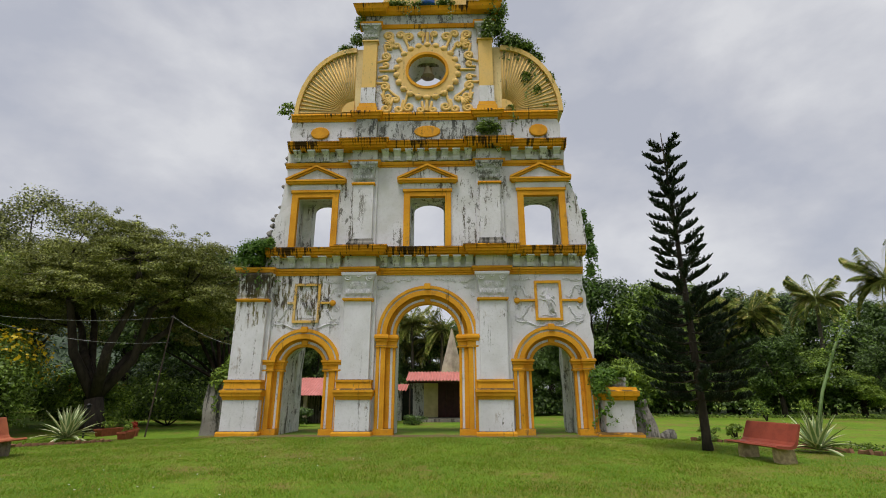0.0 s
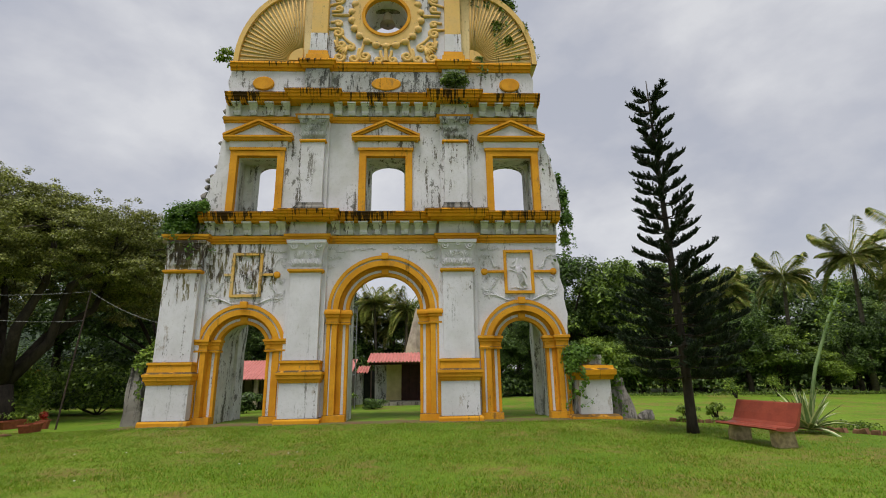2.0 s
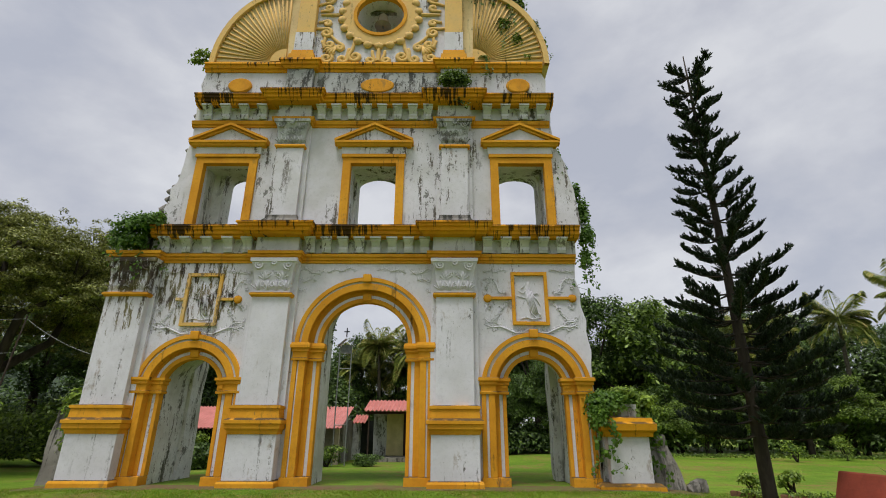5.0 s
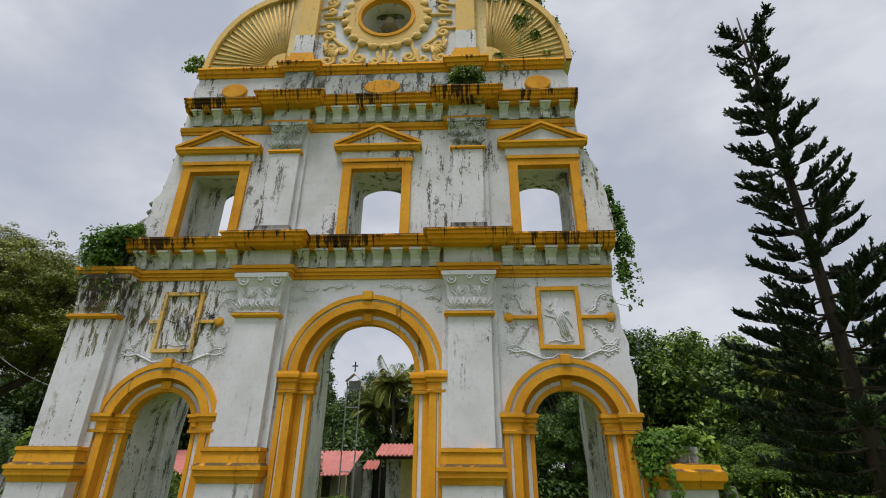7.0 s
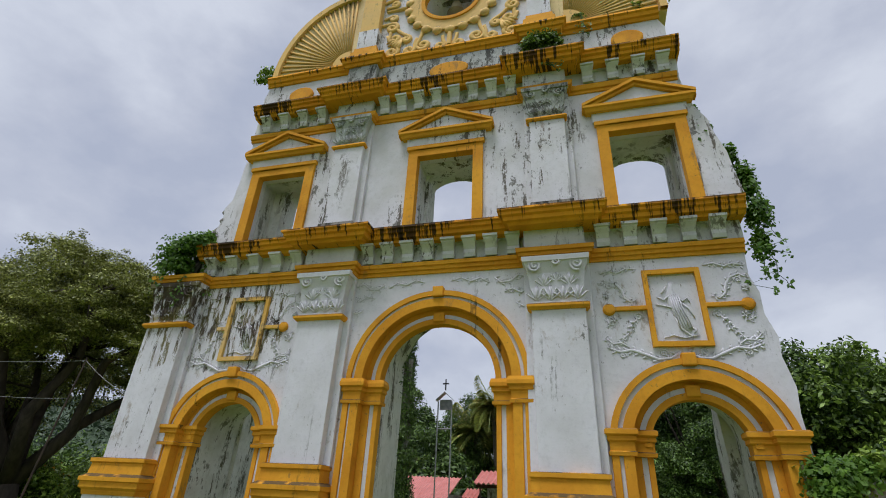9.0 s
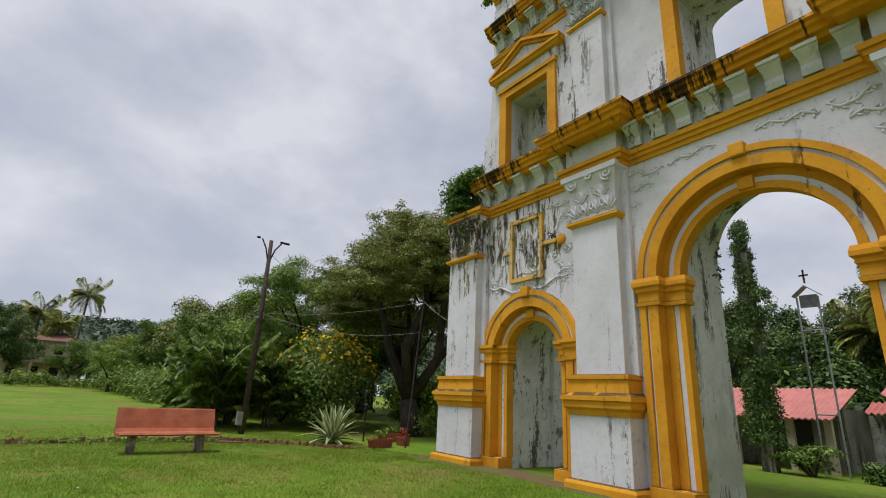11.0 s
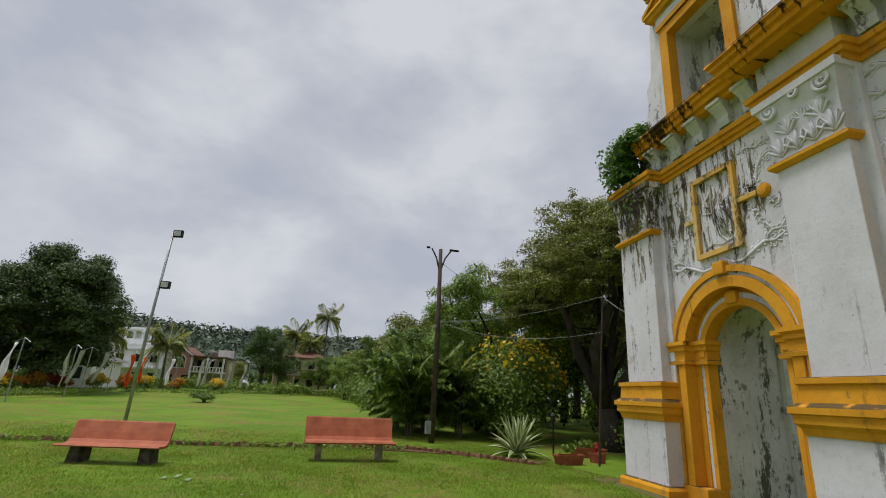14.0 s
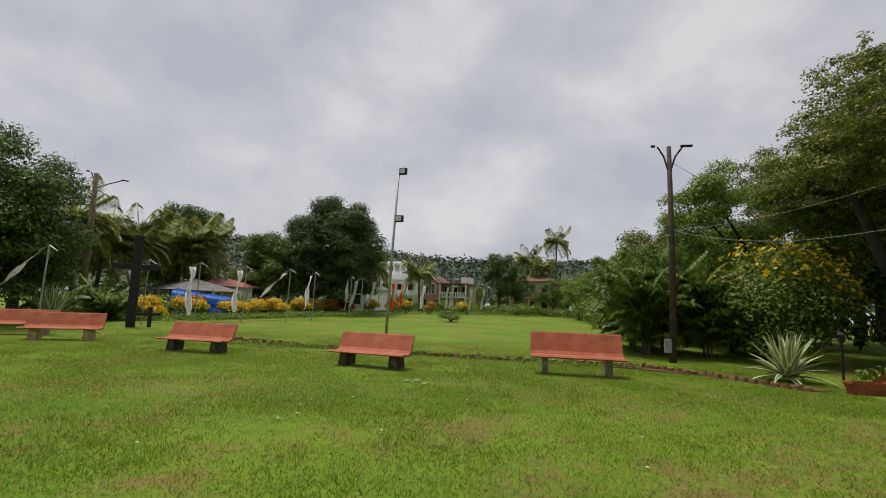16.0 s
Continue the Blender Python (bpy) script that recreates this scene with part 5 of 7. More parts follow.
def palm_mesh(seed, nf=20, length=3.0, leaf=0.6, spread=(-0.15, 1.1), width=0.05, bow=(1.1, 1.7)):
    rng = np.random.default_rng(seed)
    V, F, o = [], [], 0
    for i in range(nf):
        up = rng.uniform(*spread)
        v, f = frond(rng, 42, length * rng.uniform(0.8, 1.1), up, rng.uniform(*bow), leaf, width)
        a = 2.4 * i + rng.normal(0, 0.15)
        R = np.array([[math.cos(a), -math.sin(a), 0], [math.sin(a), math.cos(a), 0], [0, 0, 1]])
        V.append(v @ R.T)
        F.append(f + o)
        o += len(v)
    return mesh_of("fronds", np.concatenate(V), np.concatenate(F))


PALM_MESHES = [palm_mesh(s, 40, 3.0, 0.95, (-0.5, 1.45), 0.065, (0.75, 1.5)) for s in (1, 2, 3)]


def palm(x, y, h, lean, variant, scale=1.0, z=None):
    z = gz(x, y) if z is None else z
    t = thing("coconut_palm", "tall coconut palm with drooping fronds", "palm tree", (x, y, z), 0, "coconut palms")
    bm = new_tube([(x, y, z - 0.1), (x + lean * 0.2, y, z + h * 0.35), (x + lean * 0.6, y, z + h * 0.7), (x + lean, y, z + h)], [0.24, 0.17, 0.14, 0.12], 8)
    part("trunk", bm, PALM_BARK, t, smooth=True)
    me = PALM_MESHES[variant % 3]
    ob = part("fronds", me, [] if me.materials else LEAF_PALM, t)
    ob.matrix_parent_inverse = t.matrix_basis.inverted()
    ob.matrix_basis = Matrix.LocRotScale((x + lean, y, z + h), Euler((0, 0, variant * 1.3)), (scale, scale, scale))
    return t


# vegetation on the masonry
def growth(name, label, blobs, n, leaf, m, seed, hang=0, category="creeper", nf=None):
    rng = np.random.default_rng(seed)
    t = thing(name, label, category, blobs[0][:3], 0, "plants growing on the church")
    v, f = cloud(blobs, n, leaf, rng, 0.3, 0.7)
    part("foliage", mesh_of("foliage", v, f), m, t)
    for i in range(hang):
        b = blobs[rng.integers(len(blobs))]
        p = Vector((b[0] + rng.uniform(-1, 1) * b[3], b[1] + rng.uniform(-1, 0.3) * b[4], b[2]))
        pts = [p + Vector((rng.normal() * 0.025 * k, -0.02 * k, -0.16 * k)) for k in range(int(rng.integers(4, 11)))]
        bm = new_tube(pts, 0.008, 4)
        strand = part("strand", bm, LEAF_DARK, t)
        lp = np.repeat(np.array(pts), 5, axis=0) + rng.normal(0, 0.05, (5 * len(pts), 3))
        v, f = leaves(lp, np.tile((0, -1, 0.3), (len(lp), 1)), leaf, rng, 0.7, 0.5)
        part("strand_leaves", mesh_of("strand_leaves", v, f), m, strand)
    return t


growth("creeper", "green creeper tuft on the broken cornice corner", [(-9.45, 21.2, 8.2, 0.75, 0.6, 0.5), (-8.95, 21.1, 8.35, 0.5, 0.45, 0.38), (-9.85, 21.3, 7.75, 0.52, 0.45, 0.5), (-9.3, 21.0, 7.6, 0.4, 0.3, 0.4), (-8.75, 21.2, 8.55, 0.2, 0.2, 0.3)], 4600, 0.11, LEAF_IVY, 3, 8)
growth("creeper", "dark creeper hanging down the broken wall edge", [(6.1, 21.7, 8.9, 0.22, 0.35, 0.7), (6.15, 21.7, 8.0, 0.28, 0.35, 0.6), (5.95, 21.8, 9.8, 0.16, 0.3, 0.5), (6.05, 21.7, 7.2, 0.2, 0.3, 0.5), (5.6, 21.8, 10.7, 0.14, 0.2, 0.4), (5.4, 21.8, 11.4, 0.12, 0.2, 0.3)], 3200, 0.11, LEAF_IVY, 5, 14)
growth("creeper", "thick creeper over the gable wing", [(2.0, 21.4, 20.4, 0.65, 0.5, 0.9), (2.2, 21.4, 21.5, 0.6, 0.5, 0.8), (2.8, 21.6, 19.7, 0.75, 0.5, 0.55), (3.5, 21.7, 19.4, 0.7, 0.5, 0.5), (4.1, 21.8, 18.8, 0.5, 0.4, 0.45), (4.8, 21.8, 17.4, 0.36, 0.4, 0.6), (5.1, 21.8, 16.7, 0.28, 0.3, 0.55), (1.75, 21.0, 22.1, 0.55, 0.4, 0.4), (1.6, 21.1, 20.0, 0.3, 0.2, 0.9)], 10500, 0.12, LEAF_MID, 7, 16)
growth("creeper", "sparse creeper across the fan", [(3.6, 21.42, 17.4, 0.35, 0.08, 0.5), (4.1, 21.42, 16.6, 0.25, 0.08, 0.5), (2.7, 21.42, 15.75, 0.25, 0.1, 0.14), (4.5, 21.42, 15.8, 0.2, 0.1, 0.12)], 420, 0.10, LEAF_MID, 8, 4)
growth("bush", "small green bush on the upper cornice", [(1.5, 21.0, 14.35, 0.55, 0.3, 0.42), (1.2, 20.95, 14.2, 0.35, 0.25, 0.3), (1.9, 21.0, 14.25, 0.3, 0.25, 0.3)], 1700, 0.10, LEAF_MID, 9, 4)
growth("creeper", "creeper on the top of the gable", [(-3.2, 21.2, 22.0, 0.7, 0.3, 0.22), (-1.9, 21.2, 21.95, 0.6, 0.3, 0.18), (-0.6, 21.2, 22.0, 0.6, 0.3, 0.2), (-5.15, 21.4, 20.9, 0.35, 0.3, 0.6), (-5.3, 21.6, 20.0, 0.4, 0.3, 0.5), (-5.9, 21.7, 19.6, 0.45, 0.3, 0.25), (-6.9, 21.8, 18.8, 0.35, 0.3, 0.2)], 3600, 0.11, LEAF_MID, 11, 8)
growth("sapling", "small sapling rooted in the gable wing", [(-8.75, 21.6, 16.0, 0.4, 0.3, 0.35), (-8.95, 21.6, 15.7, 0.3, 0.2, 0.2), (-8.6, 21.6, 15.6, 0.15, 0.15, 0.4)], 260, 0.14, LEAF_LIGHT, 13)
growth("creeper", "creeper heaped over the ruined pedestal", [(5.9, 21.4, 2.35, 0.5, 0.5, 0.5), (6.4, 21.7, 2.45, 0.6, 0.5, 0.42), (5.75, 21.0, 1.95, 0.3, 0.35, 0.45), (7.0, 22.0, 2.4, 0.5, 0.5, 0.35), (7.35, 21.5, 1.7, 0.28, 0.4, 0.4)], 5200, 0.13, LEAF_IVY, 15, 12)
growth("creeper", "bright fern-like creeper on the ruined pedestal", [(6.9, 21.8, 2.75, 0.45, 0.4, 0.25), (7.3, 21.7, 2.5, 0.35, 0.35, 0.25)], 900, 0.17, LEAF_LIGHT, 17, 3)
growth("creeper", "creeper on the inner corner of the main arch", [(-2.97, 23.42, 5.6, 0.10, 0.1, 0.6), (-2.97, 23.42, 4.6, 0.08, 0.1, 0.6), (-2.97, 23.42, 3.6, 0.05, 0.08, 0.5)], 500, 0.08, LEAF_DARK, 19, 2)
growth("creeper", "creeper over the broken wall beside the church", [(-10.9, 22.6, 2.4, 0.5, 0.5, 0.6), (-10.6, 22.9, 3.0, 0.4, 0.4, 0.6)], 1400, 0.15, LEAF_LIGHT, 21, 2)


# the tall pine
def pine(base, tip):
    """A leaning conifer: whorls of upswept boughs, each a brush of upright shoots."""
    rng = np.random.default_rng(31)
    x, y = base
    z0 = gz(x, y)
    h = tip[2] - z0
    t = thing("norfolk_pine", "tall dark conifer with tiered upswept branches on the lawn", "conifer", (x, y, z0))
    axis = lambda k: (x + (tip[0] - x) * k ** 1.15, y + (tip[1] - y) * k, z0 + h * k)
    part("trunk", new_tube([(x, y, z0 - 0.1), *[axis(k) for k in (0.03, 0.15, 0.3, 0.45, 0.6, 0.75, 0.9, 1.0)]], [0.20, 0.15, 0.135, 0.12, 0.10, 0.08, 0.06, 0.035, 0.012], 9), BARK, t, smooth=True)
    spread = ((0.13, 1.2), (0.18, 1.9), (0.26, 2.1), (0.34, 1.75), (0.42, 1.32), (0.50, 1.15), (0.58, 1.0), (0.66, 0.84), (0.74, 0.72), (0.82, 0.66), (0.90, 0.66), (0.95, 0.55), (1.0, 0.2))
    z = 1.65
    while z < h - 0.35:
        k = z / h
        reach = float(np.interp(k, [a for a, b in spread], [b for a, b in spread]))
        nb_ = 6 if k < 0.42 else 5
        if k > 0.8:
            nb_ = 4
        vs, fs, o = [], [], 0
        bm = bmesh.new()
        cx, cy, cz = axis(k)
        turn = rng.uniform(0, 6.28)
        for b in range(nb_):
            a = turn + 2 * math.pi * b / nb_ + rng.normal(0, 0.16)
            L = reach * rng.uniform(0.70, 1.10)
            lift = L * float(np.interp(k, (0.1, 0.3, 0.5, 0.75, 0.95), (0.05, 0.20, 0.36, 0.38, 0.34)))
            us = np.linspace(0, 1, 12)
            pts = np.stack([cx + math.cos(a) * L * us, cy + math.sin(a) * L * us, cz - 0.10 * L * np.sin(us * math.pi * 0.8) + lift * us ** 1.7], 1)
            tube(bm, [tuple(p) for p in pts[::3]] + [tuple(pts[-1])], [0.026 * (1 - 0.8 * i / 4) for i in range(5)], 5)
            # shoots stand along the outer part of the bough, comb-like
            n = int(14 + 27 * L)
            u0 = 0.28 if k < 0.75 else 0.12
            u = rng.uniform(u0, 1.0, n)
            root = np.stack([np.interp(u, us, pts[:, i]) for i in range(3)], 1)
            side = np.array([-math.sin(a), math.cos(a), 0])
            along = np.array([math.cos(a), math.sin(a), 0.25])
            d = side * rng.normal(0, 0.42, (n, 1)) + along * rng.uniform(0.25, 0.75, (n, 1)) + np.array([0, 0, 1]) * rng.uniform(0.45, 1.0, (n, 1))
            d /= np.linalg.norm(d, axis=1, keepdims=True)
            ln = rng.uniform(0.13, 0.27, (n, 1)) * (0.85 + 0.4 * np.sin(u * math.pi))[:, None]
            # needles round every shoot
            q = 34
            w = rng.uniform(0.0, 1.0, (n, q, 1))
            p = (root[:, None] + d[:, None] * ln[:, None] * w).reshape(-1, 3)
            nd = (d[:, None] * 1.0 + rand_dirs(n * q, rng).reshape(n, q, 3) * 0.55).reshape(-1, 3)
            nd /= np.linalg.norm(nd, axis=1, keepdims=True)
            sd = np.cross(nd, rand_dirs(n * q, rng))
            sd /= np.linalg.norm(sd, axis=1, keepdims=True)
            nl = rng.uniform(0.05, 0.095, (n * q, 1))
            m = n * q
            vs.append(np.stack([p - sd * 0.009, p + nd * nl * 0.5 - sd * 0.013, p + nd * nl, p + nd * nl * 0.5 + sd * 0.013], 1).reshape(-1, 3))
            fs.append(np.arange(4 * m).reshape(-1, 4) + o)
            o += 4 * m
        br = part("branch_whorl", bm, BARK, t)
        part("needles", mesh_of("needles", np.concatenate(vs), np.concatenate(fs)), LEAF_PINE, br)
        z += 0.31 if k < 0.42 else 0.44
    return t


pine((8.12, 17.35), (7.52, 16.18, 11.15))


# agaves
def agave(x, y, n, length, label, seed, stalk=0.0):
    rng = np.random.default_rng(seed)
    z = gz(x, y)
    t = thing("variegated_agave", label, "agave", (x, y, z))
    for i in range(n):
        a = 2.4 * i
        k = (i + 0.5) / n
        el = math.radians(8 + 74 * k ** 0.8) + rng.normal(0, 0.06)
        L = length * rng.uniform(0.85, 1.1) * (0.8 + 0.3 * (1 - abs(k - 0.55)))
        d = Vector((math.cos(a), math.sin(a), 0))
        s = Vector((-math.sin(a), math.cos(a), 0))
        bm = bmesh.new()
        rows = []
        for j in range(7):
            u = j / 6
            drop = (1 - k) * 0.45 * u * u
            c = Vector((x, y, z + 0.1)) + d * (0.05 + L * u * math.cos(el)) + Vector((0, 0, L * (u * math.sin(el) - drop * math.cos(el))))
            w = 0.085 * length / 1.2 * (0.45 + 0.55 * math.sin(math.pi * min(1, 0.25 + 0.7 * u))) * (1 - u ** 3) + 0.002
            upv = Vector((0, 0, math.cos(el))) - d * math.sin(el)
            rows.append([bm.verts.new(c + s * (w * q) + upv * (abs(q) * w * 0.5)) for q in (-1, -0.55, 0, 0.55, 1)])
        for r0_, r1_ in zip(rows, rows[1:]):
            for q in range(4):
                fc = bm.faces.new((r0_[q], r0_[q + 1], r1_[q + 1], r1_[q]))
                fc.material_index = 1 if q in (0, 3) else 0
        part("leaf_blade", bm, [AGAVE_G, AGAVE_C], t, smooth=True)
    if stalk:
        top = Vector((x + 1.9, y - 0.3, z + stalk))
        st = part("flower_stalk", new_tube([(x, y, z + 0.3), (x + 0.5, y - 0.05, z + stalk * 0.4), (x + 1.13, y - 0.15, z + stalk * 0.7), top], [0.06, 0.05, 0.04, 0.015], 7), AGAVE_G, t, "tall pale flower stalk", smooth=True)
        bm = bmesh.new()
        lp = []
        for i in range(16):
            u = 0.55 + 0.45 * i / 15
            p = Vector((x + 1.9 * u ** 1.45, y - 0.3 * u ** 1.6, z + stalk * u))
            a = 2.4 * i
            e = p + Vector((math.cos(a), math.sin(a), 0.35)) * 0.62 * (1.15 - u)
            part("flower_twig", new_tube([p, (p + e) / 2 + Vector((0, 0, -0.03)), e], [0.012, 0.01, 0.006], 4), AGAVE_G, st)
            lp += [tuple(e + Vector(rng.normal(0, 0.09, 3))) for _ in range(26)] + [tuple((p + e) / 2 + Vector(rng.normal(0, 0.06, 3))) for _ in range(10)]
        v, f = leaves(np.array(lp), np.tile((0, 0, 1.0), (len(lp), 1)), 0.09, rng, 0.6)
        tagged(part("bulbils", mesh_of("bulbils", v, f), LEAF_LIGHT, st), kind="stuff")
    return t


agave(-16.1, 20.6, 46, 1.35, "large variegated agave in the flower bed edging", 41)
agave(11.45, 17.0, 40, 1.25, "variegated agave with a tall flower stalk", 42, 4.7)
agave(-20.0, -12.6, 44, 2.1, "variegated agave beside the far benches", 43)

# trees round the lawn
def rain_tree(label, x, y, c, r, fork, clusters, n, leaf, seed, m):
    """Low forked trunk, long crooked limbs, and a dome of flat leaf sprays with gaps between them."""
    rng = np.random.default_rng(seed)
    z0 = gz(x, y)
    t = thing("rain_tree", label, "tree", (x, y, z0))
    mains = []
    bm = bmesh.new()
    tube(bm, [(x, y, z0 - 0.1), (x + 0.1, y, z0 + 0.5), (x - 0.15, y, z0 + fork)], [0.62, 0.46, 0.42], 10)
    for k in range(6):
        a = 2 * math.pi * k / 6 + rng.normal(0, 0.25)
        tip = np.array([c[0] + 0.5 * r[0] * math.cos(a), c[1] + 0.5 * r[1] * math.sin(a), c[2] + rng.uniform(-0.1, 0.35) * r[2]])
        f = np.array([x - 0.15, y, z0 + fork])
        p1, p2 = f + (tip - f) * 0.35 + rng.normal(0, 0.3, 3), f + (tip - f) * 0.7 + rng.normal(0, 0.35, 3)
        tube(bm, [tuple(q) for q in (f, p1, p2, tip)], [0.30, 0.22, 0.16, 0.08], 8)
        mains.append((p1, p2, tip))
    blobs = []
    while clusters:
        d = rng.normal(size=3)
        d /= np.linalg.norm(d)
        if d[2] < -0.35:
            continue
        clusters -= 1
        q = rng.uniform(0.5, 0.97) * (0.92 + 0.16 * noise.noise(tuple(d * 1.9)))
        p = np.array(c) + d * np.array(r) * q
        src = min((w for b in mains for w in b), key=lambda w: np.linalg.norm(w - p))
        mid = (src + p) / 2 + rng.normal(0, 0.2, 3)
        tube(bm, [tuple(src), tuple(mid), tuple(p)], [0.07, 0.045, 0.015], 5)
        for _ in range(9):
            o = rng.normal(0, 1, 3) * (0.75, 0.75, 0.34)
            b = p + o
            w = rng.uniform(0.38, 0.72)
            blobs.append((*b, w, w, w * 0.42))
        for _ in range(2):
            b = p + d * rng.uniform(0.4, 0.75) + rng.normal(0, 0.2, 3)
            blobs.append((*b, 0.26, 0.26, 0.16))
    part("trunk", bm, BARK, t, "dark forked trunk and limbs", smooth=True)
    v, f = cloud(blobs, n, leaf, rng, 0.15, aspect=0.5, up=1.1, under=-0.5)
    part("crown", mesh_of("crown", v, f), m, t)
    return t


rain_tree("large spreading rain tree with a dark forked trunk", -18.9, 25.8, (-19.8, 27.4, 7.3), (8.0, 5.8, 4.9), 1.6, 150, 260000, 0.125, 51, LEAF_RAIN)
tree_at("rain_tree", "rain tree with a feathery green crown", -29.0, 24.6, 2.8, 0.3, (-0.5, 0, 6.3), (6.8, 5.4, 5.2), 130, 90000, 0.15, LEAF_LIGHT, 0.16, -0.75, 52, shell=0.3, top=0.75, flat=0.9)
tree_at("tree", "dark broadleaf tree behind the church", -18.5, 38.0, 3.0, 0.35, (-3.5, 2, 8.6), (8.5, 5.5, 5.4), 30, 22000, 0.34, LEAF_DARK, 0.3, -0.7, 53)
tree_at("tree", "tall tree with yellow-green leaves beyond the lawn", -29.5, 32, 2.4, 0.35, (-0.5, 0, 8.8), (6.8, 5.5, 6.8), 90, 50000, 0.22, LEAF_RAIN, 0.2, -0.8, 54)
shrub("flowering_shrub", "green shrub covered with yellow blossom", -22.0, 22.9, (3.2, 2.6, 4.2), 14000, 0.19, LEAF_MID, 61, k=20, flowers=FLOWER_Y, nf=750, fsize=0.20)
shrub("flowering_shrub", "green shrub with a few orange flowers", -19.6, 26.6, (2.0, 1.6, 2.2), 5000, 0.18, LEAF_LIGHT, 62, k=10, flowers=FLOWER_O, nf=60)
for i, (x, y, rx_, rz_) in enumerate(((-22.5, 28.5, 2.4, 2.6), (-26, 22.0, 2.6, 3.0), (-13.6, 33.5, 2.2, 2.0), (-18.5, 32, 2.5, 2.4), (-30, 20.5, 2.8, 3.2), (-34, 19.5, 3.0, 3.0), (-40, 21.5, 3.4, 3.8), (-10.5, 31.0, 1.4, 1.2))):
    shrub("shrub", "dense green garden shrub", x, y, (rx_, rx_ * 0.9, rz_), 5200, 0.22, (LEAF_MID, LEAF_DARK, LEAF_LIGHT)[i % 3], 70 + i, "garden shrubs", 11)


# areca palms beside the lamp pole
def areca(x, y, h, seed):
    me = palm_mesh(seed, 15, 2.2, 0.5, (0.5, 1.5), 0.045)
    t = thing("areca_palm", "clumped areca palm with arching fronds", "palm tree", (x, y, gz(x, y)), 0, "areca palms")
    bm = bmesh.new()
    for q in range(3):
        tube(bm, [(x + 0.15 * q, y + 0.1 * q, gz(x, y) - 0.1), (x + 0.15 * q, y + 0.1 * q, gz(x, y) + h)], [0.06, 0.04], 6)
    part("stem", bm, PALM_BARK, t)
    for q, dz in enumerate((0.0, -0.55, -1.1, -1.6, -2.0)[: 5 if h > 2 else 3]):
        ob = part("fronds", me, [] if me.materials else LEAF_MID, t)
        ob.matrix_parent_inverse = t.matrix_basis.inverted()
        ob.matrix_basis = Matrix.LocRotScale((x + 0.15 * (q % 3), y + 0.1 * (q % 3), gz(x, y) + h + dz), Euler((0, 0, q * 0.9)), (1, 1, 1))
    return t


areca(-22.4, 17.6, 2.5, 81)
areca(-23.9, 18.6, 3.0, 82)
areca(-22.6, 20.0, 2.6, 83)
areca(-25.5, 17.4, 2.3, 84)
areca(-21.4, -14.2, 0.9, 85)
areca(-24.4, -14.0, 0.8, 86)

# far trees: four crowns, repeated at other sizes and turns
def far_tree(seed, m, r, hc, n, leaf):
    rng = np.random.default_rng(seed)
    t = thing("tree", "broadleaf tree in the wood round the lawn", "tree", (0, 0, -60), 0, "trees round the lawn")
    bl = crown_blobs((0, 0, hc), r, 32, rng, 0.27, -0.85)
    bm = limbs((0, 0, 0), hc * 0.45, 0.3, [b[:3] for b in bl[:7]], rng)
    part("trunk", bm, BARK, t, local=True, smooth=True)
    v, f = cloud(bl, n, leaf, rng, 0.35, under=-0.45)
    part("crown", mesh_of("crown", v, f), m, t, local=True)
    return t


ARCHE = [far_tree(91, LEAF_DARK, (4.2, 4.0, 4.2), 5.6, 15000, 0.28), far_tree(92, LEAF_MID, (4.6, 4.2, 3.8), 5.0, 15000, 0.28),
         far_tree(93, LEAF_DARK, (3.6, 3.6, 5.2), 6.6, 15000, 0.28), far_tree(94, LEAF_LIGHT, (4.4, 4.4, 3.4), 4.4, 15000, 0.28), far_tree(95, LEAF_RAIN, (5.0, 4.6, 3.6), 5.6, 15000, 0.28)]


def put_tree(i, x, y, s, turn, sz=1.0):
    t = copy_thing(ARCHE[i], Matrix.LocRotScale((x, y, gz(x, y) - 0.1), Euler((0, 0, turn)), (s, s, s * sz)))
    return t


rt = np.random.default_rng(5)
# wood behind the church and to its right
for i in range(46):
    x = -34 + 104 * i / 45 + rt.normal(0, 1.2)
    y = 53 + rt.uniform(0, 9) - 0.22 * max(0, x - 10)
    k = (0, 2, 0, 1, 2)[i % 5]
    put_tree(k, x, y, rt.uniform(0.95, 1.3) * (0.68 if -10 < x < 3 else 1.0), rt.uniform(0, 6.28))
for i in range(26):
    x = 12 + 38 * i / 25 + rt.normal(0, 0.8)
    y = 46 - 0.30 * (x - 12) + rt.uniform(-1.5, 2)
    put_tree((1, 0, 3, 1, 2)[i % 5], x, y, rt.uniform(0.5, 0.8), rt.uniform(0, 6.28), 0.8)
for x, y, s, k in ((19, 50, 1.55, 1), (22.5, 53, 1.6, 1), (26, 49, 1.35, 0), (14.5, 52, 1.3, 2), (9, 49, 1.1, 2), (4, 50, 1.1, 0), (-3.2, 52, 0.9, 0), (-6.6, 53, 0.95, 2), (-0.6, 54, 0.9, 2), (6.5, 46, 0.7, 0), (9.6, 44.5, 0.65, 2), (1.6, 52, 0.9, 2), (38, 30, 1.2, 0), (42, 22, 1.3, 2), (44, 12, 1.3, 0), (46, 2, 1.3, 1)):
    put_tree(k, x, y, s, s * 7)
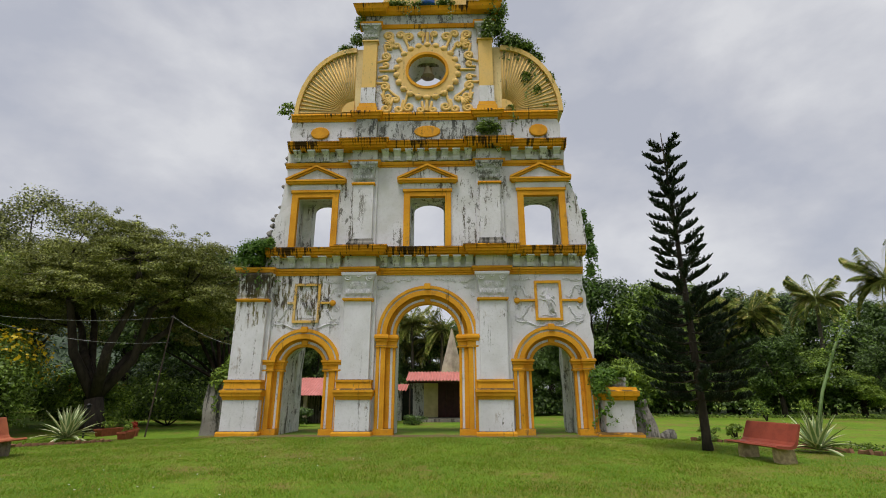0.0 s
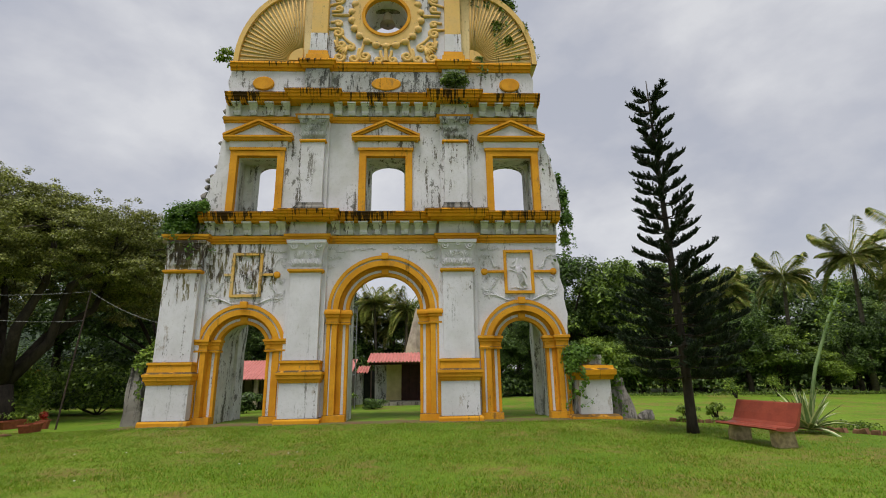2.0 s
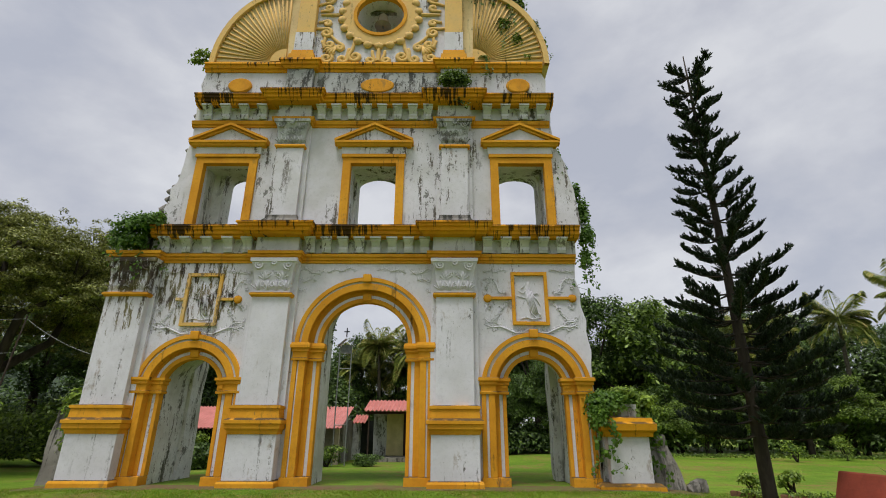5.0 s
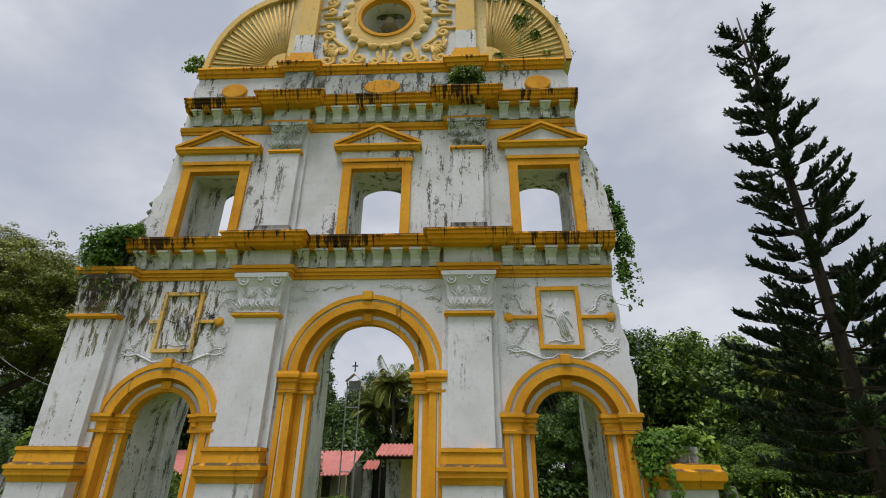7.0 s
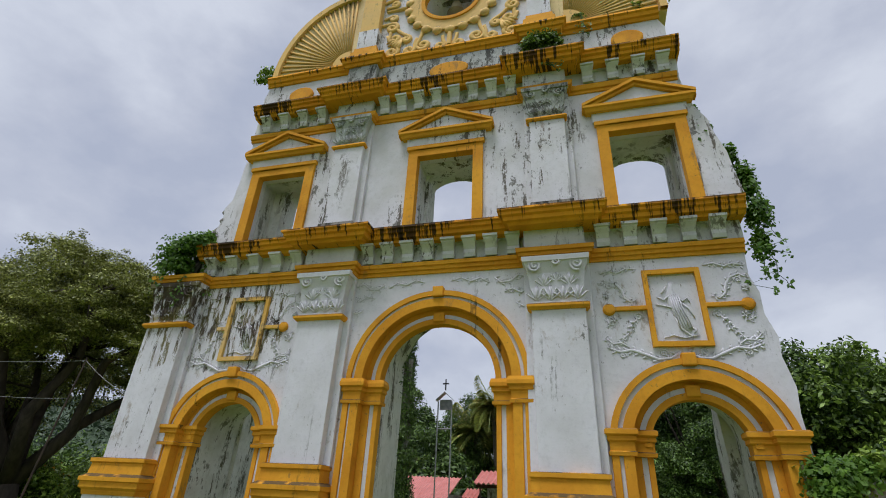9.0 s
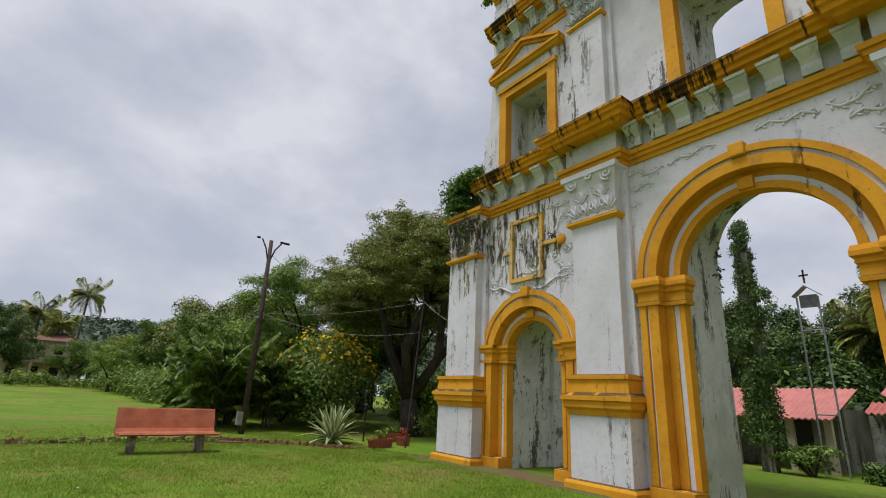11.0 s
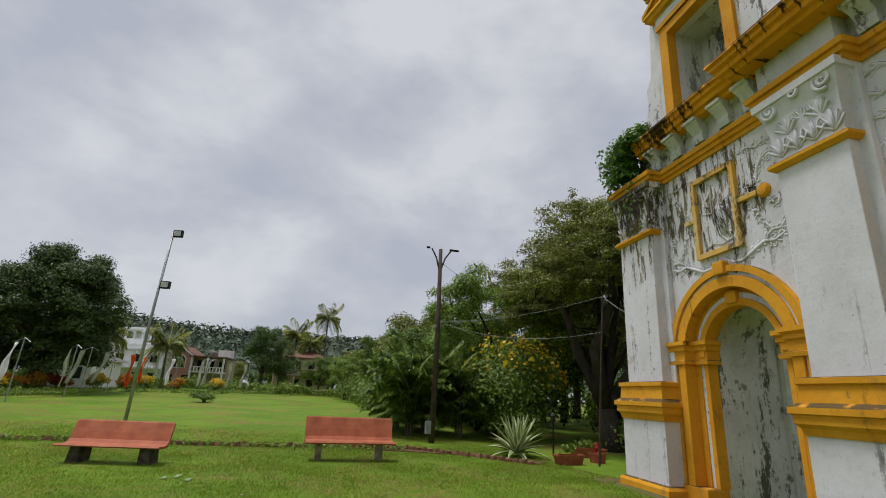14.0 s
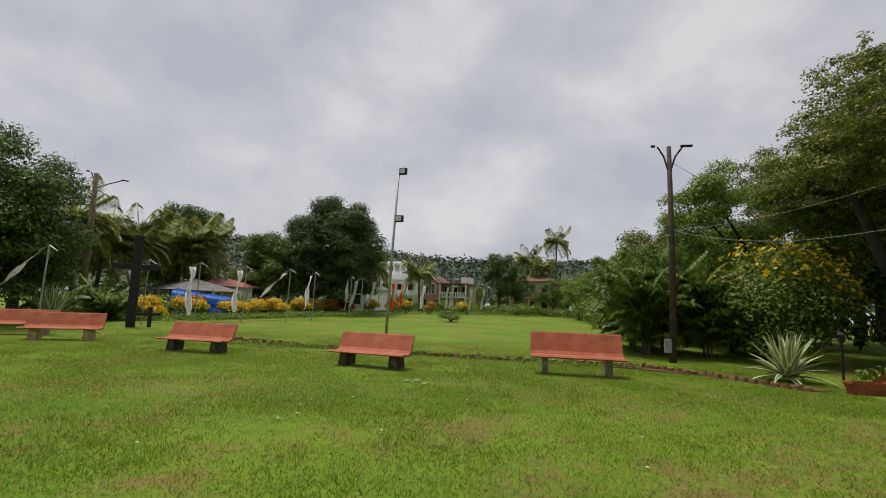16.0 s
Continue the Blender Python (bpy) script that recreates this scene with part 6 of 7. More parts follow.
# left of the church, beyond the rain tree
for x, y, s, k in ((-36, 32, 1.2, 1), (-42, 36, 1.3, 0), (-30, 44, 1.3, 2), (-20, 46, 1.3, 0), (-9.5, 47, 0.85, 0), (-12.5, 44, 0.7, 2), (-36, 24, 0.9, 3), (-44, 25, 1.0, 3), (-50, 22, 1.0, 1), (-56, 24, 1.25, 4), (-50, 30, 1.2, 0), (-62, 20, 1.0, 1), (-60, 15.5, 0.6, 3), (-67, 17, 0.8, 3), (-73, 4.0, 0.85, 2), (-75, 6.5, 0.75, 0), (-72, 12, 0.65, 1), (-80, 14, 0.75, 3), (-86, 12, 0.75, 1), (-84, 18, 0.9, 4), (-92, 3, 0.6, 1), (-96, 10, 0.7, 0), (-95, -4, 0.6, 4)):
    put_tree(k, x, y, s, s * 5)
# round the west and south of the garden
for x, y, s, k in ((-60, -16, 1.0, 0), (-38, -22, 0.8, 1), (-46, -28, 1.1, 2), (-58, -24, 1.2, 0), (-30, -26, 0.9, 0), (-24.5, -22, 0.9, 1), (-20, -20.5, 0.95, 0), (-88, -18, 0.75, 1), (-100, -16, 0.8, 2), (-96, -26, 0.8, 4), (-82, -24, 0.8, 0), (-16, -30, 1.3, 1), (-4, -34, 1.3, 0), (8, -34, 1.2, 2), (20, -30, 1.3, 1), (32, -22, 1.3, 0), (40, -10, 1.3, 4)):
    put_tree(k, x, y, s, s * 5)
for ob in ARCHE:
    for o in (*ob.children_recursive, ob):
        bpy.data.objects.remove(o)
# big mango tree and the dark tree beside the benches
tree_at("mango_tree", "huge dense dark mango tree", -49.0, -11.2, 2.4, 0.7, (0, 0, 6.3), (6.6, 6.6, 6.7), 110, 110000, 0.26, LEAF_MANGO, 0.2, -0.85, 55, shell=0.35)
tree_at("mango_tree", "lower broadleaf tree with mid-green leaves beside the mango tree", -44.5, -16.6, 2.0, 0.4, (0, 0, 4.6), (3.6, 3.8, 4.2), 60, 40000, 0.24, LEAF_MID, 0.26, -0.85, 57, shell=0.35)
tree_at("mango_tree", "dense dark mango tree behind the far benches", -17.6, -13.8, 2.2, 0.4, (0, 0, 5.0), (4.4, 4.2, 5.0), 80, 65000, 0.22, LEAF_DARK, 0.28, -0.85, 56, shell=0.3)

for i, (x, y, h, ln, s) in enumerate(((-89.8, 11.8, 13.2, -0.6, 1.0), (-90, 6.8, 9.6, 1.0, 1.1), (-86, 9.5, 8.0, 0.8, 0.9), (-27.6, -21.0, 7.2, 0.6, 1.2), (-30.5, -22.5, 6.0, -0.5, 1.2), (-34, -21.8, 6.4, 0.6, 1.25), (-37, -21, 6.2, -0.4, 1.2), (-39.5, -20.5, 6.8, 0.5, 1.2),
                                     (-24.5, -22.5, 6.4, -0.7, 1.1), (-71, -8, 5.5, 0.4, 1.0), (-68, -14, 6.2, 0.4, 1.0), (30.3, 42.0, 9.6, 0.6, 0.85), (33.5, 38.4, 10.4, 0.5, 0.95), (36.5, 34.6, 11.0, -0.6, 1.0), (27.2, 44.5, 8.6, -0.6, 1.0), (25.0, 46.0, 8.4, -0.8, 0.9), (-4.4, 49.5, 9.0, -0.3, 0.8), (-1.7, 48.5, 8.2, 0.2, 0.8), (-6.6, 51, 7.2, 0.3, 0.85), (-3.0, 50.5, 7.0, 0.2, 0.8), (37.5, 38, 9.4, 0.8, 1.1))):
    palm(x, y, h - (0.4 if y < -15 else 0.0), ln, i, s)

# ---- distance ----
def hill():
    rng = np.random.default_rng(3)
    vs, fs = [], []
    na, nr = 90, 5
    for j in range(nr):
        for i in range(na):
            a = math.radians(100 + 200 * i / (na - 1))
            r = 240 + 45 * j
            hgt = (8, 26, 41, 48, 32)[j] * (0.92 + 0.12 * math.sin(a * 3.1 + 1.0)) + 3 * noise.noise((i * 0.5, j, 0))
            vs.append((r * math.cos(a), 14 + r * math.sin(a), hgt - 2))
    for j in range(nr - 1):
        for i in range(na - 1):
            fs.append((j * na + i, j * na + i + 1, (j + 1) * na + i + 1, (j + 1) * na + i))
    h = part("hill", mesh_of("hill", vs, fs), HILL, None, smooth=True)
    tagged(h, "low wooded hill on the horizon", "hill", kind="structure")
    V = np.array(vs).reshape(nr, na, 3)
    n = 9000
    ii, jj, u, w = rng.integers(0, na - 1, n), rng.integers(0, nr - 1, n), rng.random((n, 1)), rng.random((n, 1))
    p = (V[jj, ii] * (1 - u) + V[jj, ii + 1] * u) * (1 - w) + (V[jj + 1, ii] * (1 - u) + V[jj + 1, ii + 1] * u) * w
    bl = np.concatenate([p, np.full((n, 3), 4.0) * rng.uniform(0.6, 1.4, (n, 1))], 1)
    v, f = cloud(bl, 60000, 3.2, rng, 0.5)
    w_ = part("hill_wood", mesh_of("hill_wood", v, f), HILL, None)
    tagged(w_, "dense far woodland on the hill", "wood", kind="stuff")


hill()


# far undergrowth that closes the wood's foot
def thicket(name, label, pts, n, leaf, m, seed):
    rng = np.random.default_rng(seed)
    v, f = cloud([(x, y, gz(x, y) + r * 0.5, r, r, r * 1.0) for x, y, r in pts], n, leaf, rng, 0.4)
    ob = part(name, mesh_of(name, v, f), m, None)
    return tagged(ob, label, "undergrowth", kind="stuff")


rq = np.random.default_rng(8)
thicket("undergrowth", "dark undergrowth at the edge of the wood", [(-32 + 0.9 * i, 46.5 + rq.uniform(-1, 3) - 0.25 * max(0, -32 + 0.9 * i - 6), rq.uniform(1.2, 2.2)) for i in range(82)], 30000, 0.34, LEAF_DARK, 1)
thicket("undergrowth", "bushes along the far side of the garden", [(-28 - 0.75 * i, 18.6 + rq.uniform(-0.8, 2.5) - 0.1 * i * 0.4, rq.uniform(0.9, 2.0)) for i in range(62)], 24000, 0.30, LEAF_MID, 2)
thicket("undergrowth", "bushes in front of the far houses", [(-66 - rq.uniform(0, 3), -13 + 0.75 * i, rq.uniform(0.6, 1.3)) for i in range(40)], 10000, 0.30, LEAF_LIGHT, 3)
thicket("undergrowth", "garden bushes along the boundary", [(-23 - 0.85 * i, -14.5 - 0.05 * i + rq.uniform(-1.5, 1), rq.uniform(0.6, 1.4)) for i in range(50)], 15000, 0.26, LEAF_LIGHT, 4)
thicket("undergrowth", "shade bushes behind the church arch", [(-12 + 1.1 * i, 44.5 + rq.uniform(-0.6, 0.8), rq.uniform(0.8, 1.5)) for i in range(7)] + [(2.5 + 1.1 * i, 44.5 + rq.uniform(-0.6, 0.8), rq.uniform(0.8, 1.6)) for i in range(12)], 9000, 0.26, LEAF_DARK, 5)

ring = []
for i in range(150):
    a = 2 * math.pi * i / 150
    r = 112 + 8 * math.sin(i * 1.7)
    ring.append((r * math.cos(a), 12 + r * math.sin(a), rq.uniform(1.8, 3.0)))
thicket("far_wood", "far belt of dark trees round the place", ring, 45000, 1.0, LEAF_DARK, 6)
thicket("undergrowth", "shaded bushes behind the rain tree", [(-40 + 0.9 * i, 40 + rq.uniform(-1.5, 2.5), rq.uniform(1.3, 2.4)) for i in range(30)], 15000, 0.32, LEAF_MID, 7)
thicket("undergrowth", "tall dark bushes deep under the trees", [(-52 + 1.3 * i, 46 + rq.uniform(-2, 4), rq.uniform(2.4, 3.6)) for i in range(36)] + [(-30 - 1.3 * i, 27 + 0.2 * i + rq.uniform(-1, 2), rq.uniform(1.8, 2.8)) for i in range(18)], 26000, 0.40, LEAF_DARK, 9)
# clipped hedges
def hedge(x0, y0, x1, y1, w, h, n, m, label):
    rng = np.random.default_rng(int(abs(x0 * 7 + y0)))
    a, b = Vector((x0, y0)), Vector((x1, y1))
    k = max(2, int((b - a).length / 0.5))
    bl = [(a.x + (b.x - a.x) * i / k, a.y + (b.y - a.y) * i / k, gz(a.x + (b.x - a.x) * i / k, a.y) + h * 0.5, 0.42, w, h * 0.55) for i in range(k + 1)]
    t = thing("hedge", label, "hedge", (bl[0][0], bl[0][1], gz(x0, y0)), 0, "clipped hedges")
    v, f = cloud(bl, n, 0.11, rng, 0.6)
    part("foliage", mesh_of("foliage", v, f), m, t)


hedge(-24, -8.5, -46, -4.8, 0.35, 0.45, 7000, LEAF_LIGHT, "low clipped green hedge bordering the lawn")
hedge(-24, -10.5, -52, -6.0, 0.35, 0.5, 7000, LEAF_LIGHT, "low clipped green hedge behind the flags")
hedge(-50, -4.5, -64, 6.5, 0.35, 0.5, 4500, LEAF_LIGHT, "low green hedge at the end of the lawn")
hedge(12, 38.8, 40, 33.5, 0.3, 0.35, 6000, LEAF_MID, "low hedge line across the back lawn")
shrub("clipped_bush", "round clipped bush on the lawn", -42.5, 4.2, (1.5, 1.2, 0.9), 2600, 0.14, LEAF_MID, 101, k=9)
shrub("clipped_bush", "low clipped bush in front of the long building", -5.0, 33.4, (1.4, 0.8, 1.0), 2600, 0.13, LEAF_MID, 102, k=8)
shrub("clipped_bush", "low clipped bush by the building corner", -2.9, 33.9, (1.0, 0.7, 0.8), 1800, 0.13, LEAF_DARK, 103, k=8)
for i, (x, y, m) in enumerate(((-27.5, -13.5, FLOWER_Y), (-30.5, -12.5, FLOWER_O), (-33.5, -11.5, FLOWER_Y), (-35.5, -11.0, FLOWER_Y), (-24.8, -14.0, FLOWER_O), (-46, -9.5, FLOWER_O), (-48.5, -9.0, FLOWER_R), (-41.5, -10.5, FLOWER_Y), (-58, -5.5, FLOWER_Y), (-62, 1.5, FLOWER_Y), (-65.5, -9, FLOWER_R), (-38.5, -11.5, FLOWER_R), (-44, -10.4, FLOWER_O), (-29.0, -11.8, FLOWER_Y), (-32.2, -10.6, FLOWER_Y), (-36.8, -9.8, FLOWER_Y), (-39.6, -9.4, FLOWER_Y), (-26.2, -12.4, FLOWER_Y), (-51.5, -7.4, FLOWER_Y), (-55, -6.0, FLOWER_O), (-60, -3.0, FLOWER_O), (-63.5, 0.2, FLOWER_Y))):
    shrub("croton_bush", "bushy croton with bright yellow and orange leaves", x, y, (1.2, 1.0, 1.4), 1500, 0.15, LEAF_MID, 110 + i, "croton bushes", 6, m, 800, fsize=0.16)
for i, (x, y) in enumerate(((11.2, 21.3), (10.2, 21.5), (14.5, 40), (21, 35.5), (25, 37))):
    shrub("shrub", "small green shrub at the lawn's edge", x, y, (0.45 + 0.3 * (i > 1), 0.4 + 0.3 * (i > 1), 0.6 + 0.9 * (i > 1)), 700, 0.12, LEAF_LIGHT, 140 + i, "lawn shrubs", 5)
# ground cover along the bed at the pine
rb = np.random.default_rng(17)
bl = [(9.6 + 0.12 * i + rb.normal(0, 0.15), 21.0 - 0.105 * i + rb.normal(0, 0.2), 0.08, 0.22, 0.22, 0.16) for i in range(52)] + [(-16.8 + rb.normal(0, 0.15), 2 + 0.3 * i, 0.05, 0.16, 0.2, 0.12) for i in range(50)]
v, f = cloud(bl, 7000, 0.09, rb, 0.3)
tagged(part("ground_cover", mesh_of("ground_cover", v, f), LEAF_LIGHT, None), "low leafy ground cover along the bed edging", "ground cover", kind="stuff")


# stone edging of the beds
def edging(line, label):
    t = thing("bed_edging", label, "edging", (*line[0], gz(*line[0])), 0, "", "structure")
    rng = np.random.default_rng(int(abs(line[0][0] * 10)))
    me = bpy.data.meshes.new("edging_stone")
    bm = bmesh.new()
    box(bm, -0.10, 0.10, -0.07, 0.07, -0.06, 0.12, taper=0.02)
    rough_up(bm, 0.03, 6)
    bm.to_mesh(me)
    bm.free()
    me.materials.append(EDGING)
    for a, b in zip(line, line[1:]):
        a, b = Vector(a), Vector(b)
        k = max(1, int((b - a).length / 0.23))
        for i in range(k):
            p = a + (b - a) * (i / k)
            ob = new("edging_stone", me)
            ob.parent = t
            ob.matrix_parent_inverse = t.matrix_basis.inverted()
            ob.matrix_basis = Matrix.LocRotScale((p.x + rng.normal(0, 0.03), p.y + rng.normal(0, 0.03), gz(p.x, p.y) + rng.normal(0, 0.015)), Euler((rng.normal(0, 0.15), rng.normal(0, 0.15), math.atan2(b.y - a.y, b.x - a.x) + rng.normal(0, 0.3))), (1, 1, 1))


edging([(-17.9, 0.5), (-17.1, 5.1), (-16.8, 9.3), (-16.9, 12.0), (-17.4, 14.6), (-17.3, 16.9), (-16.0, 18.6), (-14.7, 19.8), (-14.0, 20.6)], "rough laterite stone edging along the lawn")
edging([(9.3, 21.0), (11.2, 19.6), (12.2, 17.6), (12.9, 15.8), (13.4, 13.5)], "rough laterite stone edging of the agave bed")
soil = part("soil_bed", slab(bmesh.new(), [(-17.2, 14.7), (-16.0, 18.7), (-14.1, 20.6), (-14.5, 21.0), (-16.5, 19.3), (-17.8, 14.9)], [], 0.0, 0.03), SOIL, None)
soil.matrix_basis = Matrix(((1, 0, 0, 0), (0, 0, 1, 0), (0, 1, 0, 0.0), (0, 0, 0, 1)))
tagged(soil, "bare red soil of the planted bed", "soil", kind="structure")


# benches
def bench(x, y, rz, label, L=1.2, sz=1.0, legs=LEG_DARK, paint=BENCH_RED, lw=0.13):
    """Built along x, facing -y."""
    t = thing("garden_bench", label, "bench", (x, y, gz(x, y)), rz, "garden benches")
    t.scale = (1, 1, sz)
    top = [(-0.40, 0.42), (-0.445, 0.455), (-0.40, 0.495), (-0.10, 0.465), (0.06, 0.49), (0.13, 0.57), (0.20, 0.75), (0.32, 1.02), (0.345, 1.05), (0.375, 1.03), (0.265, 0.72), (0.20, 0.52), (0.12, 0.42), (-0.05, 0.395)]
    bm = bmesh.new()
    rows = [[bm.verts.new((u, yy_, zz)) for yy_, zz in top] for u in (-L, -L + 0.03, -L / 2, 0, L / 2, L - 0.03, L)]
    n = len(top)
    for a, b in zip(rows, rows[1:]):
        for i in range(n):
            bm.faces.new((a[i], b[i], b[(i + 1) % n], a[(i + 1) % n]))
    bm.faces.new(rows[0])
    bm.faces.new(rows[-1][::-1])
    part("seat", rough_up(bm, 0.008, 2), paint, t, "red oxide painted concrete seat and back", local=True)
    for s in (-1, 1):
        bm = bmesh.new()
        prof = [(-0.22, -0.06), (-0.24, 0.18), (-0.20, 0.42), (0.16, 0.44), (0.24, 0.40), (0.22, 0.2), (0.25, -0.06), (0.10, -0.06), (0.06, 0.14), (-0.02, 0.19), (-0.08, 0.12), (-0.10, -0.06)]
        sides = [[bm.verts.new((s * L * 0.68 + q * lw, a, b)) for a, b in prof] for q in (-1, 1)]
        for i in range(len(prof)):
            j = (i + 1) % len(prof)
            bm.faces.new((sides[0][i], sides[0][j], sides[1][j], sides[1][i]))
        bm.faces.new(sides[0])
        bm.faces.new(sides[1][::-1])
        bmesh.ops.triangulate(bm, faces=bm.faces[:])
        part("leg", rough_up(bm, 0.02 if lw < 0.1 else 0.045, 6), legs, t, "weathered moulded concrete leg", local=True)
    return t


bench(8.72, 15.2, -84, "deep red concrete garden bench beside the pine", 1.06, 0.98, LEG_PALE, BENCH_DEEP)
bench(-14.2, 14.8, 97, "faded red concrete bench near the lamp pole", 1.27, 1.09, legs=BENCH_LEG, lw=0.065)
bench(-12.75, 9.25, 86, "red concrete bench on dark legs on the lawn", 1.13, 0.88)
bench(-13.3, 2.9, 92, "red concrete bench facing the church", 1.2, 0.88)
bench(-13.9, -3.6, 122, "faded red concrete bench with pale legs", 1.25, 0.95, LEG_PALE)
bench(-14.6, -6.9, 124, "red concrete bench at the lawn's far corner", 1.25, 0.95, BENCH_LEG)

# pots
def pot(x, y, label, w, d, h, rz, m):
    t = thing("planter", label, "planter", (x, y, gz(x, y)), rz)
    bm = bmesh.new()
    rings = [[bm.verts.new((sx * w * k, sy * d * k, z)) for sx, sy in ((-1, -1), (1, -1), (1, 1), (-1, 1))] for k, z in ((0.84, 0.0), (0.97, h - 0.05), (1.05, h - 0.05), (1.05, h), (0.92, h), (0.9, h - 0.05))]
    for a, b in zip(rings, rings[1:]):
        for i in range(4):
            bm.faces.new((a[i], a[(i + 1) % 4], b[(i + 1) % 4], b[i]))
    bm.faces.new(rings[0][::-1])
    bm.faces.new(rings[-1])
    part("trough", bm, TERRACOTTA, t, local=True)
    rng = np.random.default_rng(int(x * -10))
    v, f = cloud([(0, 0, h + 0.12, w * 0.7, d * 0.7, 0.22)], 150, 0.12, rng, 0.1)
    part("plant", mesh_of("plant", v, f), m, t, local=True)
    return t


pot(-14.35, 21.7, "long terracotta planter on the grass", 0.48, 0.17, 0.30, 100, LEAF_LIGHT)
pot(-14.9, 23.0, "small square terracotta pot with a reddish plant", 0.20, 0.20, 0.32, 20, FLOWER_R)
pot(-16.3, 23.4, "long terracotta planter under the rain tree", 0.62, 0.20, 0.32, 80, LEAF_LIGHT)

# lamps, poles, wires
def street_pole(x, y, h, label, arms, rz=0.0, box_at=None, m=RUST_POLE, r=1.0):
    t = thing("utility_pole", label, "pole", (x, y, gz(x, y)), rz)
    part("pole", new_tube([(0, 0, -0.2), (0.05, 0.03, h * 0.5), (0, 0.06, h)], [0.13 * r, 0.11 * r, 0.085 * r], 10), m, t, local=True, smooth=True)
    for sx, sz, l in arms:
        a = part("lamp_arm", new_tube([(0, 0.05, h - 1.1), (sx * l * 0.45, 0.05, h - 0.45 + sz), (sx * l, 0.05, h - 0.05 + sz)], 0.035, 6), RUST_POLE, t, local=True)
        part("lamp_head", new_box(sx * l - 0.08, sx * l + sx * 0.30 + 0.06, -0.01, 0.11, h - 0.07 + sz, h + 0.01 + sz, bev=0.025), BLACK, a, "dark street lamp head", local=True)
    part("insulator", new_box(-0.16, 0.16, -0.03, 0.1, h * 0.57, h * 0.57 + 0.08, bev=0.01), GALV, t, local=True)
    if box_at:
        part("meter_box", new_box(-0.28, -0.06, -0.10, 0.10, 0.35, 0.85, bev=0.02), GALV, t, "grey meter box", local=True)
    return t


street_pole(-19.55, 18.25, 8.2, "rusty steel pole with two street lamps", ((-1, 0.05, 0.42), (1, 0.05, 0.5)), 95, True)
street_pole(-24.6, -16.4, 9.7, "old wooden utility pole with a lamp arm", ((1, -0.2, 1.5), (-1, 0.1, 0.3)), 137, None, OLD_WOOD, 1.7)
wpole = thing("wire_pole", "thin leaning wire pole under the rain tree", "pole", (-14.1, 22.6, gz(-14.1, 22.6)))
part("pole", new_tube([(0, 0, -0.2), (0.2, 0.1, 3.0), (0.35, 0.2, 5.5)], [0.035, 0.03, 0.025], 7), RUST_POLE, wpole, local=True)

mast = thing("floodlight_mast", "tall galvanised mast with two floodlights", "light mast", (-21.3, 6.3, gz(-21.3, 6.3)), 80)
part("mast", new_tube([(0, 0, -0.2), (0.12, 0, 4.2), (0.28, 0, 8.1)], [0.075, 0.06, 0.045], 10), GALV, mast, local=True, smooth=True)
for z, x, s in ((8.05, 0.42, 1), (5.75, 0.34, 1)):
    fl = part("floodlight", new_box(x - 0.12, x + 0.28, -0.09, 0.08, z - 0.15, z + 0.17, bev=0.03), BLACK, mast, "black floodlight", local=True)
    part("lens", new_box(x - 0.07, x + 0.23, -0.105, -0.085, z - 0.10, z + 0.12), LAMP_GLASS, fl, local=True)

glamp = thing("garden_lamp", "short black garden lamp post", "lamp", (-16.6, 22.2, gz(-16.6, 22.2)))
part("post", new_tube([(0, 0, -0.1), (0, 0, 1.15)], 0.035, 8), BLACK, glamp, local=True)
part("lantern", lathe(bmesh.new(), [(0.05, 1.15), (0.10, 1.2), (0.09, 1.36), (0.12, 1.38), (0.03, 1.46)], (0, 0, 0), 8), BLACK, glamp, local=True)


def wire(a, b, sag, label="thin grey overhead cable"):
    a, b = Vector(a), Vector(b)
    pts = [a + (b - a) * (i / 16) + Vector((0, 0, -sag * 4 * (i / 16) * (1 - i / 16))) for i in range(17)]
    tagged(part("cable", new_tube(pts, 0.009, 5), WIRE, None), label, "cable", "overhead cables")


wire((-19.55, 18.3, 4.95), (-13.75, 22.8, 5.4), 0.25)
wire((-19.55, 18.3, 4.95), (-13.8, 22.8, 4.2), 0.45)
wire((-13.75, 22.8, 5.4), (-9.9, 22.6, 3.9), 0.25)
wire((-19.55, 18.3, 7.6), (-26, 25, 6.4), 0.2)
wire((-24.6, -16.4, 5.6), (-60, -9, 6.0), 0.8)
wire((-24.6, -16.4, 5.4), (-6, -30, 6.0), 0.5)

# black wooden cross
cross = thing("wooden_cross", "tall black painted wooden cross at the lawn's edge", "cross", (-20.7, -7.9, gz(-20.7, -7.9)), 137)
part("upright", new_box(-0.22, 0.22, -0.14, 0.14, -0.1, 4.9, bev=0.02), BLACK, cross, local=True)
part("crossbar", new_box(-1.1, 1.05, -0.10, 0.10, 3.05, 3.36, bev=0.02), BLACK, cross, local=True)
part("foot_post", new_box(0.75, 0.95, -0.1, 0.1, -0.1, 1.1, bev=0.02), BLACK, cross, local=True)
part("foot_rail", new_box(0.2, 1.35, -0.05, 0.05, 0.62, 0.78, bev=0.02), BLACK, cross, local=True)

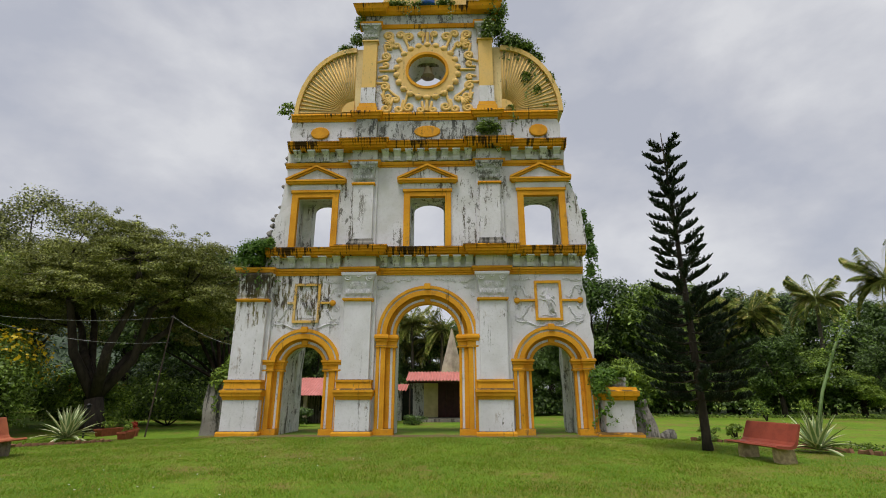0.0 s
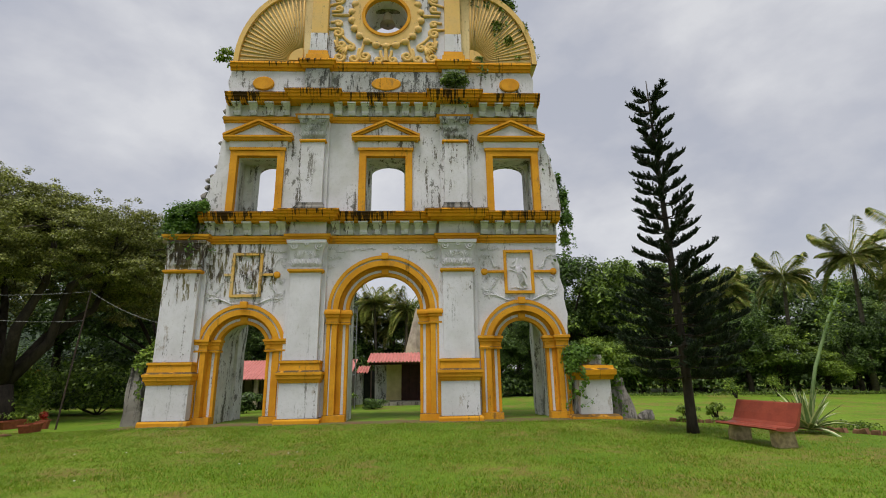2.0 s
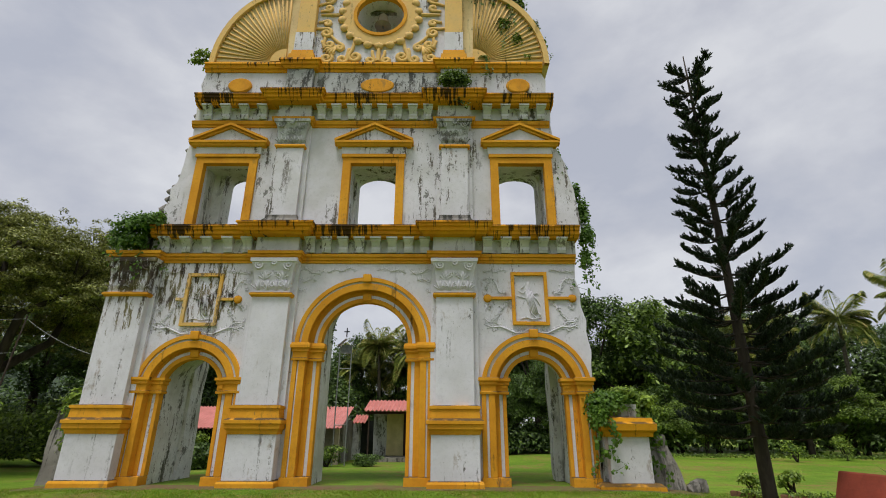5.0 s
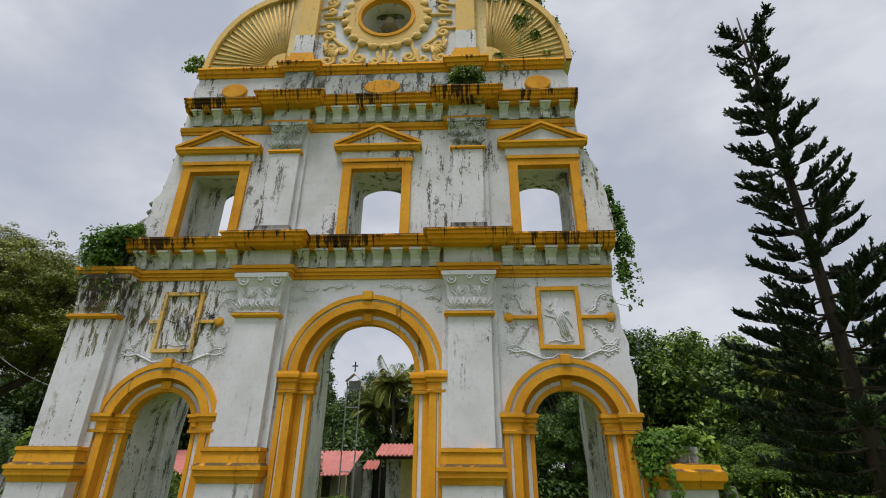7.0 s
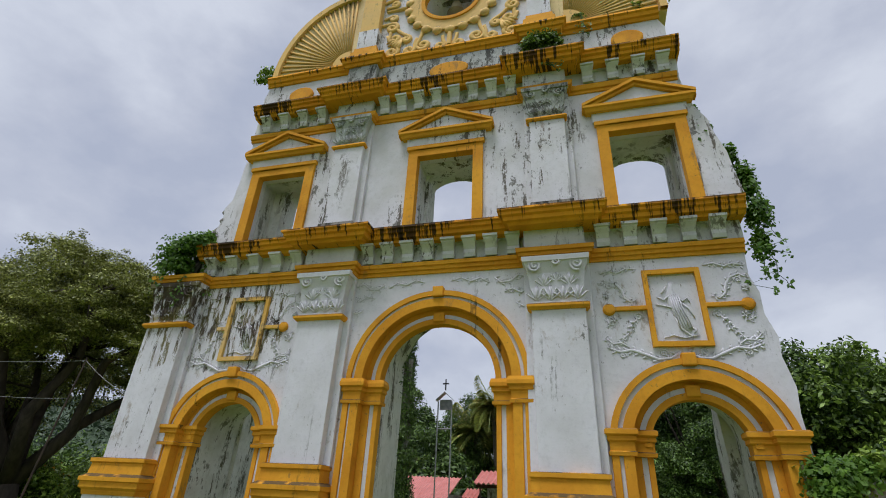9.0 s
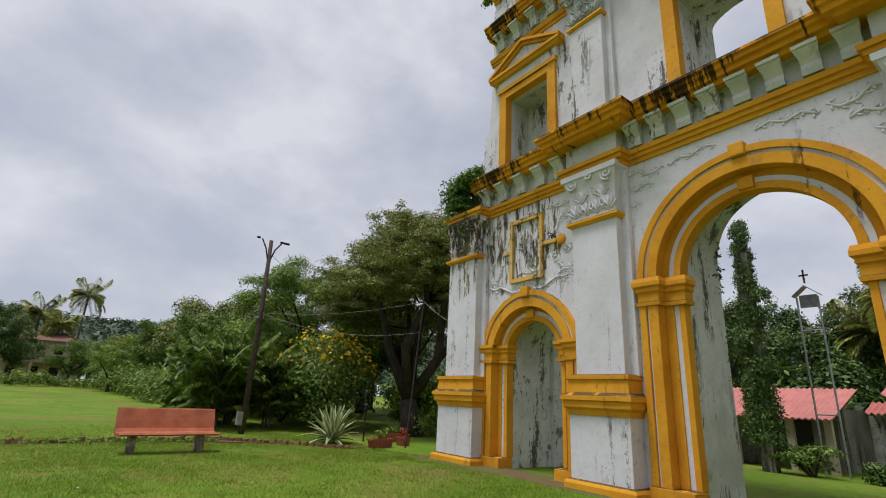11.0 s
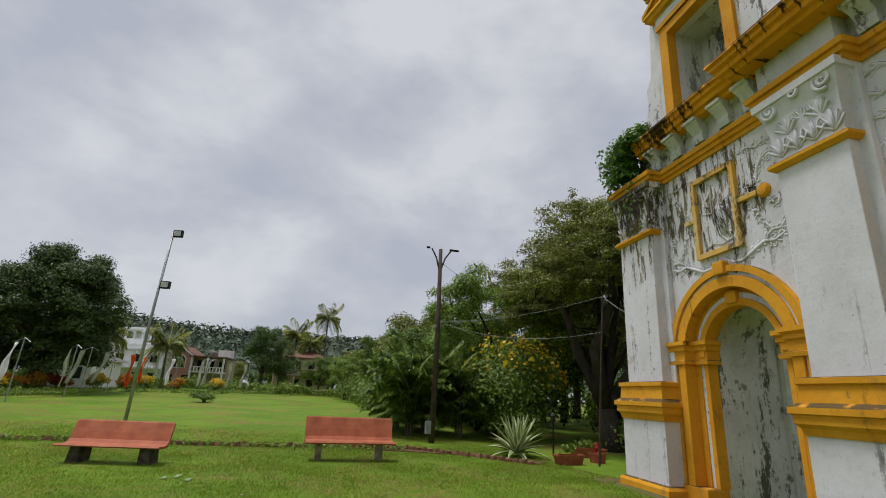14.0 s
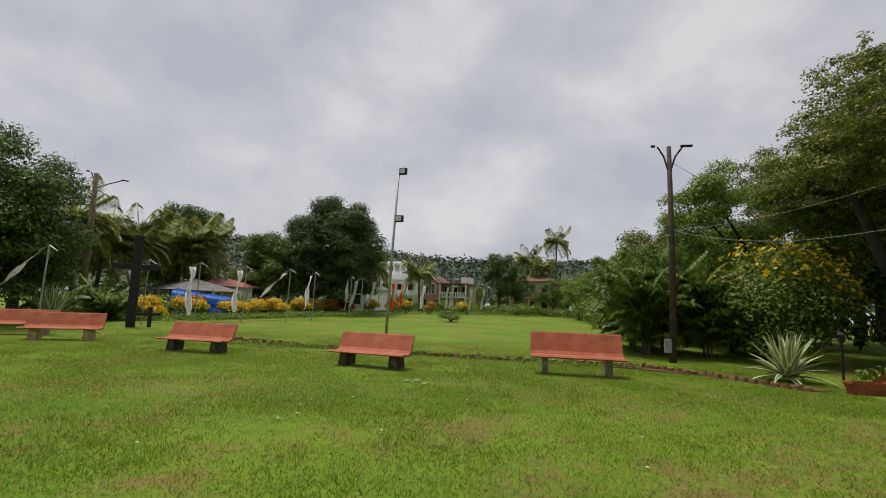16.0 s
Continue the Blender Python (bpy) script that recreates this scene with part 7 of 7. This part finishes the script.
# festival flags
def flag(x, y, h, m, wind, seed, label):
    rng = np.random.default_rng(seed)
    z = gz(x, y)
    t = thing("festival_flag", label, "flag", (x, y, z), rng.uniform(60, 110), "festival flags on the lawn")
    part("pole", new_tube([(0, 0, -0.1), (0.05, 0, h * 0.6), (0.1, 0, h)], 0.035, 6), GALV, t, local=True)
    part("crosspiece", new_tube([(-0.45, 0, h - 0.25), (0.12, 0, h), (0.55, 0, h - 0.25)], 0.022, 5), GALV, t, local=True)
    bm = bmesh.new()
    rows = []
    for i in range(15):
        u = i / 14
        xx = -0.42 - wind * 2.4 * u ** 1.1 + 0.05 * math.sin(7 * u + seed)
        zz = h - 0.28 - (2.9 - 1.3 * wind) * u
        rows.append([bm.verts.new((xx + 0.15 * q + 0.03 * math.sin(9 * u + q), 0.10 * math.sin(8 * u + 1.3 * q + seed), zz + 0.05 * q * wind)) for q in (-1, 0, 1)])
    for a, b in zip(rows, rows[1:]):
        for q in range(2):
            bm.faces.new((a[q], a[q + 1], b[q + 1], b[q]))
    bmesh.ops.solidify(bm, geom=bm.faces[:], thickness=0.006)
    part("cloth", bm, m, t, local=True, smooth=True)


for i, (x, y, m, wd) in enumerate(((-27.8, -6.5, CLOTH, 0.1), (-30.2, -4.7, CLOTH, 0.85), (-33.7, -4.7, CLOTH, 0.2), (-40.4, -4.8, CLOTH, 0.1), (-43.6, -5.2, CLOTH, 0.25), (-46.1, -4.4, CLOTH, 0.3), (-48.6, -3.4, CLOTH_O, 0.05), (-57.3, -2.6, CLOTH, 0.15), (-54.5, -4.5, CLOTH_O, 0.1), (-59.1, 0.0, CLOTH, 0.1), (-59.5, 0.6, CLOTH, 0.2), (-59.7, 2.8, CLOTH, 0.1), (-61.0, 4.2, CLOTH, 0.15), (-24.5, -7.3, CLOTH, 0.0), (-22.6, -9.2, CLOTH, 0.12), (-15.6, -7.3, CLOTH, 0.9))):
    flag(x, y, 3.75, m, wd, i, ("white" if m is CLOTH else "orange" if m is CLOTH_O else "red and white") + " cloth flag on a thin metal pole")


# ---- buildings ----
def roof_sheet(bm, x0, x1, y0, z0, y1, z1, waves, amp=0.05):
    """A corrugated sloping sheet."""
    n = waves * 4
    rows = [[bm.verts.new((x0 + (x1 - x0) * i / n, y, z + amp * math.cos(math.pi * i / 2) + dz)) for i in range(n + 1)] for y, z, dz in ((y0, z0, 0), (y1, z1, 0), (y1, z1, -0.05), (y0, z0, -0.05))]
    for a, b in zip(rows, rows[1:] + rows[:1]):
        for i in range(n):
            bm.faces.new((a[i], a[i + 1], b[i + 1], b[i]))
    return bm


def wall_box(x0, x1, y0, y1, z0, z1):
    return new_box(x0, x1, y0, y1, z0, z1, bev=0.02)


chapel = thing("chapel", "small pale yellow chapel with a red tin porch roof", "chapel", (-0.5, 44, -0.3))
part("wall", wall_box(-2.9, 4.5, 42.0, 48, -0.4, 3.4), CHAPEL_Y, chapel)
part("corner_wall", rough_up(new_box(-3.8, -2.9, 41.96, 47, -0.4, 3.2), 0.06, 0.9, cuts=4), WHITE_MOULD, chapel, "black-stained peeling corner wall")
door = part("door", wall_box(-1.7, 0.9, 41.90, 41.99, -0.3, 2.75), DARK_WOOD, chapel, "dark red-brown wooden door")
for x in (-1.05, -0.4, 0.25):
    part("door_rail", wall_box(x - 0.04, x + 0.04, 41.86, 41.90, -0.3, 2.75), DARK_WOOD, door)
part("roof", roof_sheet(bmesh.new(), -4.2, 3.4, 39.9, 2.85, 42.4, 3.6, 28), ROOF_RED, chapel, "red corrugated porch roof")
part("roof_beam", wall_box(-4.1, 3.3, 40.1, 40.22, 2.62, 2.78), DARK_WOOD, chapel)
part("side_roof", roof_sheet(bmesh.new(), -5.1, -4.2, 40.9, 2.1, 42.4, 2.6, 4), ROOF_RED, chapel, "small red corrugated lean-to roof")
part("ruined_wall", rough_up(new_box(-5.8, -4.7, 41.6, 42.1, -0.4, 2.0), 0.12, 0.9, cuts=5), WHITE_MOULD, chapel, "crumbling stained grey wall")
# solid near-black sheet, its colour stands for the shade inside the gap
part("dark_opening", wall_box(-4.72, -3.8, 42.3, 42.4, -0.3, 2.2), WINDOW_AND_SHADE_DARK, chapel)
part("spire", lathe(bmesh.new(), [(0.95, 0), (0.86, 0.7), (0.42, 2.4), (0.04, 4.0)], (-0.55, 43.6, 3.4), 4), SPIRE, chapel, "weathered tan pyramid spire")
part("step", wall_box(-3.6, 4.2, 39.4, 42.0, -0.4, -0.05), GREY_STONE, chapel)
for x in (-3.9, 2.9):
    part("porch_post", new_tube([(x, 40.2, -0.3), (x, 40.2, 2.7)], 0.05, 8), RUST_POLE, chapel)

longb = thing("long_building", "long low building with a pink-red tin roof and veranda", "building", (-9, 38, -0.3))
part("wall", wall_box(-17, -5.2, 38.4, 42, -0.4, 2.2), GREY_STONE, longb)
part("roof", roof_sheet(bmesh.new(), -18, -4.8, 35.6, 1.75, 39.4, 3.05, 60, 0.03), ROOF_RED, longb, "faded red metal sheet roof")
for x in (-16, -13.5, -11, -8.5, -6.4, -5.1):
    part("veranda_post", wall_box(x - 0.13, x + 0.13, 35.9, 36.15, -0.4, 1.8), HOUSE_TAN, longb)
for x in (-14, -10, -7):
    part("window", wall_box(x - 0.6, x + 0.6, 38.34, 38.42, 0.6, 1.7), WINDOW_AND_SHADE_DARK, longb)

bell = thing("bell_frame", "tall steel bell frame with a small roof and cross", "bell frame", (-4.7, 34.8, -0.2))
for x in (-5.05, -4.35):
    part("post", new_tube([(x, 34.8, -0.3), (x, 34.8, 6.3)], 0.035, 8), GALV, bell)
for z in (1.9, 5.0):
    part("rung", new_tube([(-5.05, 34.8, z), (-4.35, 34.8, z)], 0.025, 6), GALV, bell)
for s in (-1, 1):
    bm = bmesh.new()
    ring = [[bm.verts.new(p) for p in ((-4.7, y, 6.75), (-4.7 + s * 0.45, y, 6.36), (-4.7 + s * 0.45, y, 6.32), (-4.7, y, 6.71))] for y in (34.6, 35.0)]
    for i in range(4):
        bm.faces.new((ring[0][i], ring[1][i], ring[1][(i + 1) % 4], ring[0][(i + 1) % 4]))
    bm.faces.new(ring[0])
    bm.faces.new(ring[1][::-1])
    part("roof_sheet", bm, GALV, bell)
part("back_board", new_box(-5.0, -4.4, 34.9, 34.95, 5.9, 6.4), GALV, bell)
part("cross", new_box(-4.73, -4.67, 34.78, 34.82, 6.85, 7.4), BLACK, bell)
part("cross_arm", new_box(-4.86, -4.54, 34.78, 34.82, 7.14, 7.2), BLACK, bell)

tower = thing("creeper_tower", "tall slim tower smothered in dark creeper", "tower", (-6.2, 33.2, -0.2))
part("shaft", rough_up(new_box(-6.43, -5.97, 33.0, 33.4, -0.3, 8.0), 0.06, 0.8, cuts=4), GREY_STONE, tower)
rng_t = np.random.default_rng(77)
bl = [(-6.2 + rng_t.normal(0, 0.12), 33.2 + rng_t.normal(0, 0.1), z, 0.66 - 0.042 * z + rng_t.uniform(-0.03, 0.04), 0.62 - 0.04 * z, 0.45) for z in np.linspace(0.9, 9.1, 34)]
v, f = cloud(bl, 34000, 0.12, rng_t, 0.5, droop=0.7)
part("creeper", mesh_of("creeper", v, f), LEAF_DARK, tower, "dark green creeper")


def house(x, y, rz, w, d, h, wall, roof, label, floors=2, hip=1.6, bal=True, flat=False):
    t = thing("house", label, "house", (x, y, gz(x, y)), rz)
    part("wall", wall_box(-w / 2, w / 2, -d / 2, d / 2, -0.3, h), wall, t, local=True)
    bm = bmesh.new()
    if flat:
        box(bm, -w / 2 - 0.3, w / 2 + 0.3, -d / 2 - 0.3, d / 2 + 0.3, h, h + 0.25)
        box(bm, -w / 2, w / 2, -d / 2, -d / 2 + 0.12, h + 0.25, h + 0.9)
    else:
        e = 0.6
        a = [bm.verts.new(p) for p in ((-w / 2 - e, -d / 2 - e, h - 0.1), (w / 2 + e, -d / 2 - e, h - 0.1), (w / 2 + e, d / 2 + e, h - 0.1), (-w / 2 - e, d / 2 + e, h - 0.1))]
        r0_, r1_ = bm.verts.new((-w / 4, 0, h + hip)), bm.verts.new((w / 4, 0, h + hip))
        for fc in ((a[0], a[1], r1_, r0_), (a[2], a[3], r0_, r1_), (a[1], a[2], r1_), (a[3], a[0], r0_), (a[3], a[2], a[1], a[0])):
            bm.faces.new(fc)
    part("roof", bm, roof, t, local=True)
    fh = h / floors
    for k in range(floors):
        n = max(2, int(w / 2.2))
        for i in range(n):
            cx = -w / 2 + w * (i + 0.5) / n
            wd_ = part("window", new_box(cx - 0.55, cx + 0.55, -d / 2 - 0.06, -d / 2 + 0.02, fh * k + 0.9, fh * k + 2.1), WINDOW_AND_SHADE_DARK, t, local=True)
            part("sill", new_box(cx - 0.65, cx + 0.65, -d / 2 - 0.14, -d / 2 + 0.02, fh * k + 0.8, fh * k + 0.9), wall, wd_, local=True)
        if bal and k:
            b = part("balcony", new_box(-w / 2, w / 2, -d / 2 - 1.2, -d / 2, fh * k - 0.15, fh * k), wall, t, local=True)
            for i in range(int(w / 0.4)):
                part("baluster", new_box(-w / 2 + 0.4 * i, -w / 2 + 0.4 * i + 0.1, -d / 2 - 1.2, -d / 2 - 1.1, fh * k, fh * k + 0.8), wall, b, local=True)
            part("balcony_rail", new_box(-w / 2, w / 2, -d / 2 - 1.22, -d / 2 - 1.08, fh * k + 0.8, fh * k + 0.9), wall, b, local=True)
            for cx in (-w / 2 + 0.2, 0, w / 2 - 0.2):
                part("pillar", new_box(cx - 0.13, cx + 0.13, -d / 2 - 1.2, -d / 2 - 0.95, 0, h - 0.1), wall, t, local=True)
    return t


house(-78.0, -12.6, 84, 7.0, 6, 5.6, HOUSE_WHITE, HOUSE_WHITE, "white two-storey house with a balcony and a flat roof", flat=True).scale = (1, 1, 0.85)
stair = thing("stair_tower", "white open stair tower on the flat-roofed house", "tower", (-78.6, -14.6, gz(-78.6, -14.6) - 0.95), 84)
part("wall", wall_box(-1.3, 1.3, -1.4, 1.4, 5.9, 7.4), HOUSE_WHITE, stair, local=True)
for px_ in (-1.15, 0.0, 1.15):
    part("pillar", wall_box(px_ - 0.12, px_ + 0.12, -1.35, -1.1, 7.4, 8.5), HOUSE_WHITE, stair, local=True)
part("back_wall", wall_box(-1.2, 1.2, 0.9, 1.3, 7.4, 8.5), HOUSE_WHITE, stair, local=True)
part("roof", wall_box(-1.7, 1.7, -1.8, 1.7, 8.5, 8.75), HOUSE_WHITE, stair, local=True)
part("parapet", wall_box(-1.5, 1.5, -1.55, -1.45, 8.75, 9.0), HOUSE_WHITE, stair, local=True)


def gable_house(x, y, rz, w, d, h, rise):
    """A gable end towards the lawn with white trim, an arched window and a flat-roofed wing."""
    t = thing("house", "pink-brown house with a white-trimmed gable and an arched window", "house", (x, y, gz(x, y)), rz)
    end = [(-w / 2, -0.3), (w / 2, -0.3), (w / 2, h), (0, h + rise), (-w / 2, h)]
    part("wall", slab(bmesh.new(), end, [], -d / 2, d / 2), HOUSE_PINK, t, local=True)
    for q in (-1, 1):
        bm = bmesh.new()
        ring = [[bm.verts.new((px, py, pz)) for px, pz in ((0, h + rise + 0.05), (q * (w / 2 + 0.4), h - 0.25), (q * (w / 2 + 0.4), h - 0.05), (0, h + rise + 0.28))] for py in (-d / 2 - 0.5, d / 2)]
        for i in range(4):
            bm.faces.new((ring[0][i], ring[0][(i + 1) % 4], ring[1][(i + 1) % 4], ring[1][i]))
        bm.faces.new(ring[0])
        bm.faces.new(ring[1][::-1])
        part("roof", bm, ROOF_TILE, t, local=True)
        bm = bmesh.new()
        ring = [[bm.verts.new((px, py, pz)) for px, pz in ((0, h + rise - 0.05), (q * (w / 2 + 0.4), h - 0.45), (q * (w / 2 + 0.4), h - 0.2), (0, h + rise + 0.22))] for py in (-d / 2 - 0.6, -d / 2 - 0.48)]
        for i in range(4):
            bm.faces.new((ring[0][i], ring[0][(i + 1) % 4], ring[1][(i + 1) % 4], ring[1][i]))
        bm.faces.new(ring[0])
        bm.faces.new(ring[1][::-1])
        part("bargeboard", bm, HOUSE_WHITE, t, "white bargeboard", local=True)
    win = part("window_surround", slab(bmesh.new(), arch_loop(0, 0.95, 4.6, 3.2, 14), [], -d / 2 - 0.08, -d / 2 + 0.02), HOUSE_WHITE, t, "white arched window surround", local=True)
    part("pane", slab(bmesh.new(), arch_loop(0, 0.78, 4.6, 3.35, 14), [], -d / 2 - 0.11, -d / 2 - 0.07), WINDOW_AND_SHADE_DARK, win, local=True)
    for bx_ in (-0.26, 0.26):
        part("glazing_bar", new_box(bx_ - 0.05, bx_ + 0.05, -d / 2 - 0.15, -d / 2 - 0.10, 3.35, 5.2), HOUSE_WHITE, win, local=True)
    for bx_ in (-1.2, 1.2):
        part("window", new_box(bx_ - 0.55, bx_ + 0.55, -d / 2 - 0.06, -d / 2 + 0.02, 0.7, 2.1), WINDOW_AND_SHADE_DARK, t, local=True)
    part("wing", wall_box(w / 2 + 0.01, w / 2 + 5.0, -d / 2 + 1.0, d / 2, -0.3, 5.2), HOUSE_TAN, t, "tan flat-roofed wing", local=True)
    part("canopy", wall_box(w / 2 - 0.2, w / 2 + 5.2, -d / 2 - 0.9, d / 2, 5.2, 5.42), ROOF_TILE, t, "dark tiled canopy", local=True)
    bal = part("balcony", wall_box(w / 2 + 0.05, w / 2 + 5.0, -d / 2 - 0.7, -d / 2 + 1.0, 2.6, 2.8), HOUSE_WHITE, t, local=True)
    for i in range(11):
        part("baluster", new_box(w / 2 + 0.2 + 0.46 * i, w / 2 + 0.34 + 0.46 * i, -d / 2 - 0.68, -d / 2 - 0.56, 2.8, 3.5), HOUSE_WHITE, bal, local=True)
    part("balcony_rail", new_box(w / 2 + 0.05, w / 2 + 5.0, -d / 2 - 0.7, -d / 2 - 0.54, 3.5, 3.64), HOUSE_WHITE, bal, local=True)
    for i in range(3):
        part("window", new_box(w / 2 + 0.6 + 1.6 * i, w / 2 + 1.5 + 1.6 * i, -d / 2 + 0.94, -d / 2 + 1.02, 3.1, 4.7), WINDOW_AND_SHADE_DARK, t, local=True)
        part("pillar", new_box(w / 2 + 0.1 + 2.3 * i, w / 2 + 0.36 + 2.3 * i, -d / 2 - 0.68, -d / 2 - 0.42, 0, 5.2), HOUSE_WHITE, t, local=True)
    part("water_tank", lathe(bmesh.new(), [(0.6, 0), (0.62, 0.9), (0.5, 1.1), (0.2, 1.2)], (w / 2 + 2.0, 0.5, 5.42), 14), ROOF_GREY, t, "dark rooftop water tank", local=True)
    part("roof_room", wall_box(w / 2 + 2.9, w / 2 + 4.8, 0, 2.0, 5.42, 6.8), HOUSE_WHITE, t, "white rooftop room", local=True)
    return t


gable_house(-80.0, -7.9, 87, 3.4, 6, 5.6, 1.2).scale = (0.95, 0.95, 0.84)
house(-85.5, 8.8, 75, 7.0, 6, 5.6, HOUSE_TAN, ROOF_TILE, "tan house half hidden behind palms", hip=1.2)
house(-62.5, -14.0, 78, 6.0, 5, 3.0, HOUSE_WHITE, ROOF_GREY, "low white house behind the flags", floors=1, hip=1.2, bal=False)
house(-36.5, -19.0, 60, 9.0, 5, 2.1, HOUSE_TAN, ROOF_GREY, "low shed with a grey sheet roof", floors=1, hip=0.9, bal=False)
house(-41.0, -20.5, 70, 7.0, 5, 2.6, HOUSE_WHITE, ROOF_RED, "low house with a red sheet roof", floors=1, hip=0.9, bal=False)
tarp = thing("tarpaulin", "bright blue tarpaulin draped over a lean-to frame", "tarpaulin", (-31.4, -13.1, gz(-31.4, -13.1)), 115)
bm = bmesh.new()
grid = [[bm.verts.new((-2.2 + 4.4 * i / 24, yy_ + 0.10 * noise.noise((i * 0.5, yy_, 3)), zz + 0.16 * noise.noise((i * 0.45, zz, 1)) - 0.5 * (i / 24) * (zz > 0.8))) for i in range(25)] for yy_, zz in ((1.6, 2.15), (0.8, 2.05), (0.1, 1.95), (-0.1, 1.75), (-0.2, 1.3), (-0.25, 0.85), (-0.3, 0.45))]
for a, b in zip(grid, grid[1:]):
    for i in range(24):
        bm.faces.new((a[i], a[i + 1], b[i + 1], b[i]))
bmesh.ops.solidify(bm, geom=bm.faces[:], thickness=0.02)
part("sheet", bm, TARP, tarp, "blue plastic sheet", local=True, smooth=True)
for i, x in enumerate((-2.1, 0.0, 2.1)):
    part("frame_post", new_tube([(x, 0.05, -0.2), (x, 0.05, 1.9 - 0.25 * i)], 0.04, 6), RUST_POLE, tarp, local=True)

# a few fallen white petals and scraps on the grass
rngp = np.random.default_rng(12)
for i in range(16):
    x, y = rngp.uniform(-9, -2.5), rngp.uniform(9, 16)
    bm = bmesh.new()
    lathe(bm, [(0.008, 0), (0.022, 0.008), (0.018, 0.011), (0.004, 0.004)], (x, y, gz(x, y) + 0.035), 7)
    tagged(part("petal", bm, CLOTH, None), "fallen white petal on the grass", "petal", "fallen petals")
for x, y in ((-10.9, 11.2), (-10.5, 11.5), (-10.7, 11.0)):
    tagged(part("fallen_leaf", rough_up(new_box(x - 0.14, x + 0.14, y - 0.05, y + 0.05, gz(x, y) + 0.02, gz(x, y) + 0.03), 0.03, 4), AGAVE_G, None), "pale fallen leaf on the grass", "leaf", "fallen leaves")
